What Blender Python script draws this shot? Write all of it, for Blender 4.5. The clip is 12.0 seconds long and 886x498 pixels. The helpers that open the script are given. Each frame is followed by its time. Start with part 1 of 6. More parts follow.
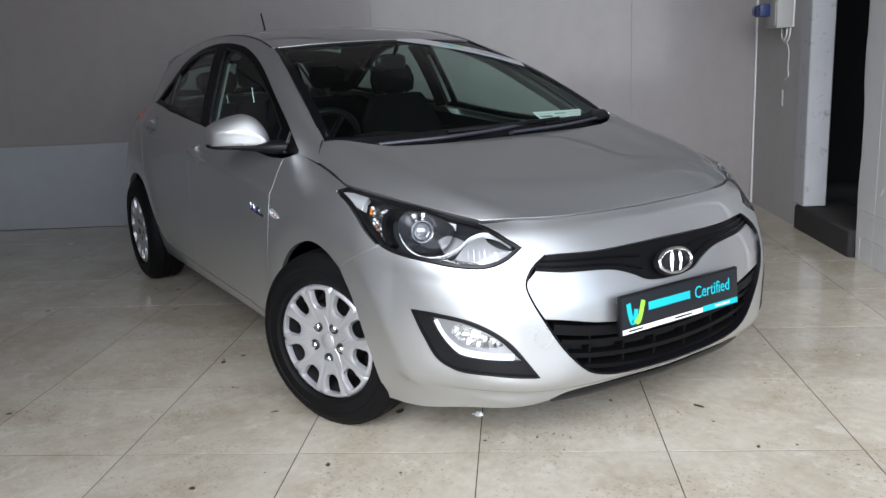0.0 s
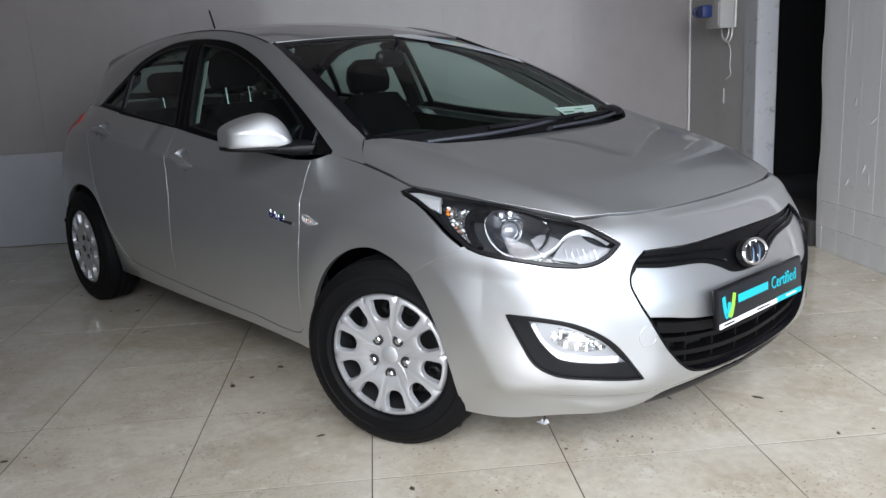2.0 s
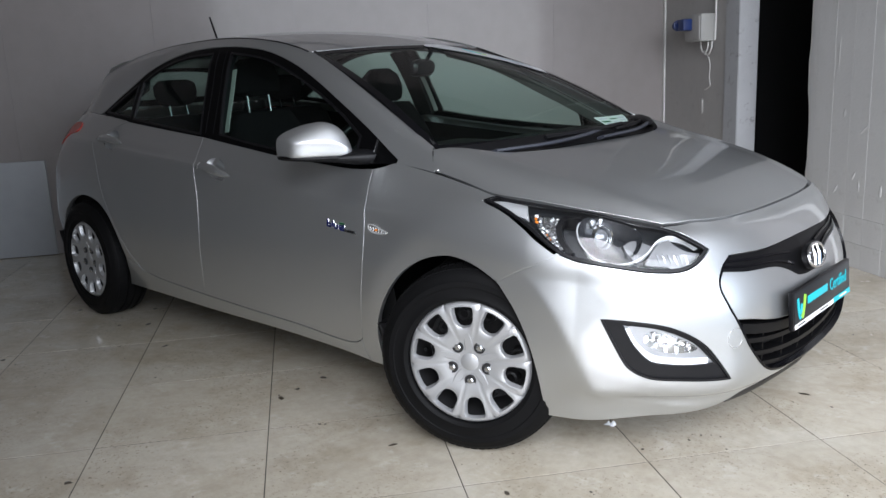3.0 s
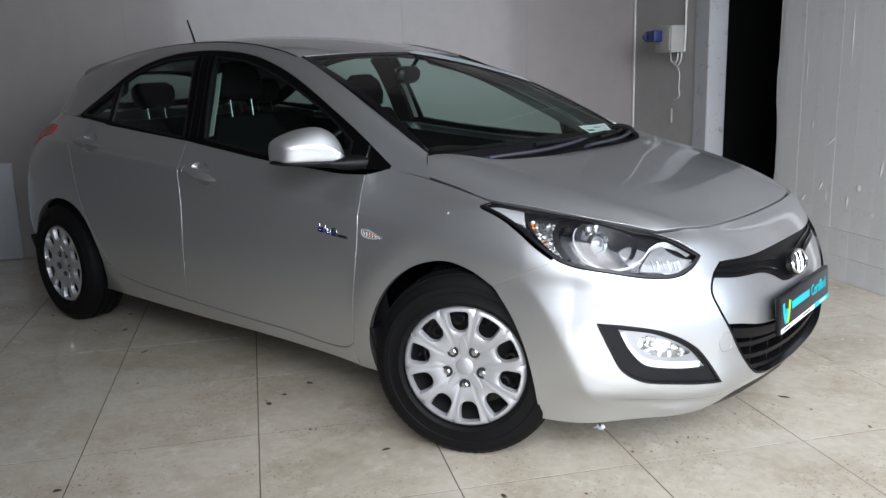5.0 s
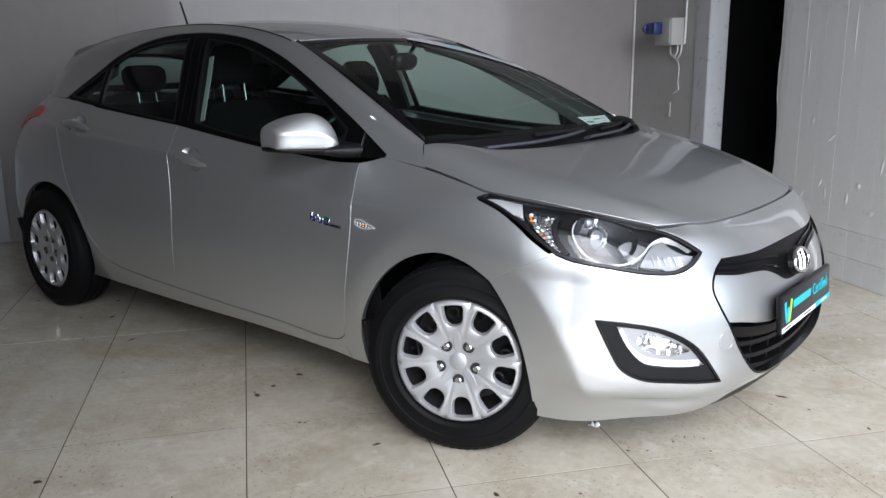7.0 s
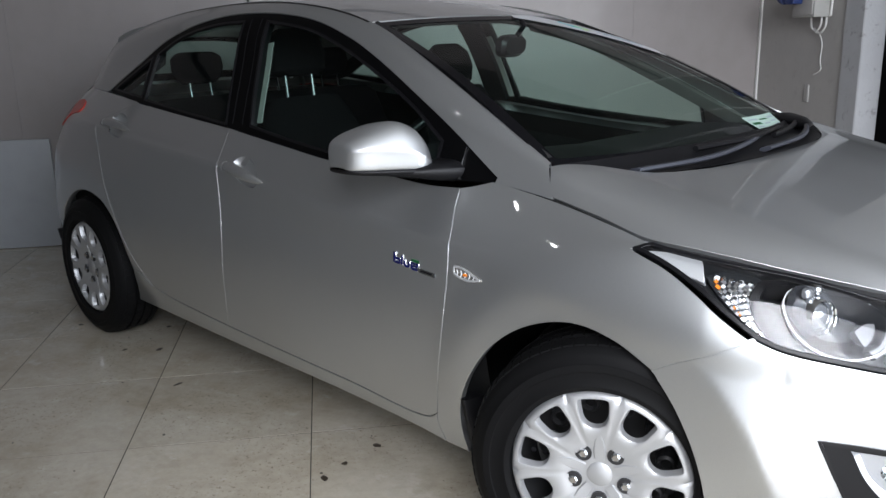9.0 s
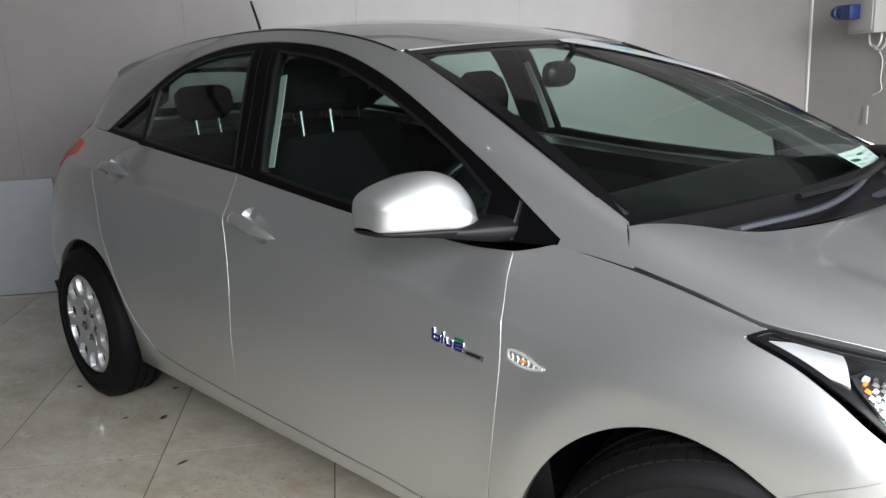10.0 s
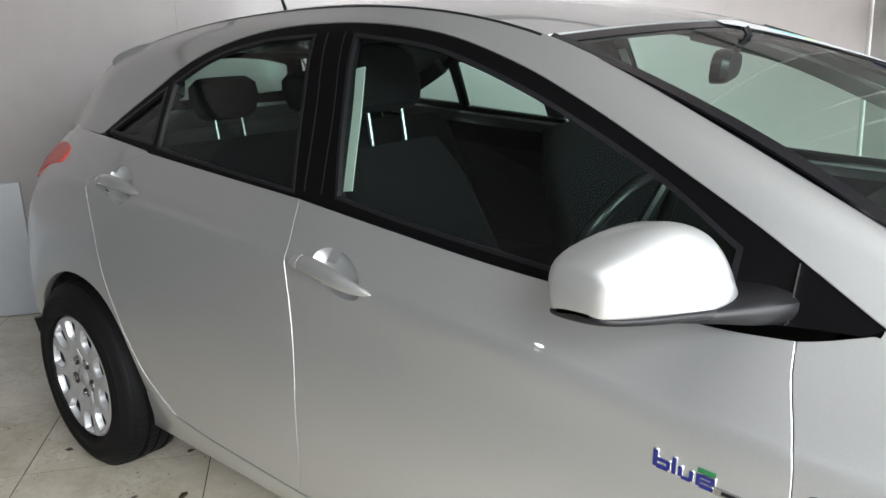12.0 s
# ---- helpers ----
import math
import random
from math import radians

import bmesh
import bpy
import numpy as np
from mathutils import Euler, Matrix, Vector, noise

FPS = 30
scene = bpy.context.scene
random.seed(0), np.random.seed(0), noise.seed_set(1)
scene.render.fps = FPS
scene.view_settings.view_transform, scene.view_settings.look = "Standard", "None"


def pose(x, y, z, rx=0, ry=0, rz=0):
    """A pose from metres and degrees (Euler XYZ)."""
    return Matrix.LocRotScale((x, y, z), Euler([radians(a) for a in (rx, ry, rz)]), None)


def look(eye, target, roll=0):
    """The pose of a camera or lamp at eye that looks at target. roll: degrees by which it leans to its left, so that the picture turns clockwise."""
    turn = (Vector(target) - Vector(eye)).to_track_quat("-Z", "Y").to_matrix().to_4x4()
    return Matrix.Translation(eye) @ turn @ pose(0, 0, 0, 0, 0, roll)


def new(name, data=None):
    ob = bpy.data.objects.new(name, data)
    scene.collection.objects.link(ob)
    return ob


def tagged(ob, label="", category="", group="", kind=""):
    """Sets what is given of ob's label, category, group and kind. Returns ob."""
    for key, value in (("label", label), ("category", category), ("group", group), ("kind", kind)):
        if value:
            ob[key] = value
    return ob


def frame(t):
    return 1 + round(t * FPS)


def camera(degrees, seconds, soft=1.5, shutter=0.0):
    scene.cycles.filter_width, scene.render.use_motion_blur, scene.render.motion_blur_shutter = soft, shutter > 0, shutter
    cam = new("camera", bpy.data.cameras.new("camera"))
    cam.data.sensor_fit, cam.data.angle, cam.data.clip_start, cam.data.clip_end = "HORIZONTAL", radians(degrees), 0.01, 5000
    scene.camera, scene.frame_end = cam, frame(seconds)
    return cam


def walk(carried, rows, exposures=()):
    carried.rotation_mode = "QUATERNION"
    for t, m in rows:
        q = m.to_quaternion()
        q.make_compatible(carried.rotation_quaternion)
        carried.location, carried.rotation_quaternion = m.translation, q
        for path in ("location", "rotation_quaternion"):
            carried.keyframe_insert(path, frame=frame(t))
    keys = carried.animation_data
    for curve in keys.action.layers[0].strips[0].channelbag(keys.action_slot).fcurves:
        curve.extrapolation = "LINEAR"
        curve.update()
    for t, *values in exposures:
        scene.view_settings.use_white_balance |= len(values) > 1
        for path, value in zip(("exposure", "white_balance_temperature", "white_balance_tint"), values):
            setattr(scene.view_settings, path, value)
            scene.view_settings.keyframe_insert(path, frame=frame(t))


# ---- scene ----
cam = camera(56.7, 12.0)
PATH = [
    (0, (2.472, -1.924, 1.223), (0.822, -0.888, 0.773), -2.9),
    (0.5, (2.462, -1.935, 1.223), (0.806, -0.91, 0.772), -2.8),
    (1, (2.382, -1.999, 1.221), (0.719, -0.982, 0.769), -2.5),
    (1.5, (2.14, -2.151, 1.21), (0.56, -1.012, 0.756), -2.4),
    (2, (1.956, -2.343, 1.202), (0.499, -1.047, 0.754), -3.1),
    (2.5, (1.828, -2.559, 1.23), (0.441, -1.19, 0.781), -2.5),
    (3, (1.632, -2.709, 1.231), (0.304, -1.279, 0.794), -2.6),
    (5, (1.557, -2.806, 1.238), (0.305, -1.306, 0.812), -1.7),
    (5.5, (1.554, -2.801, 1.236), (0.303, -1.299, 0.813), -1.5),
    (6, (1.551, -2.801, 1.232), (0.294, -1.302, 0.813), -1.5),
    (6.5, (1.549, -2.795, 1.231), (0.296, -1.293, 0.812), -1.4),
    (7, (1.509, -2.761, 1.228), (0.274, -1.254, 0.779), -0.6),
    (7.5, (1.413, -2.653, 1.231), (0.069, -1.261, 0.727), -1.2),
    (7.7, (1.351, -2.576, 1.238), (-0.046, -1.243, 0.719), -1.9),
    (9.5, (0.755, -2.158, 1.275), (-0.593, -0.767, 0.776), -1.2),
    (10, (0.597, -2.025, 1.287), (-0.801, -0.669, 0.831), -2.5),
    (10.5, (0.427, -1.941, 1.3), (-0.979, -0.591, 0.847), -2.2),
    (11, (0.211, -1.898, 1.32), (-1.17, -0.528, 0.855), -2.7),
    (11.5, (0.058, -1.89, 1.315), (-1.291, -0.496, 0.829), -2.5),
    (12, (-0.13, -1.864, 1.312), (-1.447, -0.445, 0.812), -2.3),
]
EXPOSURES = [(0, 0.1, 5980, 12), (7.7, 0.16, 5980, 12), (9.5, 0.5, 6080, 11), (10, 0.95, 6250, 10), (11, 1.57, 6320, 9), (12, 1.77, 6320, 9)]
walk(cam, [(t, look(eye, target, roll)) for t, eye, target, roll in PATH], EXPOSURES)


# ---- light: an overcast day outside, coming in through the open front of the bay ----
ROOM = pose(0, 0, 0, 0, 0, 54.0)
TILES = pose(0, 0, 0, 0, 0, 52.5)
world = bpy.data.worlds.new("sky")
scene.world = world
world.use_nodes = True
sky = world.node_tree.nodes.new("ShaderNodeTexSky")
sky.sky_type, sky.sun_disc, sky.sun_elevation, sky.sun_rotation = "NISHITA", False, radians(29), radians(233)
world.node_tree.links.new(sky.outputs[0], world.node_tree.nodes["Background"].inputs[0])
world.node_tree.nodes["Background"].inputs[1].default_value = 0.15
sun = new("sun", bpy.data.lights.new("sun", "SUN"))
sun.data.energy, sun.data.angle, sun.data.color = 3.0, radians(40), (1.0, 0.97, 0.93)
sun.matrix_world = ROOM @ look((-2.5, -8, 4.8), (0, 0, 0.5))
door_light = new("daylight_in_the_opening", bpy.data.lights.new("daylight_in_the_opening", "AREA"))
door_light.data.shape, door_light.data.size, door_light.data.size_y, door_light.data.energy = "RECTANGLE", 5.7, 2.6, 256
door_light.data.color = (1.0, 0.99, 0.985)
door_light.matrix_world = ROOM @ look((0.85, -3.67, 2.05), (0.85, 0, 1.05))


# ---- materials ----
def shader(name, base=(0.5, 0.5, 0.5), rough=0.5, metal=0.0, **sockets):
    m = bpy.data.materials.new(name)
    m.use_nodes = True
    b = m.node_tree.nodes["Principled BSDF"]
    b.inputs["Base Color"].default_value = (*base, 1)
    b.inputs["Roughness"].default_value, b.inputs["Metallic"].default_value = rough, metal
    for key, value in sockets.items():
        b.inputs[key.replace("_", " ")].default_value = value
    return m


def node(m, kind, **values):
    n = m.node_tree.nodes.new(kind)
    for key, value in values.items():
        n.inputs[key.replace("_", " ")].default_value = value
    return n


def wire(m, a, b):
    m.node_tree.links.new(a, b)


def texture(m, scale, detail=4.0, rough=0.55, stretch=(1, 1, 1)):
    """A noise in metres of the object's own space."""
    co, mp, n = node(m, "ShaderNodeTexCoord"), node(m, "ShaderNodeMapping"), node(m, "ShaderNodeTexNoise", Scale=scale, Detail=detail, Roughness=rough)
    mp.inputs["Scale"].default_value = stretch
    wire(m, co.outputs["Object"], mp.inputs["Vector"])
    wire(m, mp.outputs[0], n.inputs["Vector"])
    return n.outputs["Fac"]


def ramp(m, fac, stops):
    r = node(m, "ShaderNodeValToRGB")
    while len(r.color_ramp.elements) < len(stops):
        r.color_ramp.elements.new(0.5)
    for e, (at, c) in zip(r.color_ramp.elements, stops):
        e.position, e.color = at, (*(c if isinstance(c, tuple) else (c, c, c)), 1)
    wire(m, fac, r.inputs[0])
    return r.outputs[0]


def blend(m, a, b, fac, mode="MULTIPLY"):
    n = m.node_tree.nodes.new("ShaderNodeMix")
    n.data_type, n.blend_type = "RGBA", mode
    for i, v in ((0, fac), (6, a), (7, b)):
        if isinstance(v, (int, float)):
            n.inputs[i].default_value = v
        elif isinstance(v, tuple):
            n.inputs[i].default_value = (*v, 1)
        else:
            wire(m, v, n.inputs[i])
    return n.outputs[2]


def bump(m, height, strength, distance):
    n = node(m, "ShaderNodeBump", Strength=strength, Distance=distance)
    wire(m, height, n.inputs["Height"])
    wire(m, n.outputs[0], m.node_tree.nodes["Principled BSDF"].inputs["Normal"])


def put(m, socket, value):
    wire(m, value, m.node_tree.nodes["Principled BSDF"].inputs[socket])


def paint():
    m = shader("silver_metallic_paint", (0.5, 0.51, 0.51), 0.46, 0.9, Coat_Weight=1.0, Coat_Roughness=0.015, Coat_IOR=1.7)
    flake = texture(m, 900, 1.0)
    put(m, "Base Color", ramp(m, flake, [(0.3, (0.485, 0.499, 0.503)), (0.7, (0.535, 0.549, 0.553))]))
    put(m, "Roughness", ramp(m, texture(m, 3.0, 3), [(0.3, 0.41), (0.7, 0.45)]))
    return m


def glass(name, tint, gloss=0.04, rise=1.0):
    """A thin pane: tinted, with a sheen that grows towards grazing angles."""
    m = bpy.data.materials.new(name)
    m.use_nodes = True
    nt = m.node_tree
    nt.nodes.clear()
    out, mx = nt.nodes.new("ShaderNodeOutputMaterial"), nt.nodes.new("ShaderNodeMixShader")
    tr, gl, lw = nt.nodes.new("ShaderNodeBsdfTransparent"), nt.nodes.new("ShaderNodeBsdfGlossy"), nt.nodes.new("ShaderNodeLayerWeight")
    power, lift = nt.nodes.new("ShaderNodeMath"), nt.nodes.new("ShaderNodeMath")
    power.operation, lift.operation = "POWER", "MULTIPLY_ADD"
    power.inputs[1].default_value, lift.inputs[1].default_value, lift.inputs[2].default_value = 5.0, rise * (1 - gloss), gloss
    lw.inputs[0].default_value = 0.5
    tr.inputs[0].default_value, gl.inputs["Roughness"].default_value = (*tint, 1), 0.012
    nt.links.new(lw.outputs["Facing"], power.inputs[0])
    nt.links.new(power.outputs[0], lift.inputs[0])
    nt.links.new(lift.outputs[0], mx.inputs[0])
    nt.links.new(tr.outputs[0], mx.inputs[1])
    nt.links.new(gl.outputs[0], mx.inputs[2])
    nt.links.new(mx.outputs[0], out.inputs[0])
    return m


def grained(name, base, rough, scale=400, strength=0.25, distance=0.0006, spread=0.25, metal=0.0, gloss=0.5):
    m = shader(name, base, rough, metal, Specular_IOR_Level=gloss)
    f = texture(m, scale, 2)
    put(m, "Base Color", blend(m, base, ramp(m, texture(m, scale / 40, 4), [(0.25, 1 - spread), (0.75, 1.0)]), 1.0))
    bump(m, f, strength, distance)
    return m


PAINT = paint()
BLACK_GLOSS = shader("black_gloss_trim", (0.004, 0.004, 0.005), 0.16, Specular_IOR_Level=0.12)
FRAME_BLACK = shader("window_frame_black", (0.0022, 0.0022, 0.0025), 0.36, Specular_IOR_Level=0.06)
BLACK_TRIM = grained("black_textured_plastic", (0.007, 0.007, 0.008), 0.42, gloss=0.2)
BLACK_SATIN = shader("black_satin_plastic", (0.006, 0.006, 0.007), 0.32, Specular_IOR_Level=0.25)
GRILLE_BLACK = shader("grille_black_plastic", (0.004, 0.004, 0.0045), 0.4, Specular_IOR_Level=0.12)
DARK = shader("dark_void", (0.006, 0.006, 0.006), 0.9)
RUBBER = grained("tyre_rubber", (0.0065, 0.0065, 0.0068), 0.55, 300, 0.15, gloss=0.08)
CHROME = shader("chrome", (0.82, 0.83, 0.84), 0.07, 1.0)
POST_CHROME = shader("dull_post_chrome", (0.3, 0.31, 0.32), 0.35, 1.0)
SATIN_CHROME = shader("satin_chrome", (0.62, 0.63, 0.64), 0.22, 1.0)
WHEEL_SILVER = shader("wheel_cover_silver", (0.43, 0.435, 0.44), 0.42, 0.55, Coat_Weight=0.15, Coat_Roughness=0.25)
STEEL_BLACK = grained("black_steel", (0.018, 0.018, 0.019), 0.45)
SIDE_GLASS = glass("green_tinted_glass", (0.7, 0.84, 0.785), 0.045)
SCREEN_GLASS = glass("laminated_windscreen_glass", (0.75, 0.88, 0.825), 0.03, 0.7)
LAMP_GLASS = glass("clear_lamp_lens", (0.97, 0.98, 0.98))
FABRIC = grained("black_seat_fabric", (0.0042, 0.0042, 0.0048), 0.95, 700, 0.3, gloss=0.08)
CABIN_PLASTIC = grained("dark_cabin_plastic", (0.007, 0.0072, 0.0076), 0.6, gloss=0.2)
HEADLINER = grained("grey_headliner", (0.09, 0.088, 0.084), 0.95, 500, 0.3)
LAMP_BLACK = shader("lamp_bezel_grey", (0.025, 0.027, 0.03), 0.3, 0.2)
REFLECTOR = shader("lamp_reflector", (0.8, 0.81, 0.83), 0.2, 1.0)
LAMP_SILVER = shader("lamp_satin_silver", (0.34, 0.35, 0.37), 0.3, 0.7)
LAMP_CORNER = shader("lamp_pale_silver", (0.6, 0.61, 0.62), 0.35, 0.5)
LAMP_STEP = grained("lamp_stepped_silver", (0.3, 0.305, 0.315), 0.34, 90, 0.5, 0.002, 0.5, metal=0.35)
LAMP_WHITE = shader("lamp_white_frost", (0.8, 0.82, 0.84), 0.3)
REPEATER = shader("clear_repeater_lens", (0.3, 0.29, 0.27), 0.2, 0.6, Coat_Weight=1.0)
ORANGE = shader("orange_lens", (0.75, 0.22, 0.02), 0.25)
RED_LENS = shader("red_tail_lens", (0.5, 0.045, 0.03), 0.25, Specular_IOR_Level=0.25)
PLATE_BLACK = shader("plate_black", (0.012, 0.014, 0.017), 0.3, Specular_IOR_Level=0.25)
CYAN = shader("cyan_print", (0.015, 0.4, 0.47), 0.4)
GREEN = shader("green_print", (0.27, 0.55, 0.05), 0.4)
WHITE_PRINT = shader("white_print", (0.78, 0.79, 0.8), 0.4)
BLUE_PRINT = shader("dark_blue_enamel", (0.008, 0.011, 0.08), 0.2)
LEAF_GREEN = shader("green_enamel", (0.01, 0.09, 0.03), 0.3)
BLUE_PLASTIC = shader("blue_plug_plastic", (0.008, 0.025, 0.12), 0.45)


def at_place(m, scale, detail=4.0, rough=0.55):
    """A noise in metres that runs on from one piece to the next."""
    geo, n = node(m, "ShaderNodeNewGeometry"), node(m, "ShaderNodeTexNoise", Scale=scale, Detail=detail, Roughness=rough)
    wire(m, geo.outputs["Position"], n.inputs["Vector"])
    return n.outputs["Fac"]


def floor_tile():
    m = shader("polished_cream_tile", (0.6, 0.56, 0.49), 0.12, 0.0, Coat_Weight=0.3, Coat_Roughness=0.04)
    info = node(m, "ShaderNodeObjectInfo")
    cloud, fine, dirt, grit, where = at_place(m, 1.9, 6, 0.68), at_place(m, 30, 5, 0.7), at_place(m, 3.4, 8, 0.72), at_place(m, 70, 6, 0.75), at_place(m, 2.6, 3, 0.5)
    base = ramp(m, cloud, [(0.28, (0.42, 0.372, 0.285)), (0.5, (0.525, 0.48, 0.39)), (0.75, (0.6, 0.565, 0.48))])
    base = blend(m, base, ramp(m, fine, [(0.25, 0.86), (0.6, 1.0)]), 1.0)
    base = blend(m, base, ramp(m, dirt, [(0.34, (0.58, 0.52, 0.42)), (0.45, (0.87, 0.84, 0.79)), (0.54, (1.0, 1.0, 1.0))]), 0.42)
    # dried pale smears
    base = blend(m, base, (0.66, 0.63, 0.56), ramp(m, at_place(m, 8, 7, 0.7), [(0.57, 0.0), (0.68, 0.5)]), "MIX")
    # speckled grime in patches
    speck, patch = ramp(m, grit, [(0.36, 0.9), (0.43, 0.0)]), ramp(m, where, [(0.43, 0.0), (0.57, 1.0)])
    grime = blend(m, speck, patch, 1.0)
    base = blend(m, base, (0.17, 0.13, 0.085), grime, "MIX")
    base = blend(m, base, ramp(m, info.outputs["Random"], [(0.0, 0.9), (1.0, 1.04)]), 1.0)
    put(m, "Base Color", base)
    put(m, "Roughness", ramp(m, dirt, [(0.3, 0.3), (0.55, 0.12)]))
    bump(m, fine, 0.03, 0.001)
    return m


def wall_paint(name, base, rough, coat, streak=(1, 1, 1), relief=0.04, scuff=0.0):
    m = shader(name, base, rough, Coat_Weight=coat, Coat_Roughness=0.1)
    a, b = texture(m, 0.9, 5, 0.6), texture(m, 7, 5, 0.65, streak)
    c = blend(m, base, ramp(m, a, [(0.3, 0.9), (0.7, 1.0)]), 1.0)
    c = blend(m, c, ramp(m, b, [(0.25, 0.93), (0.6, 1.0)]), 1.0)
    if scuff:
        c = blend(m, c, ramp(m, texture(m, 11, 8, 0.7), [(0.3, (0.5, 0.48, 0.45)), (0.42, (1, 1, 1))]), scuff)
    put(m, "Base Color", c)
    bump(m, blend(m, texture(m, 60, 3), texture(m, 9, 4, 0.6, streak), 0.5, "MIX"), relief, 0.004)
    return m


TILE = floor_tile()
GROUT = grained("brown_grout", (0.045, 0.036, 0.027), 0.9, 200, 0.4)
PANEL_PAINT = wall_paint("pale_gloss_wall_board", (0.262, 0.24, 0.234), 0.45, 0.25)
GREY_PAINT = wall_paint("grey_painted_plaster", (0.4, 0.39, 0.375), 0.6, 0.0, relief=0.2, scuff=0.25)
WHITE_BLOCK = wall_paint("white_painted_blockwork", (0.56, 0.56, 0.55), 0.5, 0.05, (1, 1, 0.15), 0.6, scuff=0.3)
PILLAR_PAINT = wall_paint("chalky_white_pillar_paint", (0.43, 0.44, 0.455), 0.8, 0.0, relief=0.9, scuff=0.9)
WHITE_BOARD = wall_paint("white_sheet_board", (0.33, 0.345, 0.36), 0.4, 0.1)
# Unseen ceiling, coloured dark grey to dim its reflection in windscreen and bonnet.
CEILING_PAINT = wall_paint("dark_grey_ceiling_paint", (0.2, 0.195, 0.185), 0.8, 0.0)
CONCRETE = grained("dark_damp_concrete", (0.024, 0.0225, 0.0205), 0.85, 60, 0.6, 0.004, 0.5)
DULL_PAINT = wall_paint("dull_grey_workshop_paint", (0.17, 0.168, 0.165), 0.7, 0.0)
DARK_ROOM = grained("shade_black_store_wall", (0.02, 0.02, 0.021), 0.9, 40, 0.4)
ASPHALT = grained("forecourt_concrete", (0.38, 0.375, 0.36), 0.9, 60, 0.5, 0.004, 0.3)
GREY_PLASTIC = grained("pale_grey_plastic", (0.42, 0.42, 0.4), 0.5, 60, 0.1)
WHITE_CABLE = shader("white_cable", (0.62, 0.62, 0.6), 0.5)
STAIN = shader("dark_oil_drip", (0.045, 0.034, 0.022), 0.55)


# ---- smooth surfaces of the car body: x ahead from the front axle, y to the car's left, z up ----
def spline_basis(ts, q, order=0):
    """Weights of a natural cubic spline through values at ts, for the parameters q."""
    ts, q = np.asarray(ts, float), np.atleast_1d(np.asarray(q, float))
    n, h = len(ts), np.diff(ts)
    a, b = np.zeros((n, n)), np.zeros((n, n))
    a[0, 0] = a[-1, -1] = 1
    for i in range(1, n - 1):
        a[i, i - 1:i + 2] = h[i - 1], 2 * (h[i - 1] + h[i]), h[i]
        b[i, i - 1:i + 2] = 6 / h[i - 1], -6 / h[i - 1] - 6 / h[i], 6 / h[i]
    m = np.linalg.solve(a, b)
    k = np.clip(np.searchsorted(ts, q) - 1, 0, n - 2)
    e, hk = np.eye(n), h[k][:, None]
    s, r = (q - ts[k])[:, None], (ts[k + 1] - q)[:, None]
    if order == 0:
        return (m[k] * r**3 + m[k + 1] * s**3) / (6 * hk) + (e[k] / hk - m[k] * hk / 6) * r + (e[k + 1] / hk - m[k + 1] * hk / 6) * s
    return (-m[k] * r**2 + m[k + 1] * s**2) / (2 * hk) - (e[k] / hk - m[k] * hk / 6) + (e[k + 1] / hk - m[k + 1] * hk / 6)


def hermite_basis(ts, q, order=0):
    """Weights of a softer spline, which swings less round tight bends."""
    ts, q = np.asarray(ts, float), np.atleast_1d(np.asarray(q, float))
    n, h, e = len(ts), np.diff(ts), np.eye(len(ts))
    sec = (e[1:] - e[:-1]) / h[:, None]
    d = np.zeros((n, n))
    d[0], d[-1] = sec[0], sec[-1]
    for i in range(1, n - 1):
        d[i] = (h[i] * sec[i - 1] + h[i - 1] * sec[i]) / (h[i - 1] + h[i])
    k = np.clip(np.searchsorted(ts, q) - 1, 0, n - 2)
    hk, s = h[k][:, None], ((q - ts[k]) / h[k])[:, None]
    if order == 0:
        return (2 * s**3 - 3 * s**2 + 1) * e[k] + (s**3 - 2 * s**2 + s) * hk * d[k] + (3 * s**2 - 2 * s**3) * e[k + 1] + (s**3 - s**2) * hk * d[k + 1]
    return ((6 * s**2 - 6 * s) * e[k] + (3 * s**2 - 4 * s + 1) * hk * d[k] + (6 * s - 6 * s**2) * e[k + 1] + (3 * s**2 - 2 * s) * hk * d[k + 1]) / hk


def curve(points, n, closed=False, soft=True):
    """n points along a smooth curve through a few points of any dimension."""
    p = np.asarray(points, float)
    if closed:
        p = np.concatenate([p[-3:], p, p[:3]])
    t = np.r_[0, np.cumsum(np.maximum(np.linalg.norm(np.diff(p, axis=0), axis=1), 1e-6) ** 0.7)]
    q = np.linspace(t[3], t[-3], n, endpoint=False) if closed else np.linspace(0, t[-1], n)
    return (hermite_basis if soft else spline_basis)(t, q) @ p


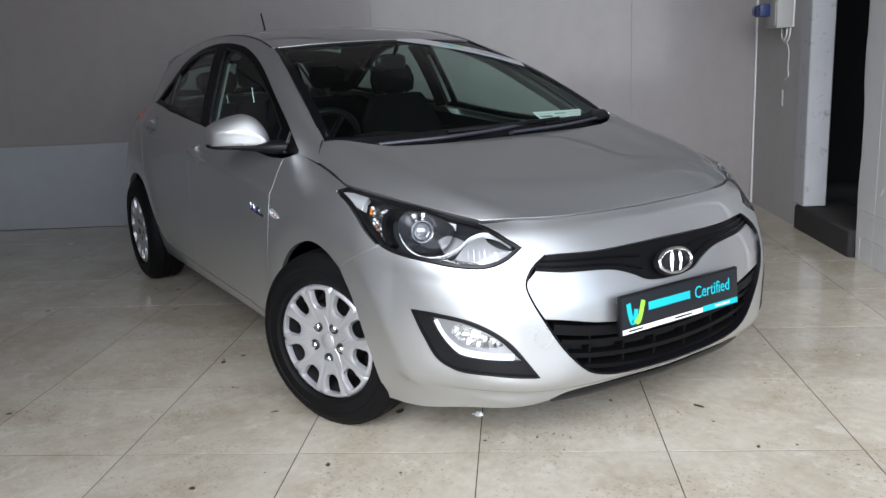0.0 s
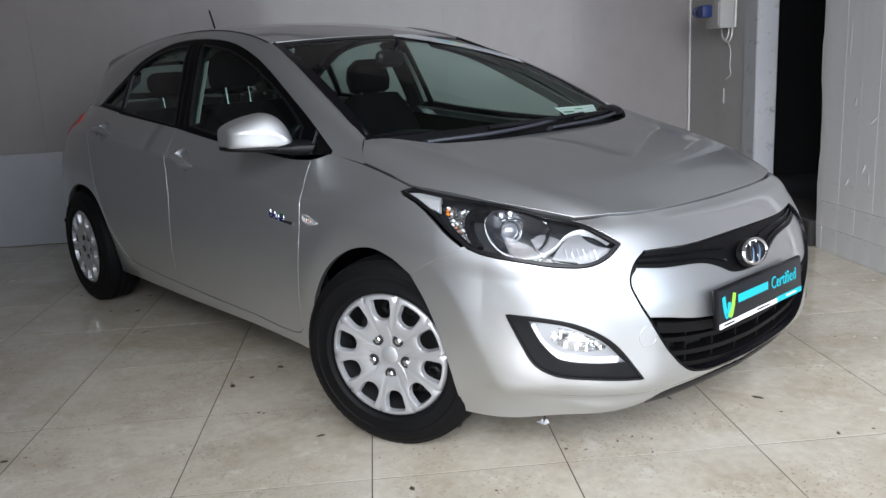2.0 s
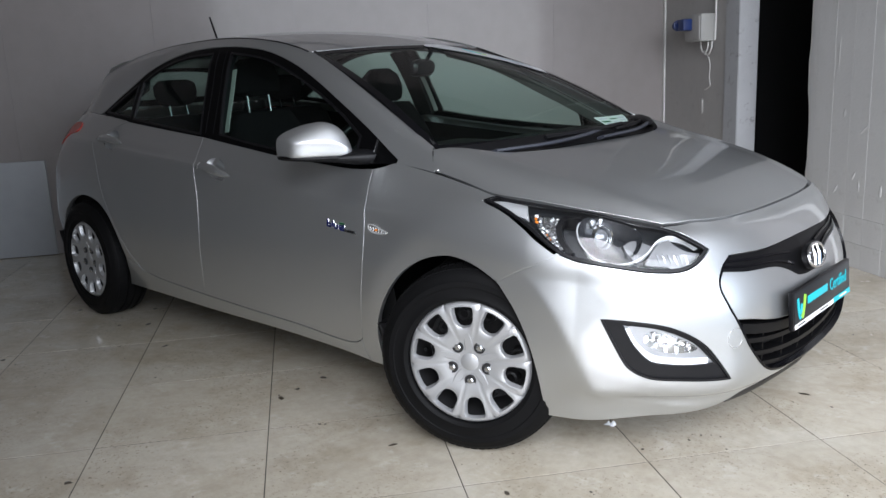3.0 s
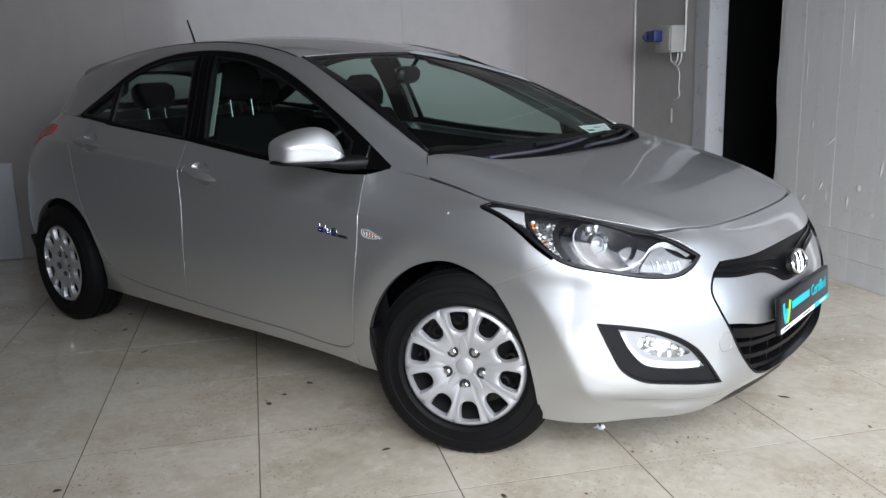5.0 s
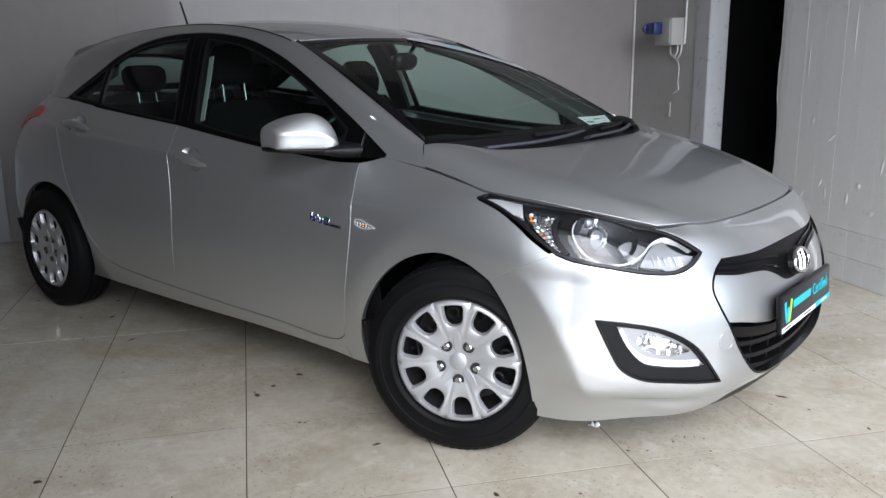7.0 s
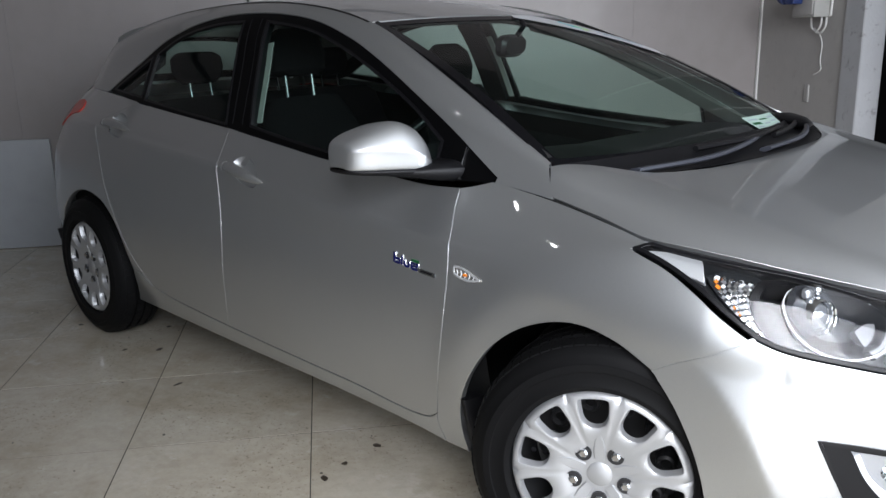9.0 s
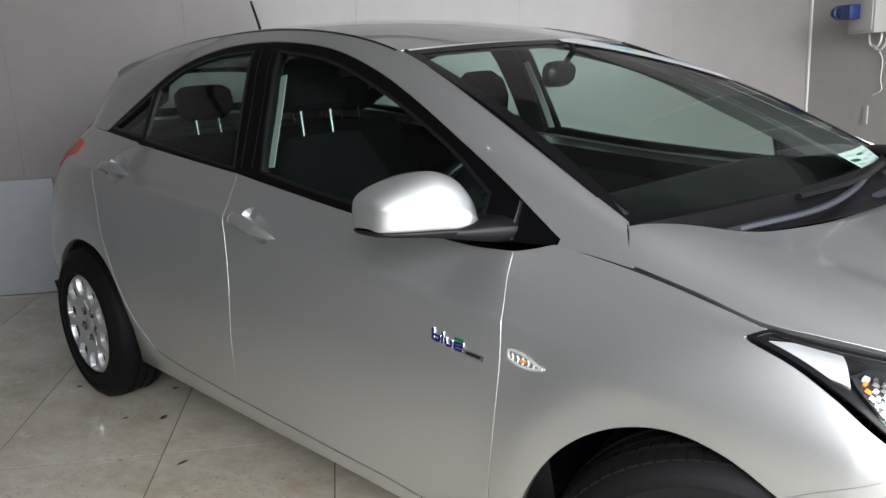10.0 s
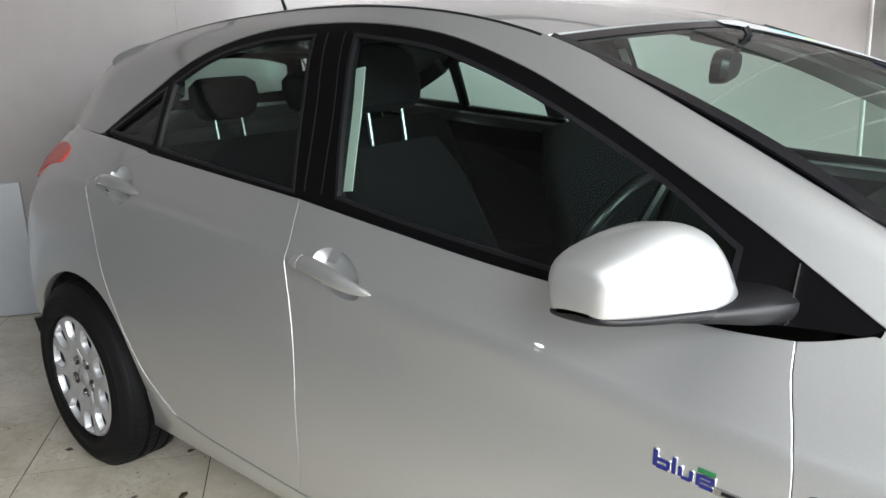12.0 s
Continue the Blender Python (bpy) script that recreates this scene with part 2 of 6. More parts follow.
class Surf:
    """A smooth surface over a net of points, net[i][j], with parameters u and v. flip: its outer face is the other one."""

    def __init__(self, net, us=None, vs=None, flip=True):
        self.flip = flip
        self.net = np.asarray(net, float)
        mean = lambda d: np.r_[0, np.cumsum(d)]
        self.us = us if us is not None else mean(np.linalg.norm(np.diff(self.net, axis=0), axis=2).mean(1))
        self.vs = vs if vs is not None else mean(np.linalg.norm(np.diff(self.net, axis=1), axis=2).mean(0))

    def at(self, uv, du=0, dv=0):
        uv = np.atleast_2d(np.asarray(uv, float))
        return np.einsum("mi,mj,ijk->mk", spline_basis(self.us, uv[:, 0], du), hermite_basis(self.vs, uv[:, 1], dv), self.net)

    def normal(self, uv):
        n = np.cross(self.at(uv, 1, 0), self.at(uv, 0, 1))
        return n / np.maximum(np.linalg.norm(n, axis=1), 1e-9)[:, None]

    def table(self):
        if not hasattr(self, "_table"):
            g = np.stack(np.meshgrid(np.linspace(self.us[0], self.us[-1], 160), np.linspace(self.vs[0], self.vs[-1], 60), indexing="ij"), -1).reshape(-1, 2)
            self._table = g, self.at(g)
        return self._table

    def find(self, points, axes=(0, 1, 2)):
        """The parameters of the surface's points nearest to the given ones, by some of their coordinates."""
        pts, axes = np.atleast_2d(np.asarray(points, float)), list(axes)
        g, p = self.table()
        uv = np.array([g[((p[:, axes] - q) ** 2).sum(1).argmin()] for q in pts])
        for _ in range(8):
            r = pts - self.at(uv)[:, axes]
            ju, jv = self.at(uv, 1, 0)[:, axes], self.at(uv, 0, 1)[:, axes]
            a, b, c = (ju * ju).sum(1) + 1e-9, (ju * jv).sum(1), (jv * jv).sum(1) + 1e-9
            ru, rv = (ju * r).sum(1), (jv * r).sum(1)
            det = a * c - b * b + 1e-12
            uv = uv + np.stack([(c * ru - b * rv) / det, (a * rv - b * ru) / det], 1).clip(-0.05, 0.05)
            uv = np.clip(uv, (self.us[0], self.vs[0]), (self.us[-1], self.vs[-1]))
        return uv


def mix(a, b, k):
    return np.asarray(a, float) * (1 - k) + np.asarray(b, float) * k


# The body's widest line in plan (x, half width), nose to tail.
PLAN = [(0.772, 0.0), (0.766, 0.2), (0.747, 0.37), (0.708, 0.5), (0.64, 0.605), (0.545, 0.69), (0.43, 0.76), (0.27, 0.815), (0.1, 0.846), (-0.12, 0.86), (-0.42, 0.863),
        (-0.8, 0.862), (-1.2, 0.862), (-1.6, 0.862), (-2.0, 0.862), (-2.35, 0.864), (-2.65, 0.862), (-2.9, 0.845), (-3.1, 0.80), (-3.26, 0.71), (-3.36, 0.55), (-3.41, 0.3), (-3.42, 0.0)]
# Upright sections: (inward from the widest line, height), sill to shoulder.
SECTIONS = {
    0: [(0.1, 0.165), (0.05, 0.2), (0.035, 0.232), (0.014, 0.252), (0.0, 0.39), (0.002, 0.49), (0.03, 0.575), (0.062, 0.64), (0.1, 0.692), (0.155, 0.735)],
    3: [(0.1, 0.165), (0.064, 0.205), (0.046, 0.236), (0.018, 0.256), (0.002, 0.39), (0.004, 0.49), (0.025, 0.57), (0.06, 0.64), (0.09, 0.695), (0.135, 0.748)],
    5: [(0.1, 0.15), (0.08, 0.2), (0.062, 0.24), (0.03, 0.262), (0.008, 0.4), (0.004, 0.5), (0.013, 0.58), (0.036, 0.65), (0.075, 0.71), (0.156, 0.758)],
    7: [(0.075, 0.14), (0.05, 0.2), (0.033, 0.245), (0.02, 0.29), (0.0, 0.4), (0.0, 0.5), (0.005, 0.6), (0.018, 0.69), (0.05, 0.765), (0.116, 0.803)],
    8: [(0.06, 0.15), (0.035, 0.2), (0.021, 0.245), (0.012, 0.29), (0.0, 0.4), (0.0, 0.5), (0.004, 0.6), (0.018, 0.7), (0.052, 0.785), (0.1, 0.826)],
    10: [(0.07, 0.165), (0.038, 0.24), (0.026, 0.285), (0.018, 0.33), (0.004, 0.45), (0.0, 0.57), (0.009, 0.67), (0.023, 0.752), (0.034, 0.77), (0.125, 0.91)],
    13: [(0.085, 0.17), (0.045, 0.25), (0.03, 0.305), (0.02, 0.36), (0.006, 0.5), (0.01, 0.6), (0.024, 0.72), (0.041, 0.852), (0.054, 0.868), (0.138, 0.97)],
    16: [(0.085, 0.19), (0.05, 0.26), (0.033, 0.315), (0.02, 0.37), (0.004, 0.52), (0.01, 0.64), (0.03, 0.78), (0.062, 0.925), (0.076, 0.942), (0.185, 1.052)],
    18: [(0.08, 0.22), (0.05, 0.28), (0.033, 0.33), (0.02, 0.38), (0.0, 0.52), (0.005, 0.66), (0.03, 0.8), (0.1, 0.94), (0.14, 0.98), (0.24, 1.075)],
    22: [(0.1, 0.25), (0.05, 0.3), (0.033, 0.35), (0.02, 0.4), (0.0, 0.52), (0.01, 0.66), (0.03, 0.8), (0.06, 0.92), (0.09, 0.99), (0.14, 1.06)],
}


def body_net():
    plan = np.array(PLAN)
    t = np.r_[0, np.cumsum(np.linalg.norm(np.diff(plan, axis=0), axis=1))]
    tang = spline_basis(t, t, 1) @ plan
    tang[0], tang[-1] = (0, 1), (0, -1)
    tang /= np.linalg.norm(tang, axis=1)[:, None]
    keys, net = sorted(SECTIONS), []
    for i, (c, g) in enumerate(zip(plan, tang)):
        lo, hi = max(k for k in keys if k <= i), min(k for k in keys if k >= i)
        sec = mix(SECTIONS[lo], SECTIONS[hi], (i - lo) / (hi - lo) if hi > lo else 0)
        out = np.array([g[1], -g[0]])
        net.append([(c[0] - out[0] * d, -(c[1] - out[1] * d), z) for d, z in sec])
    return np.array(net)


CORNER_Z, CORNER_X = (0.24, 0.275, 0.36, 0.45, 0.54, 0.614, 0.666, 0.7), (0.412, 0.4, 0.372, 0.335, 0.282, 0.214, 0.13, 0.06)
LEDGE_X, LEDGE_Z = (0.36, 0.4, 0.466, 0.53, 0.6, 0.66), (0.285, 0.265, 0.236, 0.22, 0.2, 0.18)
SHOULDER_X, SHOULDER_Z = (-2.6, -2.1, -1.5, -1.15, -0.77, -0.5), (0.965, 0.921, 0.859, 0.82, 0.774, 0.738)
BROW_X, BROW_Z = (0.32, 0.36, 0.395, 0.43, 0.504, 0.595, 0.655), (0.552, 0.54, 0.525, 0.51, 0.504, 0.482, 0.434)
FOLD_X, FOLD_Z = (-0.46, -0.35, -0.21, -0.085, 0.017, 0.14), (0.775, 0.801, 0.818, 0.824, 0.816, 0.79)


def ridge(d, reach, soft=0.012):
    """A fold with a soft edge: highest on its line, falling off to both sides."""
    return np.exp(-(np.sqrt(d * d + soft ** 2) - soft) / reach)


def tent(d, above, below, soft):
    """A crease between two nearly flat faces, each running out over its own width."""
    k = np.clip(1 - (np.sqrt(d * d + soft ** 2) - soft) / np.where(d > 0, above, below), 0, 1)
    return k ** 1.5


def along(q, xs, ys):
    """A smooth line through a few places."""
    return spline_basis(xs, np.clip(q, xs[0], xs[-1])) @ np.asarray(ys, float)


def fade(a, lo, hi):
    k = np.clip((a - lo) / (hi - lo), 0, 1)
    return k * k * (3 - 2 * k)


class Flared(Surf):
    """The body side, with a soft swelling round the wheel arches."""

    def swell(self, p):
        out = np.zeros(len(p))
        for x, height in ((0.0, 0.012), (-2.65, 0.008)):
            r = np.hypot(p[:, 0] - x, p[:, 2] - 0.3)
            out += height * np.exp(-((r - 0.45) / 0.075) ** 2) * np.clip((p[:, 2] - 0.25) / 0.2, 0, 1)
        out = out * np.clip((0.36 - p[:, 0]) / 0.15, 0, 1)
        # the corner of the bumper, from the lamp down to the lip
        d = p[:, 0] - along(p[:, 2], CORNER_Z, CORNER_X)
        out += 0.016 * tent(d, 0.14, 0.14, 0.008) * fade(p[:, 2], 0.2, 0.27) * fade(-p[:, 2], -0.68, -0.5) * (p[:, 0] > 0)
        # the ledge over the lip, and the brow over the fog lamp
        d = p[:, 2] - along(p[:, 0], LEDGE_X, LEDGE_Z)
        out += 0.009 * tent(d, 0.06, 0.09, 0.004) * fade(p[:, 0], 0.33, 0.46) * fade(-p[:, 0], -0.67, -0.6)
        d = p[:, 2] - along(p[:, 0], BROW_X, BROW_Z)
        out += 0.0028 * tent(d, 0.11, 0.08, 0.004) * fade(p[:, 0], 0.34, 0.5) * fade(-p[:, 0], -0.64, -0.52)
        # the shoulder line through the door handles
        d = p[:, 2] - along(p[:, 0], SHOULDER_X, SHOULDER_Z)
        out += 0.0055 * tent(d, 0.08, 0.09, 0.0015) * fade(p[:, 0], -2.6, -2.3) * fade(-p[:, 0], 0.5, 0.95)
        # the fold along the top of the wing
        d = p[:, 2] - along(p[:, 0], FOLD_X, FOLD_Z)
        return out + 0.0035 * ridge(d, 0.03) * fade(p[:, 0], -0.46, -0.3) * fade(-p[:, 0], -0.14, 0.0)

    def at(self, uv, du=0, dv=0):
        uv = np.atleast_2d(np.asarray(uv, float))
        if du or dv:
            step = np.array([du, dv]) * 1e-4
            return (self.at(uv + step) - self.at(uv - step)) / 2e-4
        p = super().at(uv)
        p[:, 1] -= self.swell(p)
        return p


BODY = Flared(body_net())

# Side of the cabin: belt line below, roof gutter above, front to rear.
BELT = [(-0.225, 0.737, 0.887), (-0.42, 0.742, 0.906), (-0.75, 0.764, 0.893), (-1.1, 0.752, 0.914), (-1.55, 0.731, 0.96), (-2.0, 0.711, 0.995), (-2.4, 0.69, 1.028), (-2.72, 0.662, 1.057), (-2.93, 0.628, 1.068), (-3.1, 0.56, 1.074)]
GUTTER = [(-0.265, 0.69, 0.963), (-0.53, 0.64, 1.085), (-0.8, 0.585, 1.205), (-1.075, 0.532, 1.308), (-1.5, 0.512, 1.384), (-2.0, 0.502, 1.391), (-2.4, 0.498, 1.362), (-2.72, 0.5, 1.312), (-2.92, 0.465, 1.28), (-3.02, 0.4, 1.268)]


def cabin_net():
    net = []
    for lo, hi in zip(np.array(BELT), np.array(GUTTER)):
        chord = hi - lo
        out = np.array([0, chord[2], -chord[1]])
        out /= np.linalg.norm(out)
        size = np.linalg.norm(chord[1:])
        row = [lo + chord * k + out * b * size for k, b in ((0, 0), (0.25, 0.035), (0.5, 0.06), (0.72, 0.075), (0.88, 0.055), (1, 0))]
        net.append([(p[0], -p[1], p[2]) for p in row])
    return np.array(net)


CABIN = Surf(cabin_net())

# Roof and screens: from the gutter to the middle line.
ROOF_MID = [(-1.01, 1.326), (-1.45, 1.405), (-2.0, 1.426), (-2.4, 1.41), (-2.72, 1.37), (-2.95, 1.33), (-3.03, 1.31)]


def across(edge, mid, bow, rows=7):
    """Points from the edge on the near side over the middle to the other edge."""
    out = []
    for k in np.linspace(-1, 1, rows):
        s = 1 - abs(k) ** bow
        out.append((edge[0] + (mid[0] - edge[0]) * s, k * edge[1], edge[2] + (mid[1] - edge[2]) * s))
    return out


ROOF = Surf([across(e, m, 2.0) for e, m in zip(GUTTER[3:], ROOF_MID)])
SCREEN_LOW = (-0.25, 0.70, 0.95)
SCREEN = Surf([across(mix(SCREEN_LOW, GUTTER[3], k) + np.array([0, 0, 0.03 * math.sin(math.pi * k)]),
                      mix((-0.12, 0.945), ROOF_MID[0], k) + np.array([0, 0.022 * math.sin(math.pi * k)]), 2.1, 9) for k in (0, 0.25, 0.5, 0.75, 1)])
HATCH = Surf([across(mix(GUTTER[9], (-3.13, 0.5, 1.06), k), mix(ROOF_MID[6], (-3.3, 1.05), k), 2.6) for k in (0, 0.5, 1)])

# Bonnet: rows from the scuttle to the nose; (x, half width, height) of the edge, shoulder and middle.
HOOD_ROWS = [((-0.235, 0.737, 0.888), (-0.262, 0.697, 0.953), (-0.16, 0.5, 0.95), (-0.07, 0.22, 0.945), (-0.06, 0.0, 0.945)),
             ((-0.1, 0.746, 0.864), (-0.1, 0.692, 0.912), (-0.03, 0.5, 0.922), (0.05, 0.23, 0.92), (0.06, 0.0, 0.92)),
             ((0.06, 0.757, 0.832), (0.085, 0.685, 0.868), (0.17, 0.5, 0.877), (0.24, 0.24, 0.876), (0.25, 0.0, 0.876)),
             ((0.27, 0.694, 0.802), (0.29, 0.635, 0.821), (0.36, 0.48, 0.828), (0.42, 0.24, 0.83), (0.43, 0.0, 0.83)),
             ((0.44, 0.6, 0.763), (0.46, 0.54, 0.78), (0.49, 0.44, 0.784), (0.53, 0.22, 0.784), (0.54, 0.0, 0.782)),
             ((0.517, 0.55, 0.736), (0.557, 0.505, 0.744), (0.598, 0.4, 0.746), (0.62, 0.2, 0.739), (0.622, 0.0, 0.736))]
CREASE_X, CREASE_Y = (-0.26, -0.06, 0.14, 0.33, 0.45, 0.535, 0.62), (0.7, 0.61, 0.59, 0.57, 0.542, 0.513, 0.47)


class Bonnet(Surf):
    """The bonnet, with a crease from each screen corner to the nose."""

    def at(self, uv, du=0, dv=0):
        uv = np.atleast_2d(np.asarray(uv, float))
        if du or dv:
            step = np.array([du, dv]) * 1e-4
            return (self.at(uv + step) - self.at(uv - step)) / 2e-4
        p = super().at(uv)
        d = np.abs(p[:, 1]) - along(p[:, 0], CREASE_X, CREASE_Y)
        p[:, 2] += 0.0065 * ridge(d, 0.06) * fade(p[:, 0], -0.3, -0.15) * fade(-p[:, 0], -0.58, -0.48)
        return p


HOOD = Bonnet([[(x, -w, z) for x, w, z in row] + [(x, w, z) for x, w, z in row[-2::-1]] for row in HOOD_ROWS], flip=False)


# ---- building helpers ----
def mesh_object(name, verts, faces, material, parent=None, label="", normals=None, smooth=True):
    me = bpy.data.meshes.new(name)
    me.from_pydata([tuple(map(float, v)) for v in verts], [], faces)
    me.materials.append(material)
    me.validate()
    me.update()
    if smooth:
        me.polygons.foreach_set("use_smooth", [True] * len(me.polygons))
    if normals is not None:
        me.normals_split_custom_set_from_vertices([tuple(map(float, n)) for n in normals])
    ob = new(name, me)
    ob.parent = parent
    return tagged(ob, label)


def part(name, bm, material, parent=None, label="", smooth=True):
    """Links a bmesh as one mesh object under a thing or a part."""
    me = bpy.data.meshes.new(name)
    bmesh.ops.recalc_face_normals(bm, faces=bm.faces)
    bm.to_mesh(me)
    bm.free()
    me.materials.append(material)
    if smooth:
        me.polygons.foreach_set("use_smooth", [True] * len(me.polygons))
        me.set_sharp_from_angle(angle=radians(38))
    ob = new(name, me)
    ob.parent = parent
    return tagged(ob, label)


def thing(name, label, category, group="", kind="", at=None):
    ob = new(name)
    if at is not None:
        ob.matrix_world = at
    return tagged(ob, label, category, group, kind)


def box(bm, x0, x1, y0, y1, z0, z1, bevel=0.0, segments=2):
    made = bmesh.ops.create_cube(bm, size=1, matrix=Matrix.Translation(((x0 + x1) / 2, (y0 + y1) / 2, (z0 + z1) / 2)) @ Matrix.Diagonal((x1 - x0, y1 - y0, z1 - z0, 1)))
    if bevel:
        edges = list({e for v in made["verts"] for e in v.link_edges})
        bmesh.ops.bevel(bm, geom=edges, offset=bevel, segments=segments, affect="EDGES", profile=0.6)
    return made["verts"]


def box_mesh(*a, **k):
    bm = bmesh.new()
    box(bm, *a, **k)
    return bm


def tube(points, radius, sides=8, caps=True):
    """A round bar along points; radius may be one number or one per point."""
    p = np.asarray(points, float)
    r = np.broadcast_to(radius, len(p))
    t = np.gradient(p, axis=0)
    t /= np.linalg.norm(t, axis=1)[:, None] + 1e-12
    ref = np.array([0.0, 0.0, 1.0]) if abs(t[0, 2]) < 0.9 else np.array([1.0, 0, 0])
    verts, faces = [], []
    a = np.linspace(0, 2 * math.pi, sides, endpoint=False)
    for c, d, rad in zip(p, t, r):
        s = np.cross(d, ref)
        s /= np.linalg.norm(s) + 1e-12
        ref = np.cross(s, d)
        verts += [c + rad * (math.cos(k) * s + math.sin(k) * ref) for k in a]
    for i in range(len(p) - 1):
        for k in range(sides):
            faces.append((i * sides + k, i * sides + (k + 1) % sides, (i + 1) * sides + (k + 1) % sides, (i + 1) * sides + k))
    if caps:
        faces += [tuple(range(sides))[::-1], tuple(range((len(p) - 1) * sides, len(p) * sides))]
    return verts, faces


def revolve(profile, sides, axis=1, centre=(0, 0, 0)):
    """A turned shape: profile of (radius, along) round the y axis."""
    verts, faces, n = [], [], len(profile)
    for k in range(sides):
        a = 2 * math.pi * k / sides
        verts += [(centre[0] + r * math.cos(a), centre[1] + h, centre[2] + r * math.sin(a)) for r, h in profile]
    for k in range(sides):
        for i in range(n - 1):
            faces.append((k * n + i, k * n + i + 1, (k + 1) % sides * n + i + 1, (k + 1) % sides * n + i))
    return verts, faces


def clip_cell(poly, u0, u1, v0, v1):
    """The part of a polygon inside a rectangle."""
    for axis, bound, keep in ((0, u0, 1), (0, u1, -1), (1, v0, 1), (1, v1, -1)):
        out, m = [], len(poly)
        for i in range(m):
            a, b = poly[i], poly[(i + 1) % m]
            ia, ib = keep * (a[axis] - bound) >= 0, keep * (b[axis] - bound) >= 0
            if ia:
                out.append(a)
            if ia != ib:
                k = (bound - a[axis]) / (b[axis] - a[axis])
                q = [a[0] + (b[0] - a[0]) * k, a[1] + (b[1] - a[1]) * k]
                q[axis] = bound
                out.append(tuple(q))
        poly = out
        if len(poly) < 3:
            return []
    return poly


def no_spurs(poly):
    """Takes out corners at which a loop only runs out and back."""
    poly = [q for n, q in enumerate(poly) if abs(q[0] - poly[n - 1][0]) + abs(q[1] - poly[n - 1][1]) > 1e-7]
    n = 0
    while n < len(poly) and len(poly) > 2:
        a, b, c = poly[n - 1], poly[n], poly[(n + 1) % len(poly)]
        e, f = (b[0] - a[0], b[1] - a[1]), (c[0] - b[0], c[1] - b[1])
        if abs(e[0] * f[1] - e[1] * f[0]) < 1e-6 * math.hypot(*e) * math.hypot(*f) + 1e-13 and e[0] * f[0] + e[1] * f[1] <= 0:
            del poly[n]
            n = max(0, n - 2)
        else:
            n += 1
    return poly if len(poly) > 2 else []


def inside(poly, pts):
    x, y = pts[:, 0], pts[:, 1]
    c = np.zeros(len(pts), bool)
    for (x0, y0), (x1, y1) in zip(poly, np.roll(poly, -1, axis=0)):
        if y0 != y1:
            c ^= ((y0 > y) != (y1 > y)) & (x < (x1 - x0) * (y - y0) / (y1 - y0) + x0)
    return c


def whole_loops(face):
    """Splits a loop of corners that meets itself into simple ones."""
    for n, a in enumerate(face):
        if a in face[n + 1:]:
            m = face.index(a, n + 1)
            return whole_loops(face[n:m]) + whole_loops(face[:n] + face[m:])
    return [face] if len(face) >= 3 else []


def with_holes(outer, holes):
    poly = [tuple(p) for p in outer]
    area = lambda p: sum(a[0] * b[1] - b[0] * a[1] for a, b in zip(p, p[1:] + p[:1]))
    for hole in holes:
        hole = [tuple(p) for p in hole]
        if area(hole) * area(poly) > 0:
            hole = hole[::-1]
        d = np.linalg.norm(np.array(poly)[:, None] - np.array(hole)[None], axis=2)
        i, j = np.unravel_index(d.argmin(), d.shape)
        poly = poly[:i + 1] + hole[j:] + hole[:j + 1] + poly[i:]
    return poly


def outline(surf, runs, axes=(0, 2), gap=0.0, step=0.012):
    """A closed outline on a surface: smooth runs through a few places each, with corners between the runs. gap: how far it is drawn in."""
    pts = []
    for run in runs:
        run = np.asarray(run, float)
        n = max(2, int(np.linalg.norm(np.diff(run, axis=0), axis=1).sum() / step))
        c = curve(run, n + 1) if len(run) > 2 else np.linspace(run[0], run[-1], n + 1)
        pts += list(c[:-1])
    uv = surf.find(np.array(pts), axes)
    return draw_in(surf, uv, gap) if gap else uv


def draw_in(surf, uv, gap):
    p, n = surf.at(uv), surf.normal(uv)
    t = np.roll(p, -1, 0) - np.roll(p, 1, 0)
    t /= np.linalg.norm(t, axis=1)[:, None] + 1e-12
    b = np.cross(n, t)
    a = uv - uv.mean(0)
    turn = np.sum(a[:, 0] * np.roll(a[:, 1], -1) - np.roll(a[:, 0], -1) * a[:, 1])
    b *= np.sign(turn)
    ju, jv = surf.at(uv, 1, 0), surf.at(uv, 0, 1)
    aa, bb, cc = (ju * ju).sum(1), (ju * jv).sum(1), (jv * jv).sum(1)
    ru, rv = (ju * b).sum(1) * gap, (jv * b).sum(1) * gap
    det = aa * cc - bb * bb + 1e-12
    out = uv + np.stack([(cc * ru - bb * rv) / det, (aa * rv - bb * ru) / det], 1)
    return np.clip(out, (surf.us[0], surf.vs[0]), (surf.us[-1], surf.vs[-1]))


SHEETS = {}


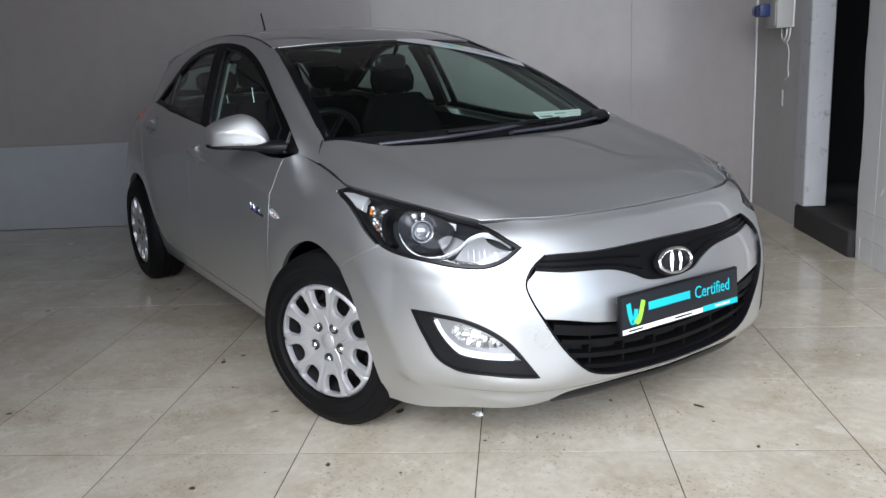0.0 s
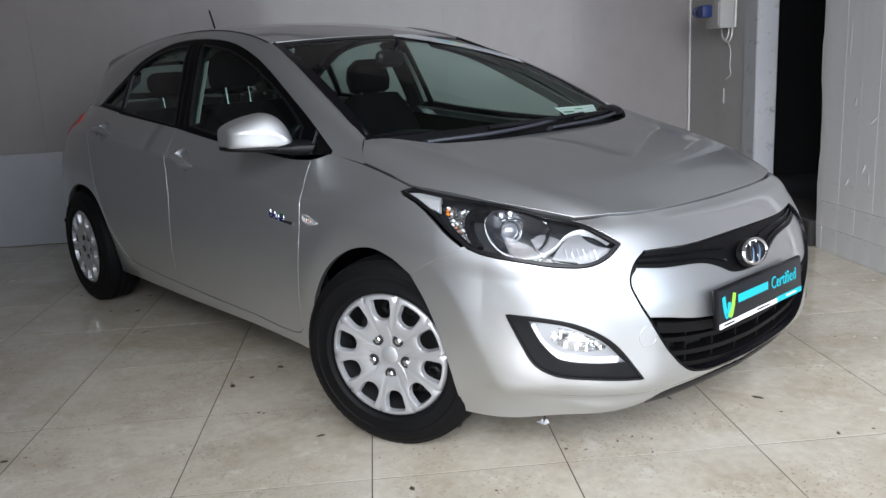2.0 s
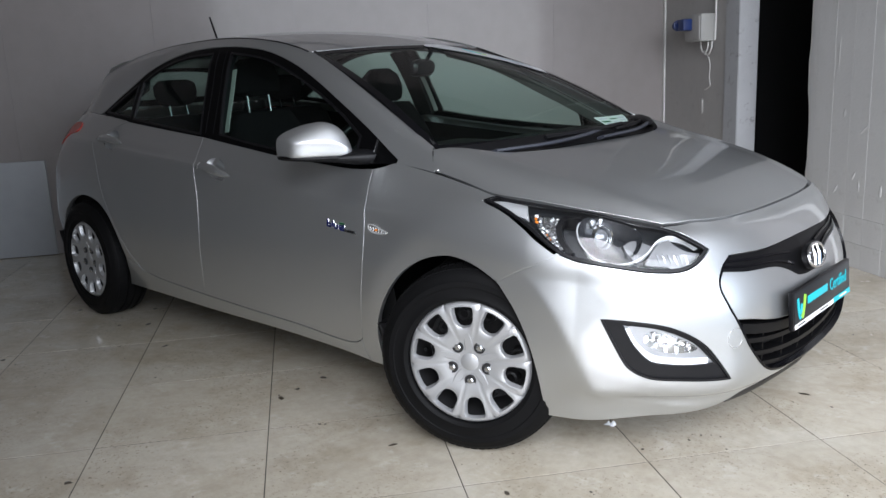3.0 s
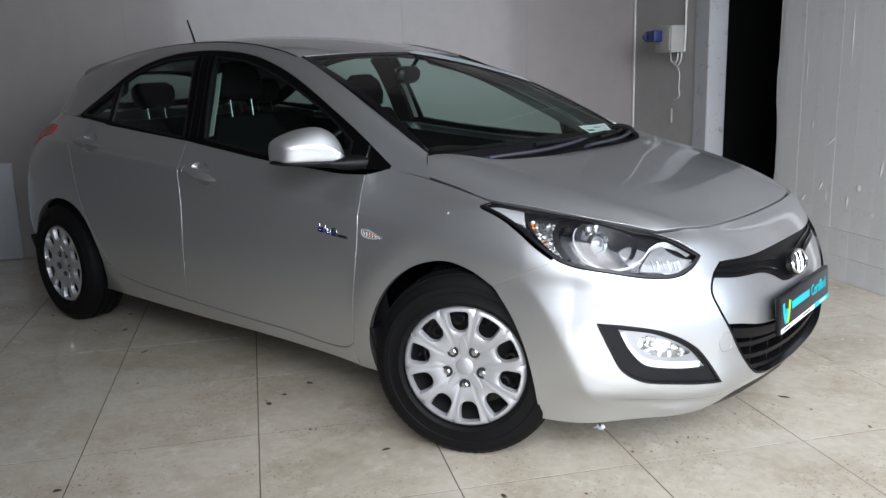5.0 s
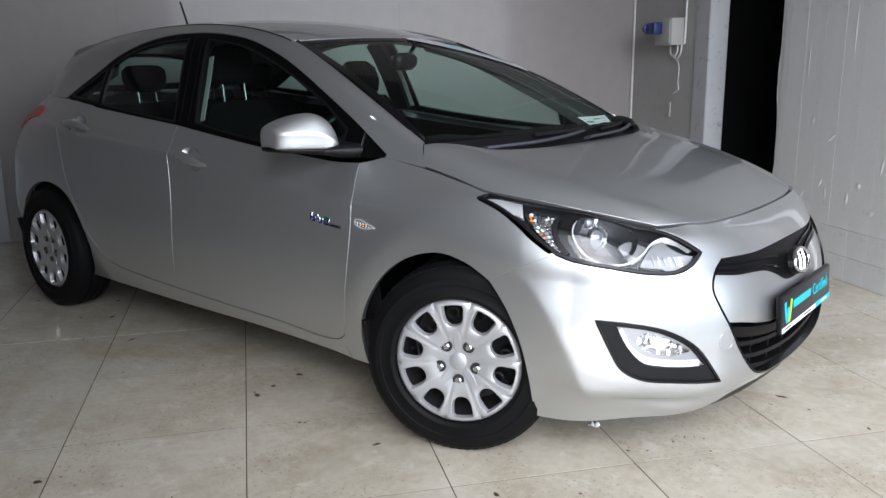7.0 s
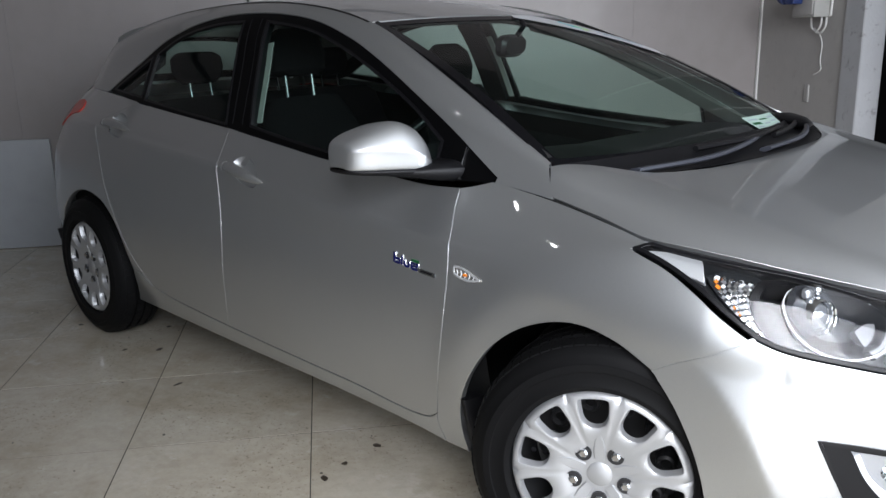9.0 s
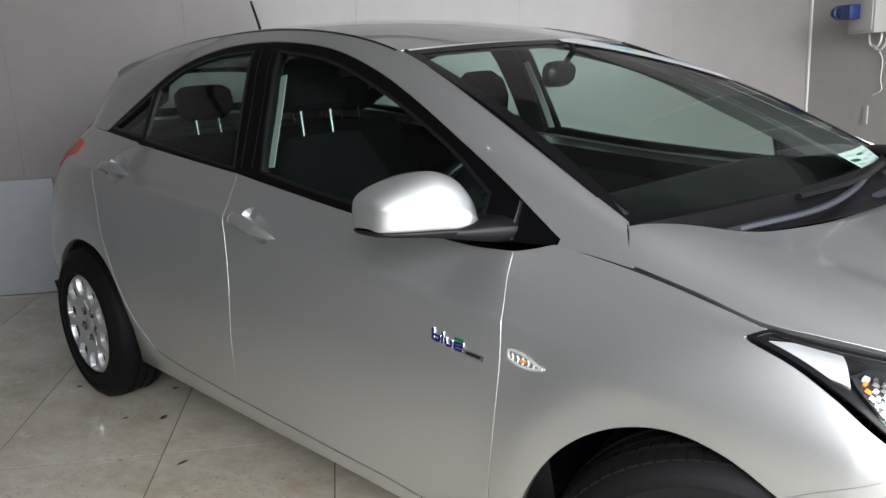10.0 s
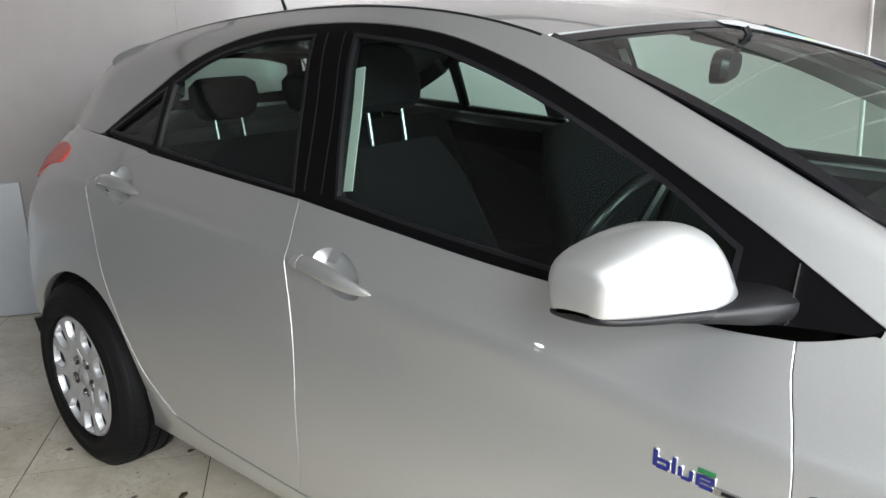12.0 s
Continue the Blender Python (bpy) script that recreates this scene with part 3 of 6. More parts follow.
def panel(name, surf, loop, material, parent=None, label="", cell=0.03, holes=(), lift=0.0, depth=0.018, edge=0.002, side=-1, both=False):
    """A sheet cut from a surface along an outline, with rounded edges that turn inward. side: -1 the near half, 1 its mirror image; both: one sheet over the middle."""
    key = (id(surf), np.asarray(loop).tobytes(), tuple(np.asarray(h).tobytes() for h in holes), cell, lift, depth, edge, both)
    if key not in SHEETS:
        SHEETS[key] = sheet(surf, loop, cell, holes, lift, depth, edge, both)
    verts, normals, faces = SHEETS[key]
    if both or side > 0:
        mv, mn = verts * (1, -1, 1), normals * (1, -1, 1)
        mf = [f[::-1] for f in faces]
        if both:
            off = len(verts)
            verts, normals, faces = np.concatenate([verts, mv]), np.concatenate([normals, mn]), faces + [[a + off for a in f] for f in mf]
        else:
            verts, normals, faces = mv, mn, mf
    # turn each face to its normals
    fixed = []
    for f in faces:
        q = verts[f]
        nf = np.cross(q[1] - q[0], q[2] - q[0]) if len(f) == 3 else sum(np.cross(q[k] - q[0], q[k + 1] - q[0]) for k in range(1, len(f) - 1))
        fixed.append(f if nf @ normals[f].mean(0) >= 0 else f[::-1])
    return mesh_object(name, verts, fixed, material, parent, label, normals)



def sheet(surf, loop, cell, holes, lift, depth, edge, both):
    """The corners, normals and faces of a panel."""
    flip, loop = surf.flip, np.asarray(loop)
    poly = with_holes(loop, holes)
    pa = np.array(poly)
    lo, hi = pa.min(0), pa.max(0)
    nu, nv = (max(1, int(math.ceil((h - l) / cell))) for l, h in zip(lo, hi))
    us, vs = np.linspace(lo[0], hi[0], nu + 1), np.linspace(lo[1], hi[1], nv + 1)
    corners = np.stack(np.meshgrid(us, vs, indexing="ij"), -1)
    isin = inside(pa, corners.reshape(-1, 2)).reshape(nu + 1, nv + 1)
    # cells that the outline runs through
    cut = np.zeros((nu, nv), bool)
    nxt = np.roll(pa, -1, 0)
    for k in np.linspace(0, 1, 5):
        q = pa * (1 - k) + nxt * k
        cu = np.clip(((q[:, 0] - lo[0]) / max(hi[0] - lo[0], 1e-9) * nu).astype(int), 0, nu - 1)
        cv = np.clip(((q[:, 1] - lo[1]) / max(hi[1] - lo[1], 1e-9) * nv).astype(int), 0, nv - 1)
        for a in (-1, 0, 1):
            for b in (-1, 0, 1):
                cut[np.clip(cu + a, 0, nu - 1), np.clip(cv + b, 0, nv - 1)] = True
    index, uvs, faces = {}, [], []

    def key(q):
        k = (round(q[0], 5), round(q[1], 5))
        if k not in index:
            index[k] = len(uvs)
            uvs.append(q)
        return index[k]

    for i in range(nu):
        column = clip_cell(poly, us[i], us[i + 1], lo[1] - 1, hi[1] + 1)
        for j in range(nv):
            if cut[i, j]:
                if len(column) < 3:
                    continue
                face = [key(q) for q in no_spurs(clip_cell(column, us[i], us[i + 1], vs[j], vs[j + 1]))]
                face = [a for n, a in enumerate(face) if a != face[n - 1]]
                faces += whole_loops(face)
            elif isin[i, j] and isin[i + 1, j] and isin[i, j + 1] and isin[i + 1, j + 1]:
                faces.append([key((us[a], vs[b])) for a, b in ((i, j), (i + 1, j), (i + 1, j + 1), (i, j + 1))])
    uvs = np.array(uvs)
    sign = -1.0 if flip else 1.0
    normals = surf.normal(uvs) * sign
    verts = surf.at(uvs) + normals * lift
    verts, normals, faces = list(verts), list(normals), [f if not flip else f[::-1] for f in faces]
    if depth:
        for ring in (loop, *holes):
            ring = np.asarray(ring)
            p, n = surf.at(ring), surf.normal(ring) * sign
            t = np.roll(p, -1, 0) - np.roll(p, 1, 0)
            t /= np.linalg.norm(t, axis=1)[:, None] + 1e-12
            b = np.cross(t, n)
            mid = ring.mean(0)
            a = ring - mid
            turn = np.sum(a[:, 0] * np.roll(a[:, 1], -1) - np.roll(a[:, 0], -1) * a[:, 1])
            b *= np.sign(turn) * sign * (1 if ring is loop or len(ring) == len(loop) and np.allclose(ring, loop) else -1)
            base, m = len(verts), len(ring)
            p = p + n * lift
            for q, w in ((p, n), (p + b * edge * 0.7 - n * edge * 0.3, (n + b) / 1.414), (p + b * edge - n * edge, b), (p + b * edge - n * (edge + depth), b)):
                verts += list(q)
                normals += list(w)
            skip = (abs(p[:, 1]) < 2e-3) & both
            for r in range(3):
                for k in range(m):
                    e = (k + 1) % m
                    if skip[k] and skip[e]:
                        continue
                    faces.append([base + r * m + k, base + r * m + e, base + (r + 1) * m + e, base + (r + 1) * m + k])
    return np.array(verts), np.array(normals), faces


def ribbon(surf, uv, width, lift0, lift1, closed=False):
    """A flat bar that follows a line on a surface, from one depth to another; width across the surface."""
    uv = np.asarray(uv)
    p, n = surf.at(uv), surf.normal(uv) * (-1 if surf.flip else 1)
    t = (np.roll(p, -1, 0) - np.roll(p, 1, 0)) if closed else np.gradient(p, axis=0)
    t /= np.linalg.norm(t, axis=1)[:, None] + 1e-12
    b = np.cross(n, t)
    ring = [p + b * width / 2 + n * lift0, p + b * width / 2 + n * lift1, p - b * width / 2 + n * lift1, p - b * width / 2 + n * lift0]
    m, verts, faces = len(p), [], []
    for r in ring:
        verts += list(r)
    for k in range(m if closed else m - 1):
        e = (k + 1) % m
        for r in range(4):
            s = (r + 1) % 4
            faces.append([r * m + k, r * m + e, s * m + e, s * m + k])
    if not closed:
        faces += [[0, m, 2 * m, 3 * m], [m - 1, 4 * m - 1, 3 * m - 1, 2 * m - 1]]
    return verts, faces


def raw(name, vf, material, parent=None, label="", smooth=True, side=-1, both=False):
    """A mesh from verts and faces; side 1 mirrors it, both joins it with its mirror image."""
    v, f = np.array(vf[0], float), [list(a) for a in vf[1]]
    if side > 0:
        v, f = v * (1, -1, 1), [a[::-1] for a in f]
    if both:
        f = f + [[k + len(v) for k in a[::-1]] for a in f]
        v = np.concatenate([v, v * (1, -1, 1)])
    bm = bmesh.new()
    vs = [bm.verts.new(q) for q in v]
    for a in f:
        if len(set(a)) > 2:
            try:
                bm.faces.new([vs[k] for k in a])
            except ValueError:
                pass
    return part(name, bm, material, parent, label, smooth)


def join(*vfs):
    v, f = [], []
    for a, b in vfs:
        f += [[k + len(v) for k in q] for q in b]
        v += list(a)
    return v, f


# ---- the bay: u along the back wall, v away from the opening, turned against the car ----
def in_room(ob, place=ROOM):
    ob.matrix_world = place
    return ob


def wall(name, label, material, *boxes, bevel=0.004):
    bm = bmesh.new()
    for b in boxes:
        box(bm, *b, bevel=bevel, segments=1)
    return tagged(in_room(part(name, bm, material)), label, "wall", kind="structure")


LEFT, RIGHT, BACK, FRONT, TOP, SIDE, STUB = -6.2, 1.92, 3.45, -3.55, 3.9, 6.6, 0.251
bm = bmesh.new()
bmesh.ops.create_grid(bm, x_segments=2, y_segments=2, size=400, matrix=Matrix.Translation((0, 0, -0.03)))
tagged(in_room(part("ground", bm, ASPHALT)), "pale concrete forecourt outside the bay", "ground", kind="structure")
floor = tagged(in_room(part("floor", box_mesh(LEFT - 0.1, SIDE, FRONT - 0.1, BACK + 0.12, -0.025, -0.0008), GROUT), TILES), "cream polished tile floor with brown grout and dirt", "floor", kind="structure")
WALL_BACK = wall("wall_back", "pale glossy painted board wall, slightly scuffed", PANEL_PAINT, (LEFT - 0.2, RIGHT + 0.2, BACK, BACK + 0.2, -0.02, TOP))
wall("wall_left", "grey painted plain wall", DULL_PAINT, (LEFT - 0.2, LEFT, FRONT, BACK, -0.02, TOP))
wall("wall_socket", "grey painted plaster wall beside the doorway", GREY_PAINT, (RIGHT, RIGHT + 0.05, 2.50, BACK, -0.02, TOP))
wall("wall_front", "grey wall beside the wide open front", DULL_PAINT, (LEFT, -2.05, FRONT - 0.2, FRONT, -0.02, TOP), (-2.05, SIDE, FRONT - 0.2, FRONT, 3.7, TOP))
wall("wall_far", "pale painted plain wall past the block wall", PANEL_PAINT, (SIDE, SIDE + 0.2, FRONT - 0.2, BACK, -0.02, TOP), (RIGHT + 0.3, SIDE, STUB - 0.15, STUB, -0.02, TOP))
tagged(in_room(part("ceiling", box_mesh(LEFT - 0.2, SIDE + 0.2, FRONT - 0.2, BACK + 0.2, TOP, TOP + 0.15), CEILING_PAINT)), "plain dark grey ceiling, out of view", "ceiling", kind="structure")
bm = box_mesh(RIGHT - 0.012, RIGHT + 0.004, BACK - 0.036, BACK - 0.008, 0, TOP, bevel=0.003)
tagged(in_room(part("trim", bm, WHITE_CABLE)), "white corner bead between the walls", "trim", kind="structure")

# The doorway: a rough pillar on a dark step, an unlit store room behind.
wall("pillar", "chalky white painted pillar with rough plaster edges", PILLAR_PAINT, (RIGHT - 0.01, RIGHT + 0.14, 2.315, 2.498, 0.16, TOP), (RIGHT + 0.055, RIGHT + 0.13, 2.5, 2.8, 0.16, TOP), bevel=0.008)
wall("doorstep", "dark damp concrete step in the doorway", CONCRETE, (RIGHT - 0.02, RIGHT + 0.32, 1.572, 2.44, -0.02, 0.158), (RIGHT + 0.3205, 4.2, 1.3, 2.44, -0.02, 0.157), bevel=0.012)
wall("lintel", "white painted wall over the dark doorway", PILLAR_PAINT, (RIGHT + 0.02, RIGHT + 0.3, 1.45, 2.31, 2.25, TOP))
# The near-black wall colour stands in for the shade of the unlit room.
wall("store_room", "store room walls coloured near black for the missing light", DARK_ROOM, (4.2, 4.3, 0.8, 4.2, 0, TOP), (RIGHT + 0.3, 4.3, 0.7, 0.8, 0, TOP), (RIGHT + 0.15, 4.3, 4.1, 4.2, 0, TOP), (RIGHT + 0.31, 4.3, 0.8, 4.2, TOP - 0.02, TOP + 0.1), (RIGHT + 0.31, 4.3, 0.8, 4.2, -0.02, 0.02))


def right_wall():
    """White painted wall with a ragged edge at the doorway."""
    rng = random.Random(4)
    zs = np.linspace(-0.02, TOP, 60)
    edge = [1.57 + 0.008 * math.sin(z * 7) + rng.uniform(-0.006, 0.006) + 0.012 * (z - 1.2) for z in zs]
    bm = bmesh.new()
    rows = [[bm.verts.new((u, v, z)) for u, v in ((RIGHT + 0.014, e), (RIGHT + 0.3, e - 0.01), (RIGHT + 0.3, STUB), (RIGHT + 0.014, STUB))] for z, e in zip(zs, edge)]
    for a, b in zip(rows, rows[1:]):
        for k in range(4):
            bm.faces.new((a[k], a[(k + 1) % 4], b[(k + 1) % 4], b[k]))
    bm.faces.new(rows[-1])
    return tagged(in_room(part("wall_right", bm, WHITE_BLOCK)), "white painted block wall with drips and a ragged edge", "wall", kind="structure")


WALL_RIGHT = right_wall()
WALL_U = RIGHT + 0.012


def socket_box():
    """A grey isolator box with a blue plug socket, and loops of white cable."""
    top = thing("power_socket", "grey wall socket box with blue industrial plug and white cables", "socket", at=ROOM)
    part("enclosure", box_mesh(RIGHT - 0.12, RIGHT - 0.002, 2.635, 2.87, 1.315, 1.507, bevel=0.008), GREY_PLASTIC, top)
    part("front_cover", box_mesh(RIGHT - 0.127, RIGHT - 0.118, 2.65, 2.855, 1.33, 1.49, bevel=0.004), GREY_PAINT, top, "grey front cover")
    v, f = revolve([(0, 0.0), (0.026, 0.0), (0.034, 0.012), (0.034, 0.05), (0.04, 0.052), (0.04, 0.075), (0.03, 0.08), (0.03, 0.105), (0.024, 0.112), (0, 0.112)], 20)
    raw("plug", ([(RIGHT - 0.165 + a[0], 2.825 + a[1], 1.437 + a[2]) for a in v], f), BLUE_PLASTIC, top, "blue plastic plug")
    part("plug_cover", box_mesh(RIGHT - 0.195, RIGHT - 0.124, 2.75, 2.84, 1.395, 1.478, bevel=0.012), BLUE_PLASTIC, top)
    loops = [[(RIGHT - 0.03, 2.69, 1.32), (RIGHT - 0.035, 2.685, 1.27), (RIGHT - 0.035, 2.72, 1.235), (RIGHT - 0.03, 2.78, 1.25), (RIGHT - 0.03, 2.80, 1.32)],
             [(RIGHT - 0.02, 2.655, 1.325), (RIGHT - 0.03, 2.645, 1.26), (RIGHT - 0.03, 2.69, 1.22), (RIGHT - 0.03, 2.74, 1.225)],
             [(RIGHT - 0.02, 2.77, 1.25), (RIGHT - 0.02, 2.71, 1.21), (RIGHT - 0.015, 2.685, 1.16), (RIGHT - 0.015, 2.69, 1.05), (RIGHT - 0.015, 2.675, 1.0), (RIGHT - 0.02, 2.74, 0.965)],
             [(RIGHT - 0.015, 2.625, 1.32), (RIGHT - 0.015, 2.62, 1.45), (RIGHT - 0.015, 2.62, 1.7), (RIGHT - 0.015, 2.618, TOP)]]
    for k, pts in enumerate(loops):
        raw("cable", tube(curve(pts, 30), (0.006, 0.006, 0.0035, 0.0075)[k], 8), WHITE_CABLE, top)
    return top


socket_box()
sw = thing("blank_plate", "small painted-over blank plate on the grey wall", "wall plate", at=ROOM)
part("cover", box_mesh(RIGHT - 0.01, RIGHT, 2.795, 2.84, 0.79, 0.90, bevel=0.004), GREY_PAINT, sw)
board = thing("sheet_board", "white sheet board standing against the back wall", "board", at=ROOM)
part("panel", box_mesh(-5.3, -2.862, BACK - 0.036, BACK - 0.01, 0.004, 0.69, bevel=0.003), WHITE_BOARD, board)


# A dark steel rail along the back wall, over the boards.
rail = thing("wall_rail", "dark steel rail along the back wall", "rail", at=ROOM)
part("bar", box_mesh(LEFT, RIGHT - 0.03, BACK - 0.045, BACK - 0.008, 2.43, 2.475, bevel=0.004), STEEL_BLACK, rail)

# The small bright lamp under the ceiling.
LED = shader("lamp_diffuser", (0.9, 0.9, 0.9), 0.4, Emission_Color=(1.0, 0.98, 0.94, 1), Emission_Strength=40.0)
fitting = thing("ceiling_lamp", "white oblong ceiling lamp, switched on", "lamp", at=ROOM)
part("housing", box_mesh(-4.02, -3.88, 0.55, 0.65, TOP - 0.06, TOP - 0.002, bevel=0.012), GREY_PLASTIC, fitting)
part("diffuser", box_mesh(-3.99, -3.91, 0.575, 0.625, TOP - 0.075, TOP - 0.058, bevel=0.005), LED, fitting, "bright frosted diffuser")


# ---- the car ----
car = thing("car", "silver metallic five-door hatchback parked on the tiles", "car")
NEAR, FAR = -1, 1
LAMP_LINE = [(0.023, -0.785, 0.818), (0.108, -0.788, 0.791), (0.18, -0.787, 0.754), (0.24, -0.786, 0.714), (0.301, -0.78, 0.677)]
LAMP_LOW = [(0.301, -0.78, 0.677), (0.345, -0.768, 0.663), (0.447, -0.716, 0.643), (0.539, -0.648, 0.626), (0.592, -0.594, 0.627), (0.612, -0.548, 0.642), (0.62, -0.493, 0.676)]
LAMP_TOP = [(0.62, -0.493, 0.676), (0.575, -0.525, 0.706), (0.5, -0.558, 0.737), (0.411, -0.615, 0.764), (0.31, -0.672, 0.79), (0.211, -0.712, 0.806), (0.106, -0.743, 0.824), (0.05, -0.757, 0.83), (0.023, -0.785, 0.818)]
SEAM = [(0.301, -0.78, 0.677), (0.24, -0.803, 0.648), (0.17, -0.83, 0.615), (0.113, -0.843, 0.583)]
HOOD_NOSE = [(0.617, 0.0, 0.736), (0.615, -0.2, 0.74), (0.598, -0.37, 0.746), (0.546, -0.505, 0.745), (0.506, -0.553, 0.738)]
GRILLE_TOP = [(0.703, 0.0, 0.643), (0.7, -0.1, 0.641), (0.69, -0.28, 0.641), (0.66, -0.435, 0.651)]
GRILLE_SIDE = [(0.66, -0.435, 0.651), (0.668, -0.488, 0.625), (0.669, -0.516, 0.578), (0.693, -0.508, 0.525), (0.711, -0.486, 0.476), (0.732, -0.427, 0.377), (0.742, -0.345, 0.297), (0.748, -0.27, 0.272), (0.752, -0.15, 0.26), (0.758, 0.0, 0.254)]
ARCH_FRONT = [(0.113, 0.583), (0.17, 0.504), (0.216, 0.402), (0.232, 0.29), (0.225, 0.15)]
ARCH_TOP = [(0.113, 0.583), (0.03, 0.625), (-0.057, 0.643), (-0.137, 0.633), (-0.222, 0.598), (-0.298, 0.54), (-0.372, 0.446), (-0.422, 0.345), (-0.44, 0.25), (-0.445, 0.175)]
DOOR_A = [(-0.499, 0.886), (-0.492, 0.843), (-0.475, 0.79), (-0.463, 0.745), (-0.46, 0.68), (-0.463, 0.6), (-0.476, 0.5), (-0.498, 0.392), (-0.526, 0.278)]
DOOR_B = [(-1.627, 0.967), (-1.603, 0.92), (-1.578, 0.872), (-1.553, 0.75), (-1.535, 0.62), (-1.538, 0.5), (-1.56, 0.36), (-1.59, 0.272)]
DOOR_C = [(-2.36, 1.022), (-2.45, 0.99), (-2.56, 0.93), (-2.52, 0.86), (-2.489, 0.807), (-2.407, 0.674), (-2.306, 0.529), (-2.218, 0.41), (-2.13, 0.315)]
BELT_A = [(-0.395, 0.912), (-0.42, 0.905), (-0.46, 0.894), (-0.499, 0.886)]
BELT_B = [(-0.499, 0.886), (-0.611, 0.883), (-0.772, 0.892), (-1.048, 0.91), (-1.319, 0.936), (-1.627, 0.967)]
BELT_C = [(-1.627, 0.967), (-2.0, 0.994), (-2.36, 1.022)]
BELT_D = [(-2.36, 1.022), (-2.45, 1.045), (-2.7, 1.065), (-2.98, 1.09)]
SILL_TOP_F = [(-0.526, 0.278), (-0.56, 0.256), (-0.927, 0.258), (-1.295, 0.264), (-1.59, 0.272)]
SILL_TOP_R = [(-1.59, 0.272), (-1.8, 0.281), (-1.994, 0.294), (-2.13, 0.315)]
ARCH_REAR = [(-2.36, 0.19), (-2.29, 0.27), (-2.262, 0.36), (-2.285, 0.45), (-2.345, 0.55), (-2.45, 0.622), (-2.58, 0.652), (-2.69, 0.648), (-2.8, 0.61), (-2.9, 0.54), (-2.97, 0.46), (-3.01, 0.37), (-3.03, 0.27)]


def flat(run):
    return [(x, z) for x, _, z in run]


def back(run):
    return list(run)[::-1]


GAP = 0.0026
FOG = [[(0.427, -0.759, 0.5), (0.504, -0.715, 0.494), (0.595, -0.646, 0.471), (0.655, -0.583, 0.421), (0.693, -0.497, 0.303)],
       [(0.693, -0.497, 0.303), (0.615, -0.601, 0.313), (0.524, -0.675, 0.325), (0.487, -0.711, 0.353), (0.461, -0.74, 0.418), (0.427, -0.759, 0.5)]]
FOG_GLASS = [[(0.478, -0.732, 0.484), (0.521, -0.703, 0.479), (0.57, -0.667, 0.468), (0.637, -0.603, 0.425), (0.677, -0.543, 0.354)],
             [(0.677, -0.543, 0.354), (0.605, -0.62, 0.356), (0.545, -0.673, 0.366), (0.51, -0.707, 0.41), (0.478, -0.732, 0.484)]]
ALL = (0, 1, 2)
fog_hole = outline(BODY, FOG, ALL)
LIP = [(0.225, -0.755, 0.15), (0.32, -0.71, 0.15), (0.449, -0.649, 0.16), (0.57, -0.548, 0.176), (0.64, -0.45, 0.194), (0.685, -0.395, 0.22), (0.715, -0.25, 0.231), (0.73, 0.0, 0.23)]
three = lambda run: [tuple(p) for p in BODY.at(BODY.find(run, (0, 2)))]
bumper_loop = outline(BODY, [HOOD_NOSE, [HOOD_NOSE[-1], (0.5, -0.558, 0.737)], back(LAMP_TOP[:3]), back(LAMP_LOW), SEAM, three(ARCH_FRONT), LIP, [(0.73, 0, 0.23), (0.758, 0, 0.254)], back(GRILLE_SIDE), back(GRILLE_TOP), [(0.703, 0, 0.643), (0.617, 0, 0.737)]], ALL, GAP)
bumper_loop[np.abs(BODY.at(bumper_loop)[:, 1]) < 0.004, 0] = 0
bumper = panel("front_bumper", BODY, bumper_loop, PAINT, car, holes=[fog_hole], both=True, cell=0.011, depth=0.02, edge=0.001)

HANDLE_LINES = ((-1.557, 0.857, -1.288, 0.824), (-2.535, 0.944, -2.268, 0.924))


def recess_ring(x0, z0, x1, z1):
    """The rounded outline of the dish behind a door handle."""
    mx, mz = (x0 + x1) / 2 + 0.005, (z0 + z1) / 2 + 0.004
    return BODY.find([(mx + 0.012 + 0.082 * math.cos(t) - 0.02 * math.sin(t), mz + 0.043 * math.sin(t) - 0.014 * math.cos(t)) for t in np.linspace(0, 2 * math.pi, 40, endpoint=False)], (0, 2))


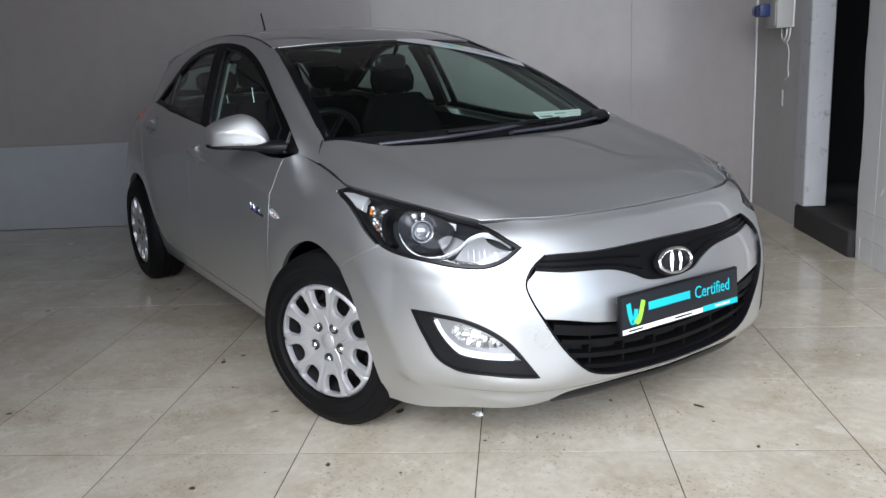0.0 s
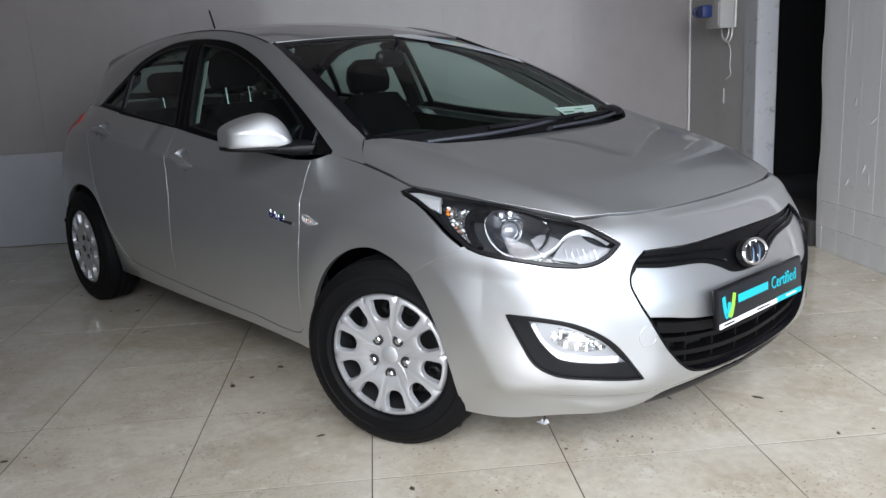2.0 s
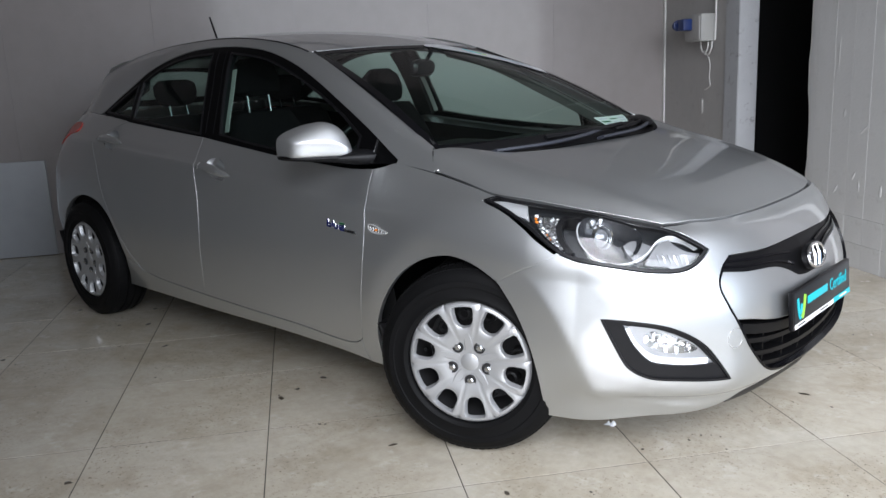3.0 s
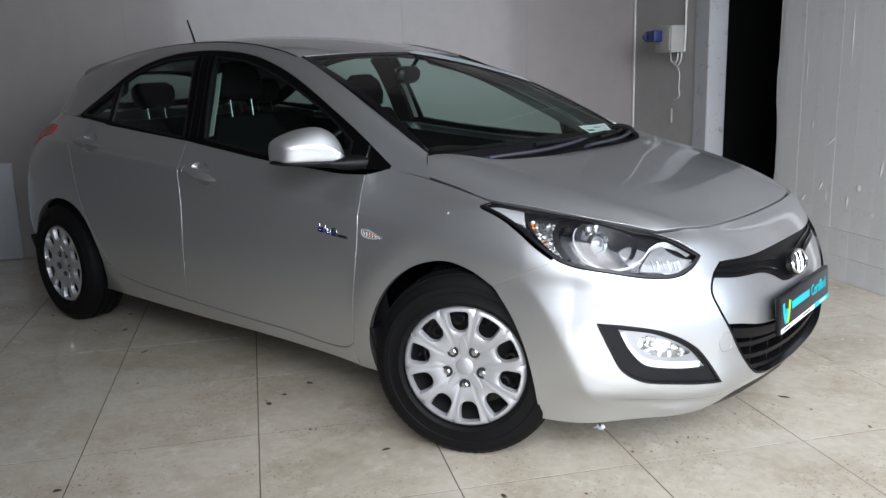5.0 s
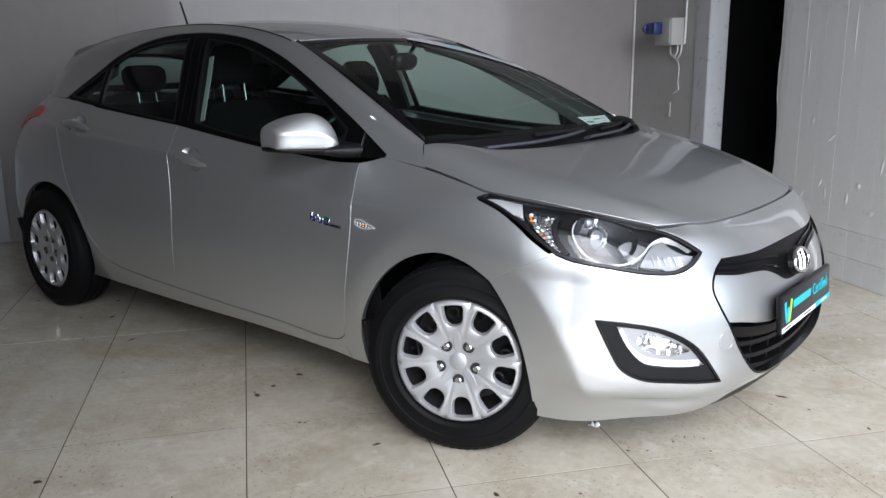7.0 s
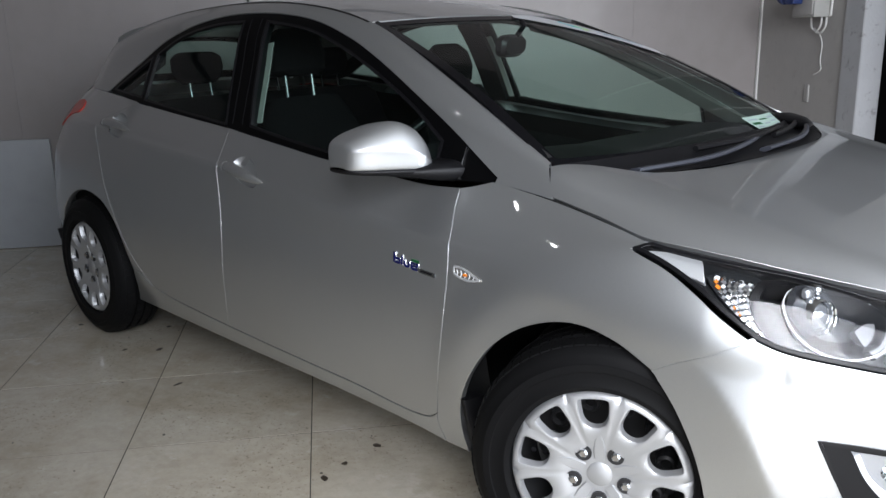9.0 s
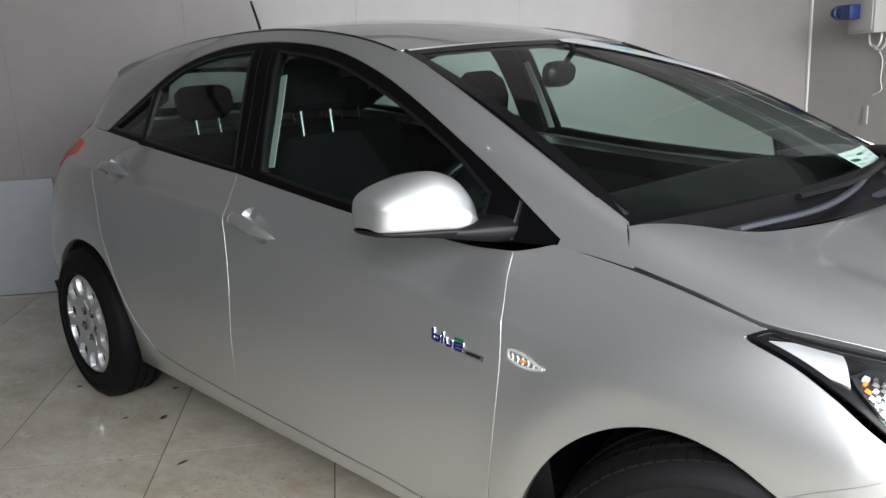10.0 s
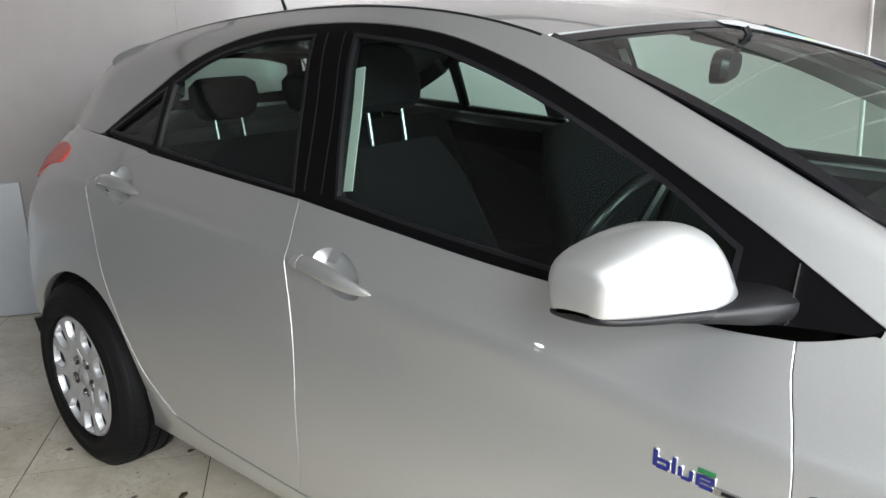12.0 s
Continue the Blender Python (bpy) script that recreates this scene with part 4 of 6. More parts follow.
for side in (NEAR, FAR):
    fender = outline(BODY, [[(-0.225, 0.887), (-0.08, 0.861), (0.05, 0.83)], [(0.05, 0.83), (0.023, 0.818)], flat(LAMP_LINE), flat(SEAM), ARCH_TOP, [(-0.445, 0.175), (-0.53, 0.175)], [(-0.53, 0.175), (-0.532, 0.26), (-0.526, 0.278)],
                            back(DOOR_A), back(BELT_A), [(-0.395, 0.912), (-0.225, 0.887)]], gap=GAP)
    panel("front_wing", BODY, fender, PAINT, car, side=side, cell=0.016)
    door_f = outline(BODY, [BELT_B, DOOR_B, back(SILL_TOP_F), back(DOOR_A)], gap=GAP)
    door_front = panel("front_door", BODY, door_f, PAINT, car, side=side, holes=[recess_ring(*HANDLE_LINES[0])])
    door_r = outline(BODY, [BELT_C, DOOR_C, back(SILL_TOP_R), back(DOOR_B)], gap=GAP)
    door_rear = panel("rear_door", BODY, door_r, PAINT, car, side=side, holes=[recess_ring(*HANDLE_LINES[1])])
    sill = outline(BODY, [SILL_TOP_F, SILL_TOP_R, [(-2.13, 0.315), (-2.2, 0.36), (-2.262, 0.36)], [(-2.262, 0.36), (-2.29, 0.27), (-2.36, 0.2)], [(-2.36, 0.2), (-1.6, 0.192), (-1.0, 0.198), (-0.6, 0.186), (-0.53, 0.178)], [(-0.53, 0.178), (-0.53, 0.25), (-0.526, 0.278)]], gap=0.0036)
    panel("side_sill", BODY, sill, PAINT, car, side=side, lift=0.002, depth=0.022)
    quarter = outline(BODY, [BELT_D, [(-2.98, 1.075), (-3.05, 0.99), (-3.12, 0.86), (-3.13, 0.62), (-3.12, 0.48)], [(-3.12, 0.48), (-2.97, 0.46)], back(ARCH_REAR[2:11]), [(-2.262, 0.36), (-2.2, 0.36), (-2.13, 0.315)], back(DOOR_C)], gap=GAP)
    panel("rear_quarter", BODY, quarter, PAINT, car, side=side, edge=0.004)

tail = BODY.find(three([(-3.12, 0.48), (-2.97, 0.46)] + ARCH_REAR[11:]), ALL)
end = BODY.us[-1]
rear = np.concatenate([[(end, tail[0][1])], tail, [(end, tail[-1][1])]])
panel("rear_bumper", BODY, rear, PAINT, car, both=True, cell=0.04)
hi_uv = BODY.find(three([(-2.98, 1.075), (-3.05, 0.99), (-3.12, 0.86), (-3.13, 0.62), (-3.12, 0.48)]), ALL)
panel("tailgate", BODY, np.concatenate([hi_uv, [(end, hi_uv[-1][1]), (end, BODY.vs[-1])]]), PAINT, car, both=True, cell=0.04)

# Bonnet, roof and pillars.
corner_edge = [(-0.235, -0.736), (-0.262, -0.695)]
rear_edge = [(-0.262, -0.695), (-0.2, -0.645), (-0.1, -0.54), (-0.03, -0.38), (0.0, -0.15), (0.003, 0.0)]
edge_line = [(0.506, -0.553), (0.411, -0.617), (0.31, -0.674), (0.211, -0.714), (0.106, -0.745), (0.045, -0.757), (-0.1, -0.745), (-0.235, -0.736)]
nose_line = [(x, y) for x, y, _ in HOOD_NOSE]
mirror2 = lambda run: [(x, -y) for x, y in run]
hood_uv = outline(HOOD, [nose_line, edge_line, corner_edge, rear_edge, back(mirror2(rear_edge)), back(mirror2(corner_edge)), back(mirror2(edge_line)), back(mirror2(nose_line))], (0, 1), 0.0034)
hood = panel("bonnet", HOOD, hood_uv, PAINT, car, cell=0.018, edge=0.001)
WIN_TOP = [(-0.392, 0.92), (-0.565, 1.019), (-0.743, 1.11), (-0.941, 1.2), (-1.107, 1.264), (-1.312, 1.322), (-1.509, 1.349), (-1.716, 1.357), (-1.931, 1.346), (-2.155, 1.305), (-2.314, 1.25), (-2.425, 1.194), (-2.57, 1.124), (-2.695, 1.062)]
WIN_LOW = [(-2.695, 1.062), (-2.4, 1.028), (-2.0, 0.996), (-1.627, 0.968), (-1.319, 0.937), (-1.048, 0.911), (-0.772, 0.894), (-0.611, 0.886), (-0.499, 0.889), (-0.42, 0.906), (-0.392, 0.92)]
u1, v1 = CABIN.us[-1], CABIN.vs[-1]
win_uv = outline(CABIN, [WIN_TOP, WIN_LOW], gap=0.0)
frame_uv = np.concatenate([[(u, 0.0) for u in np.linspace(0, CABIN.us[1] * 0.9, 12)], CABIN.find(WIN_TOP[:1], (0, 2)), outline(CABIN, [WIN_TOP], gap=0)[1:], CABIN.find(WIN_TOP[-1:], (0, 2)),
                           [(u, 0.0) for u in np.linspace(CABIN.find(WIN_TOP[-1:], (0, 2))[0][0] + 0.02, u1, 10)], [(u, v1) for u in np.linspace(u1, 0, 90)]])
frame_in = draw_in(CABIN, win_uv, 0.001)
G_FRONT = [[(-0.6, 0.996), (-0.74, 1.079), (-0.94, 1.169), (-1.107, 1.232), (-1.312, 1.293), (-1.57, 1.329)], [(-1.57, 1.329), (-1.54, 1.15), (-1.505, 0.979)], [(-1.505, 0.979), (-1.3, 0.953), (-1.048, 0.929), (-0.772, 0.909), (-0.6, 0.903)], [(-0.6, 0.903), (-0.6, 0.996)]]
G_REAR = [[(-1.71, 1.331), (-1.93, 1.321), (-2.15, 1.281), (-2.315, 1.216)], [(-2.315, 1.216), (-2.32, 1.13), (-2.325, 1.035)], [(-2.325, 1.035), (-2.0, 1.005), (-1.655, 0.977)], [(-1.655, 0.977), (-1.68, 1.15), (-1.71, 1.331)]]
G_QUARTER = [[(-2.35, 1.205), (-2.44, 1.163), (-2.56, 1.108), (-2.65, 1.068)], [(-2.65, 1.068), (-2.5, 1.055), (-2.353, 1.044)], [(-2.353, 1.044), (-2.35, 1.12), (-2.35, 1.205)]]
for side in (NEAR, FAR):
    panel("side_frame", CABIN, frame_uv, PAINT, car, side=side)
    holes = [outline(CABIN, g) for g in (G_FRONT, G_REAR, G_QUARTER)]
    surround = panel("window_surround", CABIN, frame_in, FRAME_BLACK, car, "black window frame and centre pillar", holes=holes, lift=-0.004, side=side, depth=0.008)
    for g, name in zip(holes, ("front_side_glass", "rear_side_glass", "quarter_glass")):
        panel(name, CABIN, draw_in(CABIN, g, -0.008), SIDE_GLASS, car, "green tinted side glass", lift=-0.014, depth=0.0, side=side)
        raw("glass_seal", ribbon(CABIN, draw_in(CABIN, g, 0.003), 0.009, -0.013, -0.001, closed=True), BLACK_SATIN, surround, "black rubber glass seal", side=side)
    for dx, w in ((0.0, 0.0035), (0.062, 0.002)):
        seam = CABIN.find(curve([(-1.618 + dx, 0.985), (-1.632 + dx, 1.15), (-1.668 + dx, 1.335)], 30), (0, 2))
        raw("pillar_seam", ribbon(CABIN, seam, w, -0.0045, -0.0022), BLACK_SATIN, surround, side=side)
ends = lambda S: np.array([(S.us[0], v) for v in np.linspace(S.vs[0], S.vs[-1], 50)] + [(u, S.vs[-1]) for u in np.linspace(S.us[0], S.us[-1], 50)][1:] + [(S.us[-1], v) for v in np.linspace(S.vs[-1], S.vs[0], 50)][1:] + [(u, S.vs[0]) for u in np.linspace(S.us[-1], S.us[0], 50)][1:-1])
roof = panel("roof", ROOF, draw_in(ROOF, ends(ROOF), 0.004), PAINT, car)
panel("windscreen", SCREEN, draw_in(SCREEN, ends(SCREEN), 0.004), SCREEN_GLASS, car, "green tinted laminated windscreen", depth=0.0, lift=-0.004)
raw("screen_border", ribbon(SCREEN, draw_in(SCREEN, ends(SCREEN), 0.022), 0.036, -0.007, -0.0025, closed=True), BLACK_GLOSS, car, "black printed windscreen border")
for side in (NEAR, FAR):
    raw("roof_ditch", ribbon(CABIN, [(u, v1 - 0.003) for u in np.linspace(CABIN.us[3] + 0.01, CABIN.us[8], 60)], 0.007, -0.006, 0.0006), BLACK_SATIN, car, "dark roof ditch strip", side=side)
for side in (NEAR, FAR):
    raw("screen_seal", ribbon(CABIN, [(u, v1 - 0.004) for u in np.linspace(0.02, CABIN.us[3], 60)], 0.05, -0.016, -0.008), DARK, car, "black rubber windscreen seal", side=side)
raw("tailgate_frame", ribbon(HATCH, draw_in(HATCH, ends(HATCH), 0.033), 0.066, -0.004, 0.004, closed=True), BLACK_GLOSS, car, "black tailgate window frame")
panel("tailgate_glass", HATCH, ends(HATCH), SIDE_GLASS, car, depth=0.0)

# Dark channels under the gaps round the bonnet.
for side in (NEAR, FAR):
    line = HOOD.find(curve(nose_line[::-1], 30), (0, 1))
    raw("gap_seal", ribbon(HOOD, line, 0.03, -0.016, -0.011), DARK, car, side=side)
    line = HOOD.find(curve(edge_line, 60), (0, 1))
    raw("gap_seal", ribbon(HOOD, line, 0.03, -0.016, -0.011), DARK, car, side=side)

for side in (NEAR, FAR):
    raw("wing_flange", ribbon(BODY, BODY.find(curve(SEAM, 20), ALL), 0.012, -0.006, -0.0015), PAINT, car, side=side)
    # Body-colour bead, added to imitate the pale highlight on the rear door's edge.
    raw("door_glint_bead", ribbon(BODY, BODY.find(curve(DOOR_C[2:], 60), (0, 2)), 0.003, -0.002, 0.0012), PAINT, car, "thin bead added along the rear door gap for its pale highlight", side=side)
    raw("sill_seal", ribbon(BODY, BODY.find(curve(SILL_TOP_F + SILL_TOP_R[1:], 60), (0, 2)), 0.014, -0.018, -0.011), DARK, car, side=side)

# Floor pan, wheel houses and cabin lining.
part("floor_pan", box_mesh(-3.25, 0.45, -0.68, 0.68, 0.2, 0.26, bevel=0.02), DARK, car)
for side in (NEAR, FAR):
    for x in (0.0, -2.65):
        arcs = []
        for y in (-0.7, -0.4):
            arcs.append([(x + 0.372 * math.cos(a), y, 0.285 + 0.372 * math.sin(a)) for a in np.linspace(-0.3, math.pi + 0.3, 33)])
        n = 33
        vf = (arcs[0] + arcs[1], [(k, k + 1, n + k + 1, n + k) for k in range(n - 1)] + [tuple(range(n, 2 * n))])
        raw("wheel_house", vf, DARK, car, side=side)


def loft_open(rows):
    """A sheet over rows of points."""
    m = len(rows[0])
    return [q for r in rows for q in r], [(i * m + k, i * m + k + 1, (i + 1) * m + k + 1, (i + 1) * m + k) for i in range(len(rows) - 1) for k in range(m - 1)]


def lathe_wheel(x, side):
    """A steel wheel with tyre and ten-window plastic cover."""
    wheel = new("wheel")
    s = side
    steer = radians(24) if x == 0 else 0.0
    # turned about the middle of its cover, or the matching pivot on the other side
    wheel.parent = car
    wheel.matrix_local = Matrix.Translation((x, 0.845 * s, 0.308)) @ Matrix.Rotation(steer, 4, "Z") @ Matrix.Translation((0, -0.845 * s, 0))
    tread = [(0.2, -0.885 + 0.045), (0.205, -0.872), (0.214, -0.8765), (0.216, -0.8785), (0.22, -0.8785), (0.222, -0.877), (0.25, -0.8775), (0.252, -0.8795), (0.268, -0.878), (0.27, -0.875), (0.285, -0.868), (0.299, -0.853), (0.306, -0.836), (0.308, -0.82)]
    grooves = []
    for c in (-0.805, -0.765, -0.725):
        grooves += [(0.308, c - 0.006), (0.301, c - 0.005), (0.301, c + 0.005), (0.308, c + 0.006)]
    inner = [(0.308, -0.71), (0.3, -0.69), (0.28, -0.672), (0.2, -0.68)]
    v, f = revolve(tread + grooves + inner, 96)
    tyre = raw("tyre", (v, f), RUBBER, wheel, side=s)
    blocks = []
    for k in range(72):
        a = 2 * math.pi * k / 72
        for c0, c1, off in ((-0.848, -0.814, 0.0), (-0.797, -0.773, 0.04)):
            b = a + off
            q = []
            for r in (0.302, 0.3105):
                for da in (-0.034, 0.034):
                    for y in (c0, c1):
                        q.append(((r - (0.006 if y == -0.848 else 0)) * math.cos(b + da), y, (r - (0.006 if y == -0.848 else 0)) * math.sin(b + da)))
            blocks.append((q, [(0, 1, 3, 2), (4, 6, 7, 5), (0, 4, 5, 1), (2, 3, 7, 6), (0, 2, 6, 4), (1, 5, 7, 3)]))
    tagged(raw("tread", join(*blocks), RUBBER, tyre, side=s, smooth=False), kind="stuff")
    v, f = revolve([(0.2, -0.85), (0.19, -0.845), (0.18, -0.80), (0.178, -0.72), (0.12, -0.70), (0.0, -0.70)], 48)
    raw("steel_rim", (v, f), STEEL_BLACK, wheel, side=s)
    for k in range(10):
        a = 2 * math.pi * (k + 0.5) / 10 + 0.3
        v, f = revolve([(0.012, -0.735), (0.018, -0.745), (0.024, -0.74), (0.026, -0.705)], 14)
        raw("steel_boss", ([(p[0] + 0.135 * math.cos(a), p[1] - 0.03, p[2] + 0.135 * math.sin(a)) for p in v], f), STEEL_BLACK, wheel, side=s)
    cover = raw("wheel_cover", cover_mesh(), WHEEL_SILVER, wheel, "silver ten-window plastic wheel cover", side=s)
    for k in range(5):
        a = 2 * math.pi * k / 5 - math.pi / 2 + 0.02
        c = (0.061 * math.cos(a), 0.061 * math.sin(a))
        v, f = revolve([(0.0, -0.8605), (0.0175, -0.8605), (0.019, -0.862), (0.019, -0.85)], 20)
        raw("bolt_recess", ([(p[0] + c[0], p[1], p[2] + c[1]) for p in v], f), STEEL_BLACK, cover, side=s)
        v, f = revolve([(0.0, -0.868), (0.0075, -0.868), (0.011, -0.865), (0.012, -0.85)], 6)
        raw("bolt", ([(p[0] + c[0], p[1], p[2] + c[1]) for p in v], f), SATIN_CHROME, cover, side=s)
    for k in range(5):
        a = 2 * math.pi * (k + 0.5) / 5 - math.pi / 2 + 0.02
        arm = []
        for r, w, h in ((0.036, 0.014, -0.8585), (0.06, 0.016, -0.8605), (0.085, 0.012, -0.8655), (0.098, 0.005, -0.8665)):
            ca, sa = math.cos(a), math.sin(a)
            arm.append([(r * ca - t * sa, h + d, r * sa + t * ca) for t, d in ((-w, 0.004), (-w * 0.7, -0.0012), (w * 0.7, -0.0012), (w, 0.004))])
        vs, fs = loft_open(arm)
        raw("hub_arm", (vs, fs), WHEEL_SILVER, cover, side=s)
    v, f = revolve([(0.0, -0.8605), (0.026, -0.86), (0.0285, -0.858), (0.029, -0.85)], 32)
    cap = raw("centre_cap", (v, f), WHEEL_SILVER, cover, side=s)
    v, f = revolve([(0.0, -0.858), (0.003, -0.858), (0.003, -0.85)], 10)
    raw("valve", ([(p[0] * 2 - 0.158, p[1] + 0.03, p[2] * 2 + 0.02) for p in v], f), BLACK_SATIN, wheel, side=s)
    return wheel


def cover_depth(r):
    """How far out the wheel cover stands at a radius."""
    return float((hermite_basis([0, 0.03, 0.06, 0.085, 0.12, 0.17, 0.188, 0.199, 0.204], r) @ [-0.857, -0.857, -0.858, -0.864, -0.868, -0.871, -0.87, -0.864, -0.853])[0])


def cover_mesh():
    """A dished disc with ten windows, round towards the hub and wide at the rim, with turned-in edges."""
    n, verts, faces = 10, [], []
    rings, m = 6, 48
    for k in range(n):
        a0 = 2 * math.pi * k / n - math.pi / 2 + 0.09
        base, w = len(verts), rings + 2
        for i in range(m):
            phi = 2 * math.pi * i / m
            c, s = math.cos(phi), math.sin(phi)
            big = 1 / max(abs(c), abs(s))
            oa, orad = c * big * math.pi / n, 0.117 + s * big * 0.087
            p = 9.0 if s > 0 else 2.2
            sq = (abs(c) ** p + abs(s) ** p) ** (-1 / p)
            wr = 0.1505 + s * sq * 0.0350
            wa = c * sq * np.interp(wr, [0.1155, 0.1855], [0.0285, 0.0365]) / wr
            line = [(0.1505 + (wr - 0.1505) * 0.93, wa * 0.88, cover_depth(wr) + 0.019), (wr, wa * 0.985, cover_depth(wr) + 0.002)]
            for j in range(rings):
                q = (j + 0.25) / (rings - 0.75)
                rr, aa = wr + (orad - wr) * q, wa + (oa - wa) * q
                dip = 0.0012 * math.exp(-((q - 0.3) / 0.22) ** 2)
                line.append((rr, aa, cover_depth(rr) - dip))
            verts += [(rr * math.cos(a0 + aa), y, rr * math.sin(a0 + aa)) for rr, aa, y in line]
        for i in range(m):
            e = (i + 1) % m
            for j in range(w - 1):
                faces.append((base + i * w + j, base + i * w + j + 1, base + e * w + j + 1, base + e * w + j))
    v, f = revolve([(0.0, -0.857), (0.02, -0.857), (0.031, cover_depth(0.031))], 80)
    off = len(verts)
    bm = bmesh.new()
    vs = [bm.verts.new(q) for q in verts + v]
    for a in faces + [tuple(off + q for q in a) for a in f]:
        try:
            bm.faces.new([vs[q] for q in a])
        except ValueError:
            pass
    bmesh.ops.remove_doubles(bm, verts=bm.verts, dist=0.0012)
    out = [tuple(q.co) for q in bm.verts], [[q.index for q in a.verts] for a in bm.faces]
    bm.free()
    return out


for side in (NEAR, FAR):
    for x in (0.0, -2.65):
        lathe_wheel(x, side)


# ---- lamps, grille, trim and cabin ----
def bowl(surf, loop, depth, rings=7, lift=0.0):
    """A dished recess under an outline on a surface."""
    loop = np.asarray(loop)
    mid = loop.mean(0)
    sign = -1 if surf.flip else 1
    verts, faces, m = [], [], len(loop)
    for r in range(rings):
        k = 1 - r / rings
        uv = mid + (loop - mid) * (k ** 0.75)
        verts += list(surf.at(uv) - sign * surf.normal(uv) * (depth * math.sin((1 - k) * math.pi / 2) ** 0.8 - lift))
    for r in range(rings - 1):
        for k in range(m):
            e = (k + 1) % m
            faces.append((r * m + k, r * m + e, (r + 1) * m + e, (r + 1) * m + k))
    faces.append(tuple(range((rings - 1) * m, rings * m)))
    return verts, faces


def loft(sections, caps=True):
    """A skin over closed sections of equal count."""
    n, m, verts, faces = len(sections), len(sections[0]), [], []
    for s in sections:
        verts += list(s)
    for i in range(n - 1):
        for k in range(m):
            e = (k + 1) % m
            faces.append((i * m + k, i * m + e, (i + 1) * m + e, (i + 1) * m + k))
    if caps:
        faces += [tuple(range(m))[::-1], tuple(range((n - 1) * m, n * m))]
    return verts, faces


def oval(c, a, b, ra, rb, n=16, power=2.0):
    """A rounded section round c, spanned by the directions a and b."""
    out = []
    for k in range(n):
        t = 2 * math.pi * k / n
        x, y = math.cos(t), math.sin(t)
        s = (abs(x) ** power + abs(y) ** power) ** (-1 / power)
        out.append(np.asarray(c) + np.asarray(a) * x * s * ra + np.asarray(b) * y * s * rb)
    return out


def on_body(points, axes=ALL):
    return BODY.find(points, axes)


def line_on(points, n=40, surf=BODY):
    return surf.find(curve(points, n), ALL)


# Front grille: upper black blade, silver shield, lower mesh with slats.
BLADE_LOW = [(0.669, -0.476, 0.616), (0.701, -0.395, 0.604), (0.732, -0.215, 0.583), (0.745, -0.155, 0.562), (0.754, -0.105, 0.538), (0.759, -0.05, 0.53), (0.76, 0.0, 0.529)]
BLADE_END = [(0.66, -0.435, 0.651), (0.662, -0.462, 0.637), (0.669, -0.476, 0.616)]
LOWER_TOP = [(0.711, -0.486, 0.476), (0.733, -0.426, 0.466), (0.756, -0.31, 0.44), (0.766, -0.2, 0.425), (0.772, 0.0, 0.415)]
blade = outline(BODY, [back(GRILLE_TOP)[::-1], BLADE_END, BLADE_LOW, [(0.76, 0, 0.529), (0.703, 0, 0.643)]], ALL, 0.001)
blade[np.abs(BODY.at(blade)[:, 1]) < 0.004, 0] = 0
panel("upper_grille", BODY, blade, GRILLE_BLACK, car, "satin black upper grille blade", both=True, lift=-0.016, cell=0.02)
for k in (0.35, 0.7):
    pts = [mix(a, b, k) for a, b in zip(curve(GRILLE_TOP, 12), curve(BLADE_LOW, 12)[::-1])]
    for side in (NEAR, FAR):
        raw("grille_bar", ribbon(BODY, on_body(pts[3:]), 0.006, -0.016, -0.008), BLACK_GLOSS, car, side=side)
SHIELD_SIDE = [(0.669, -0.476, 0.616), (0.672, -0.515, 0.578), (0.694, -0.507, 0.525), (0.711, -0.486, 0.476)]
shield = outline(BODY, [back(BLADE_LOW), SHIELD_SIDE, LOWER_TOP, [(0.772, 0, 0.415), (0.76, 0, 0.529)]], ALL, 0.002)
shield[np.abs(BODY.at(shield)[:, 1]) < 0.004, 0] = 0
panel("grille_shield", BODY, shield, PAINT, car, "silver painted shield behind the plate", both=True, lift=-0.01, cell=0.02)
low_side = GRILLE_SIDE[4:]
low = outline(BODY, [LOWER_TOP, [(0.772, 0, 0.415), (0.758, 0, 0.254)], back(low_side)], ALL, 0.0)
low[np.abs(BODY.at(low)[:, 1]) < 0.004, 0] = 0
panel("grille_backing", BODY, low, DARK, car, both=True, lift=-0.075, depth=0)
edge_ring = on_body(curve(GRILLE_SIDE, 60))
raw("grille_surround", ribbon(BODY, edge_ring, 0.007, -0.03, 0.001), BLACK_GLOSS, car, "thin dark moulding round the grille", both=True)
sides = curve(low_side, 60)
for z in (0.442, 0.395, 0.35, 0.306):
    i = int(np.abs(sides[:, 2] - z).argmin())
    y0 = sides[i][1] + 0.004
    ys = np.linspace(y0, 0, 26)
    drop = 0.05 if z > 0.43 else 0.035
    pts = [(0.74, y, z - drop * (1 - (y / y0) ** 2)) for y in ys]
    raw("grille_slat", ribbon(BODY, BODY.find(pts, ALL), 0.014 if z < 0.43 else 0.03, -0.06, -0.018 if z < 0.43 else -0.012), GRILLE_BLACK, car, both=True)
for y in (-0.33, -0.2, -0.07):
    for side in (NEAR, FAR):
        raw("grille_rib", ribbon(BODY, BODY.find([(0.75, y, z) for z in np.linspace(0.26, 0.425, 10)], ALL), 0.006, -0.065, -0.026), GRILLE_BLACK, car, side=side)
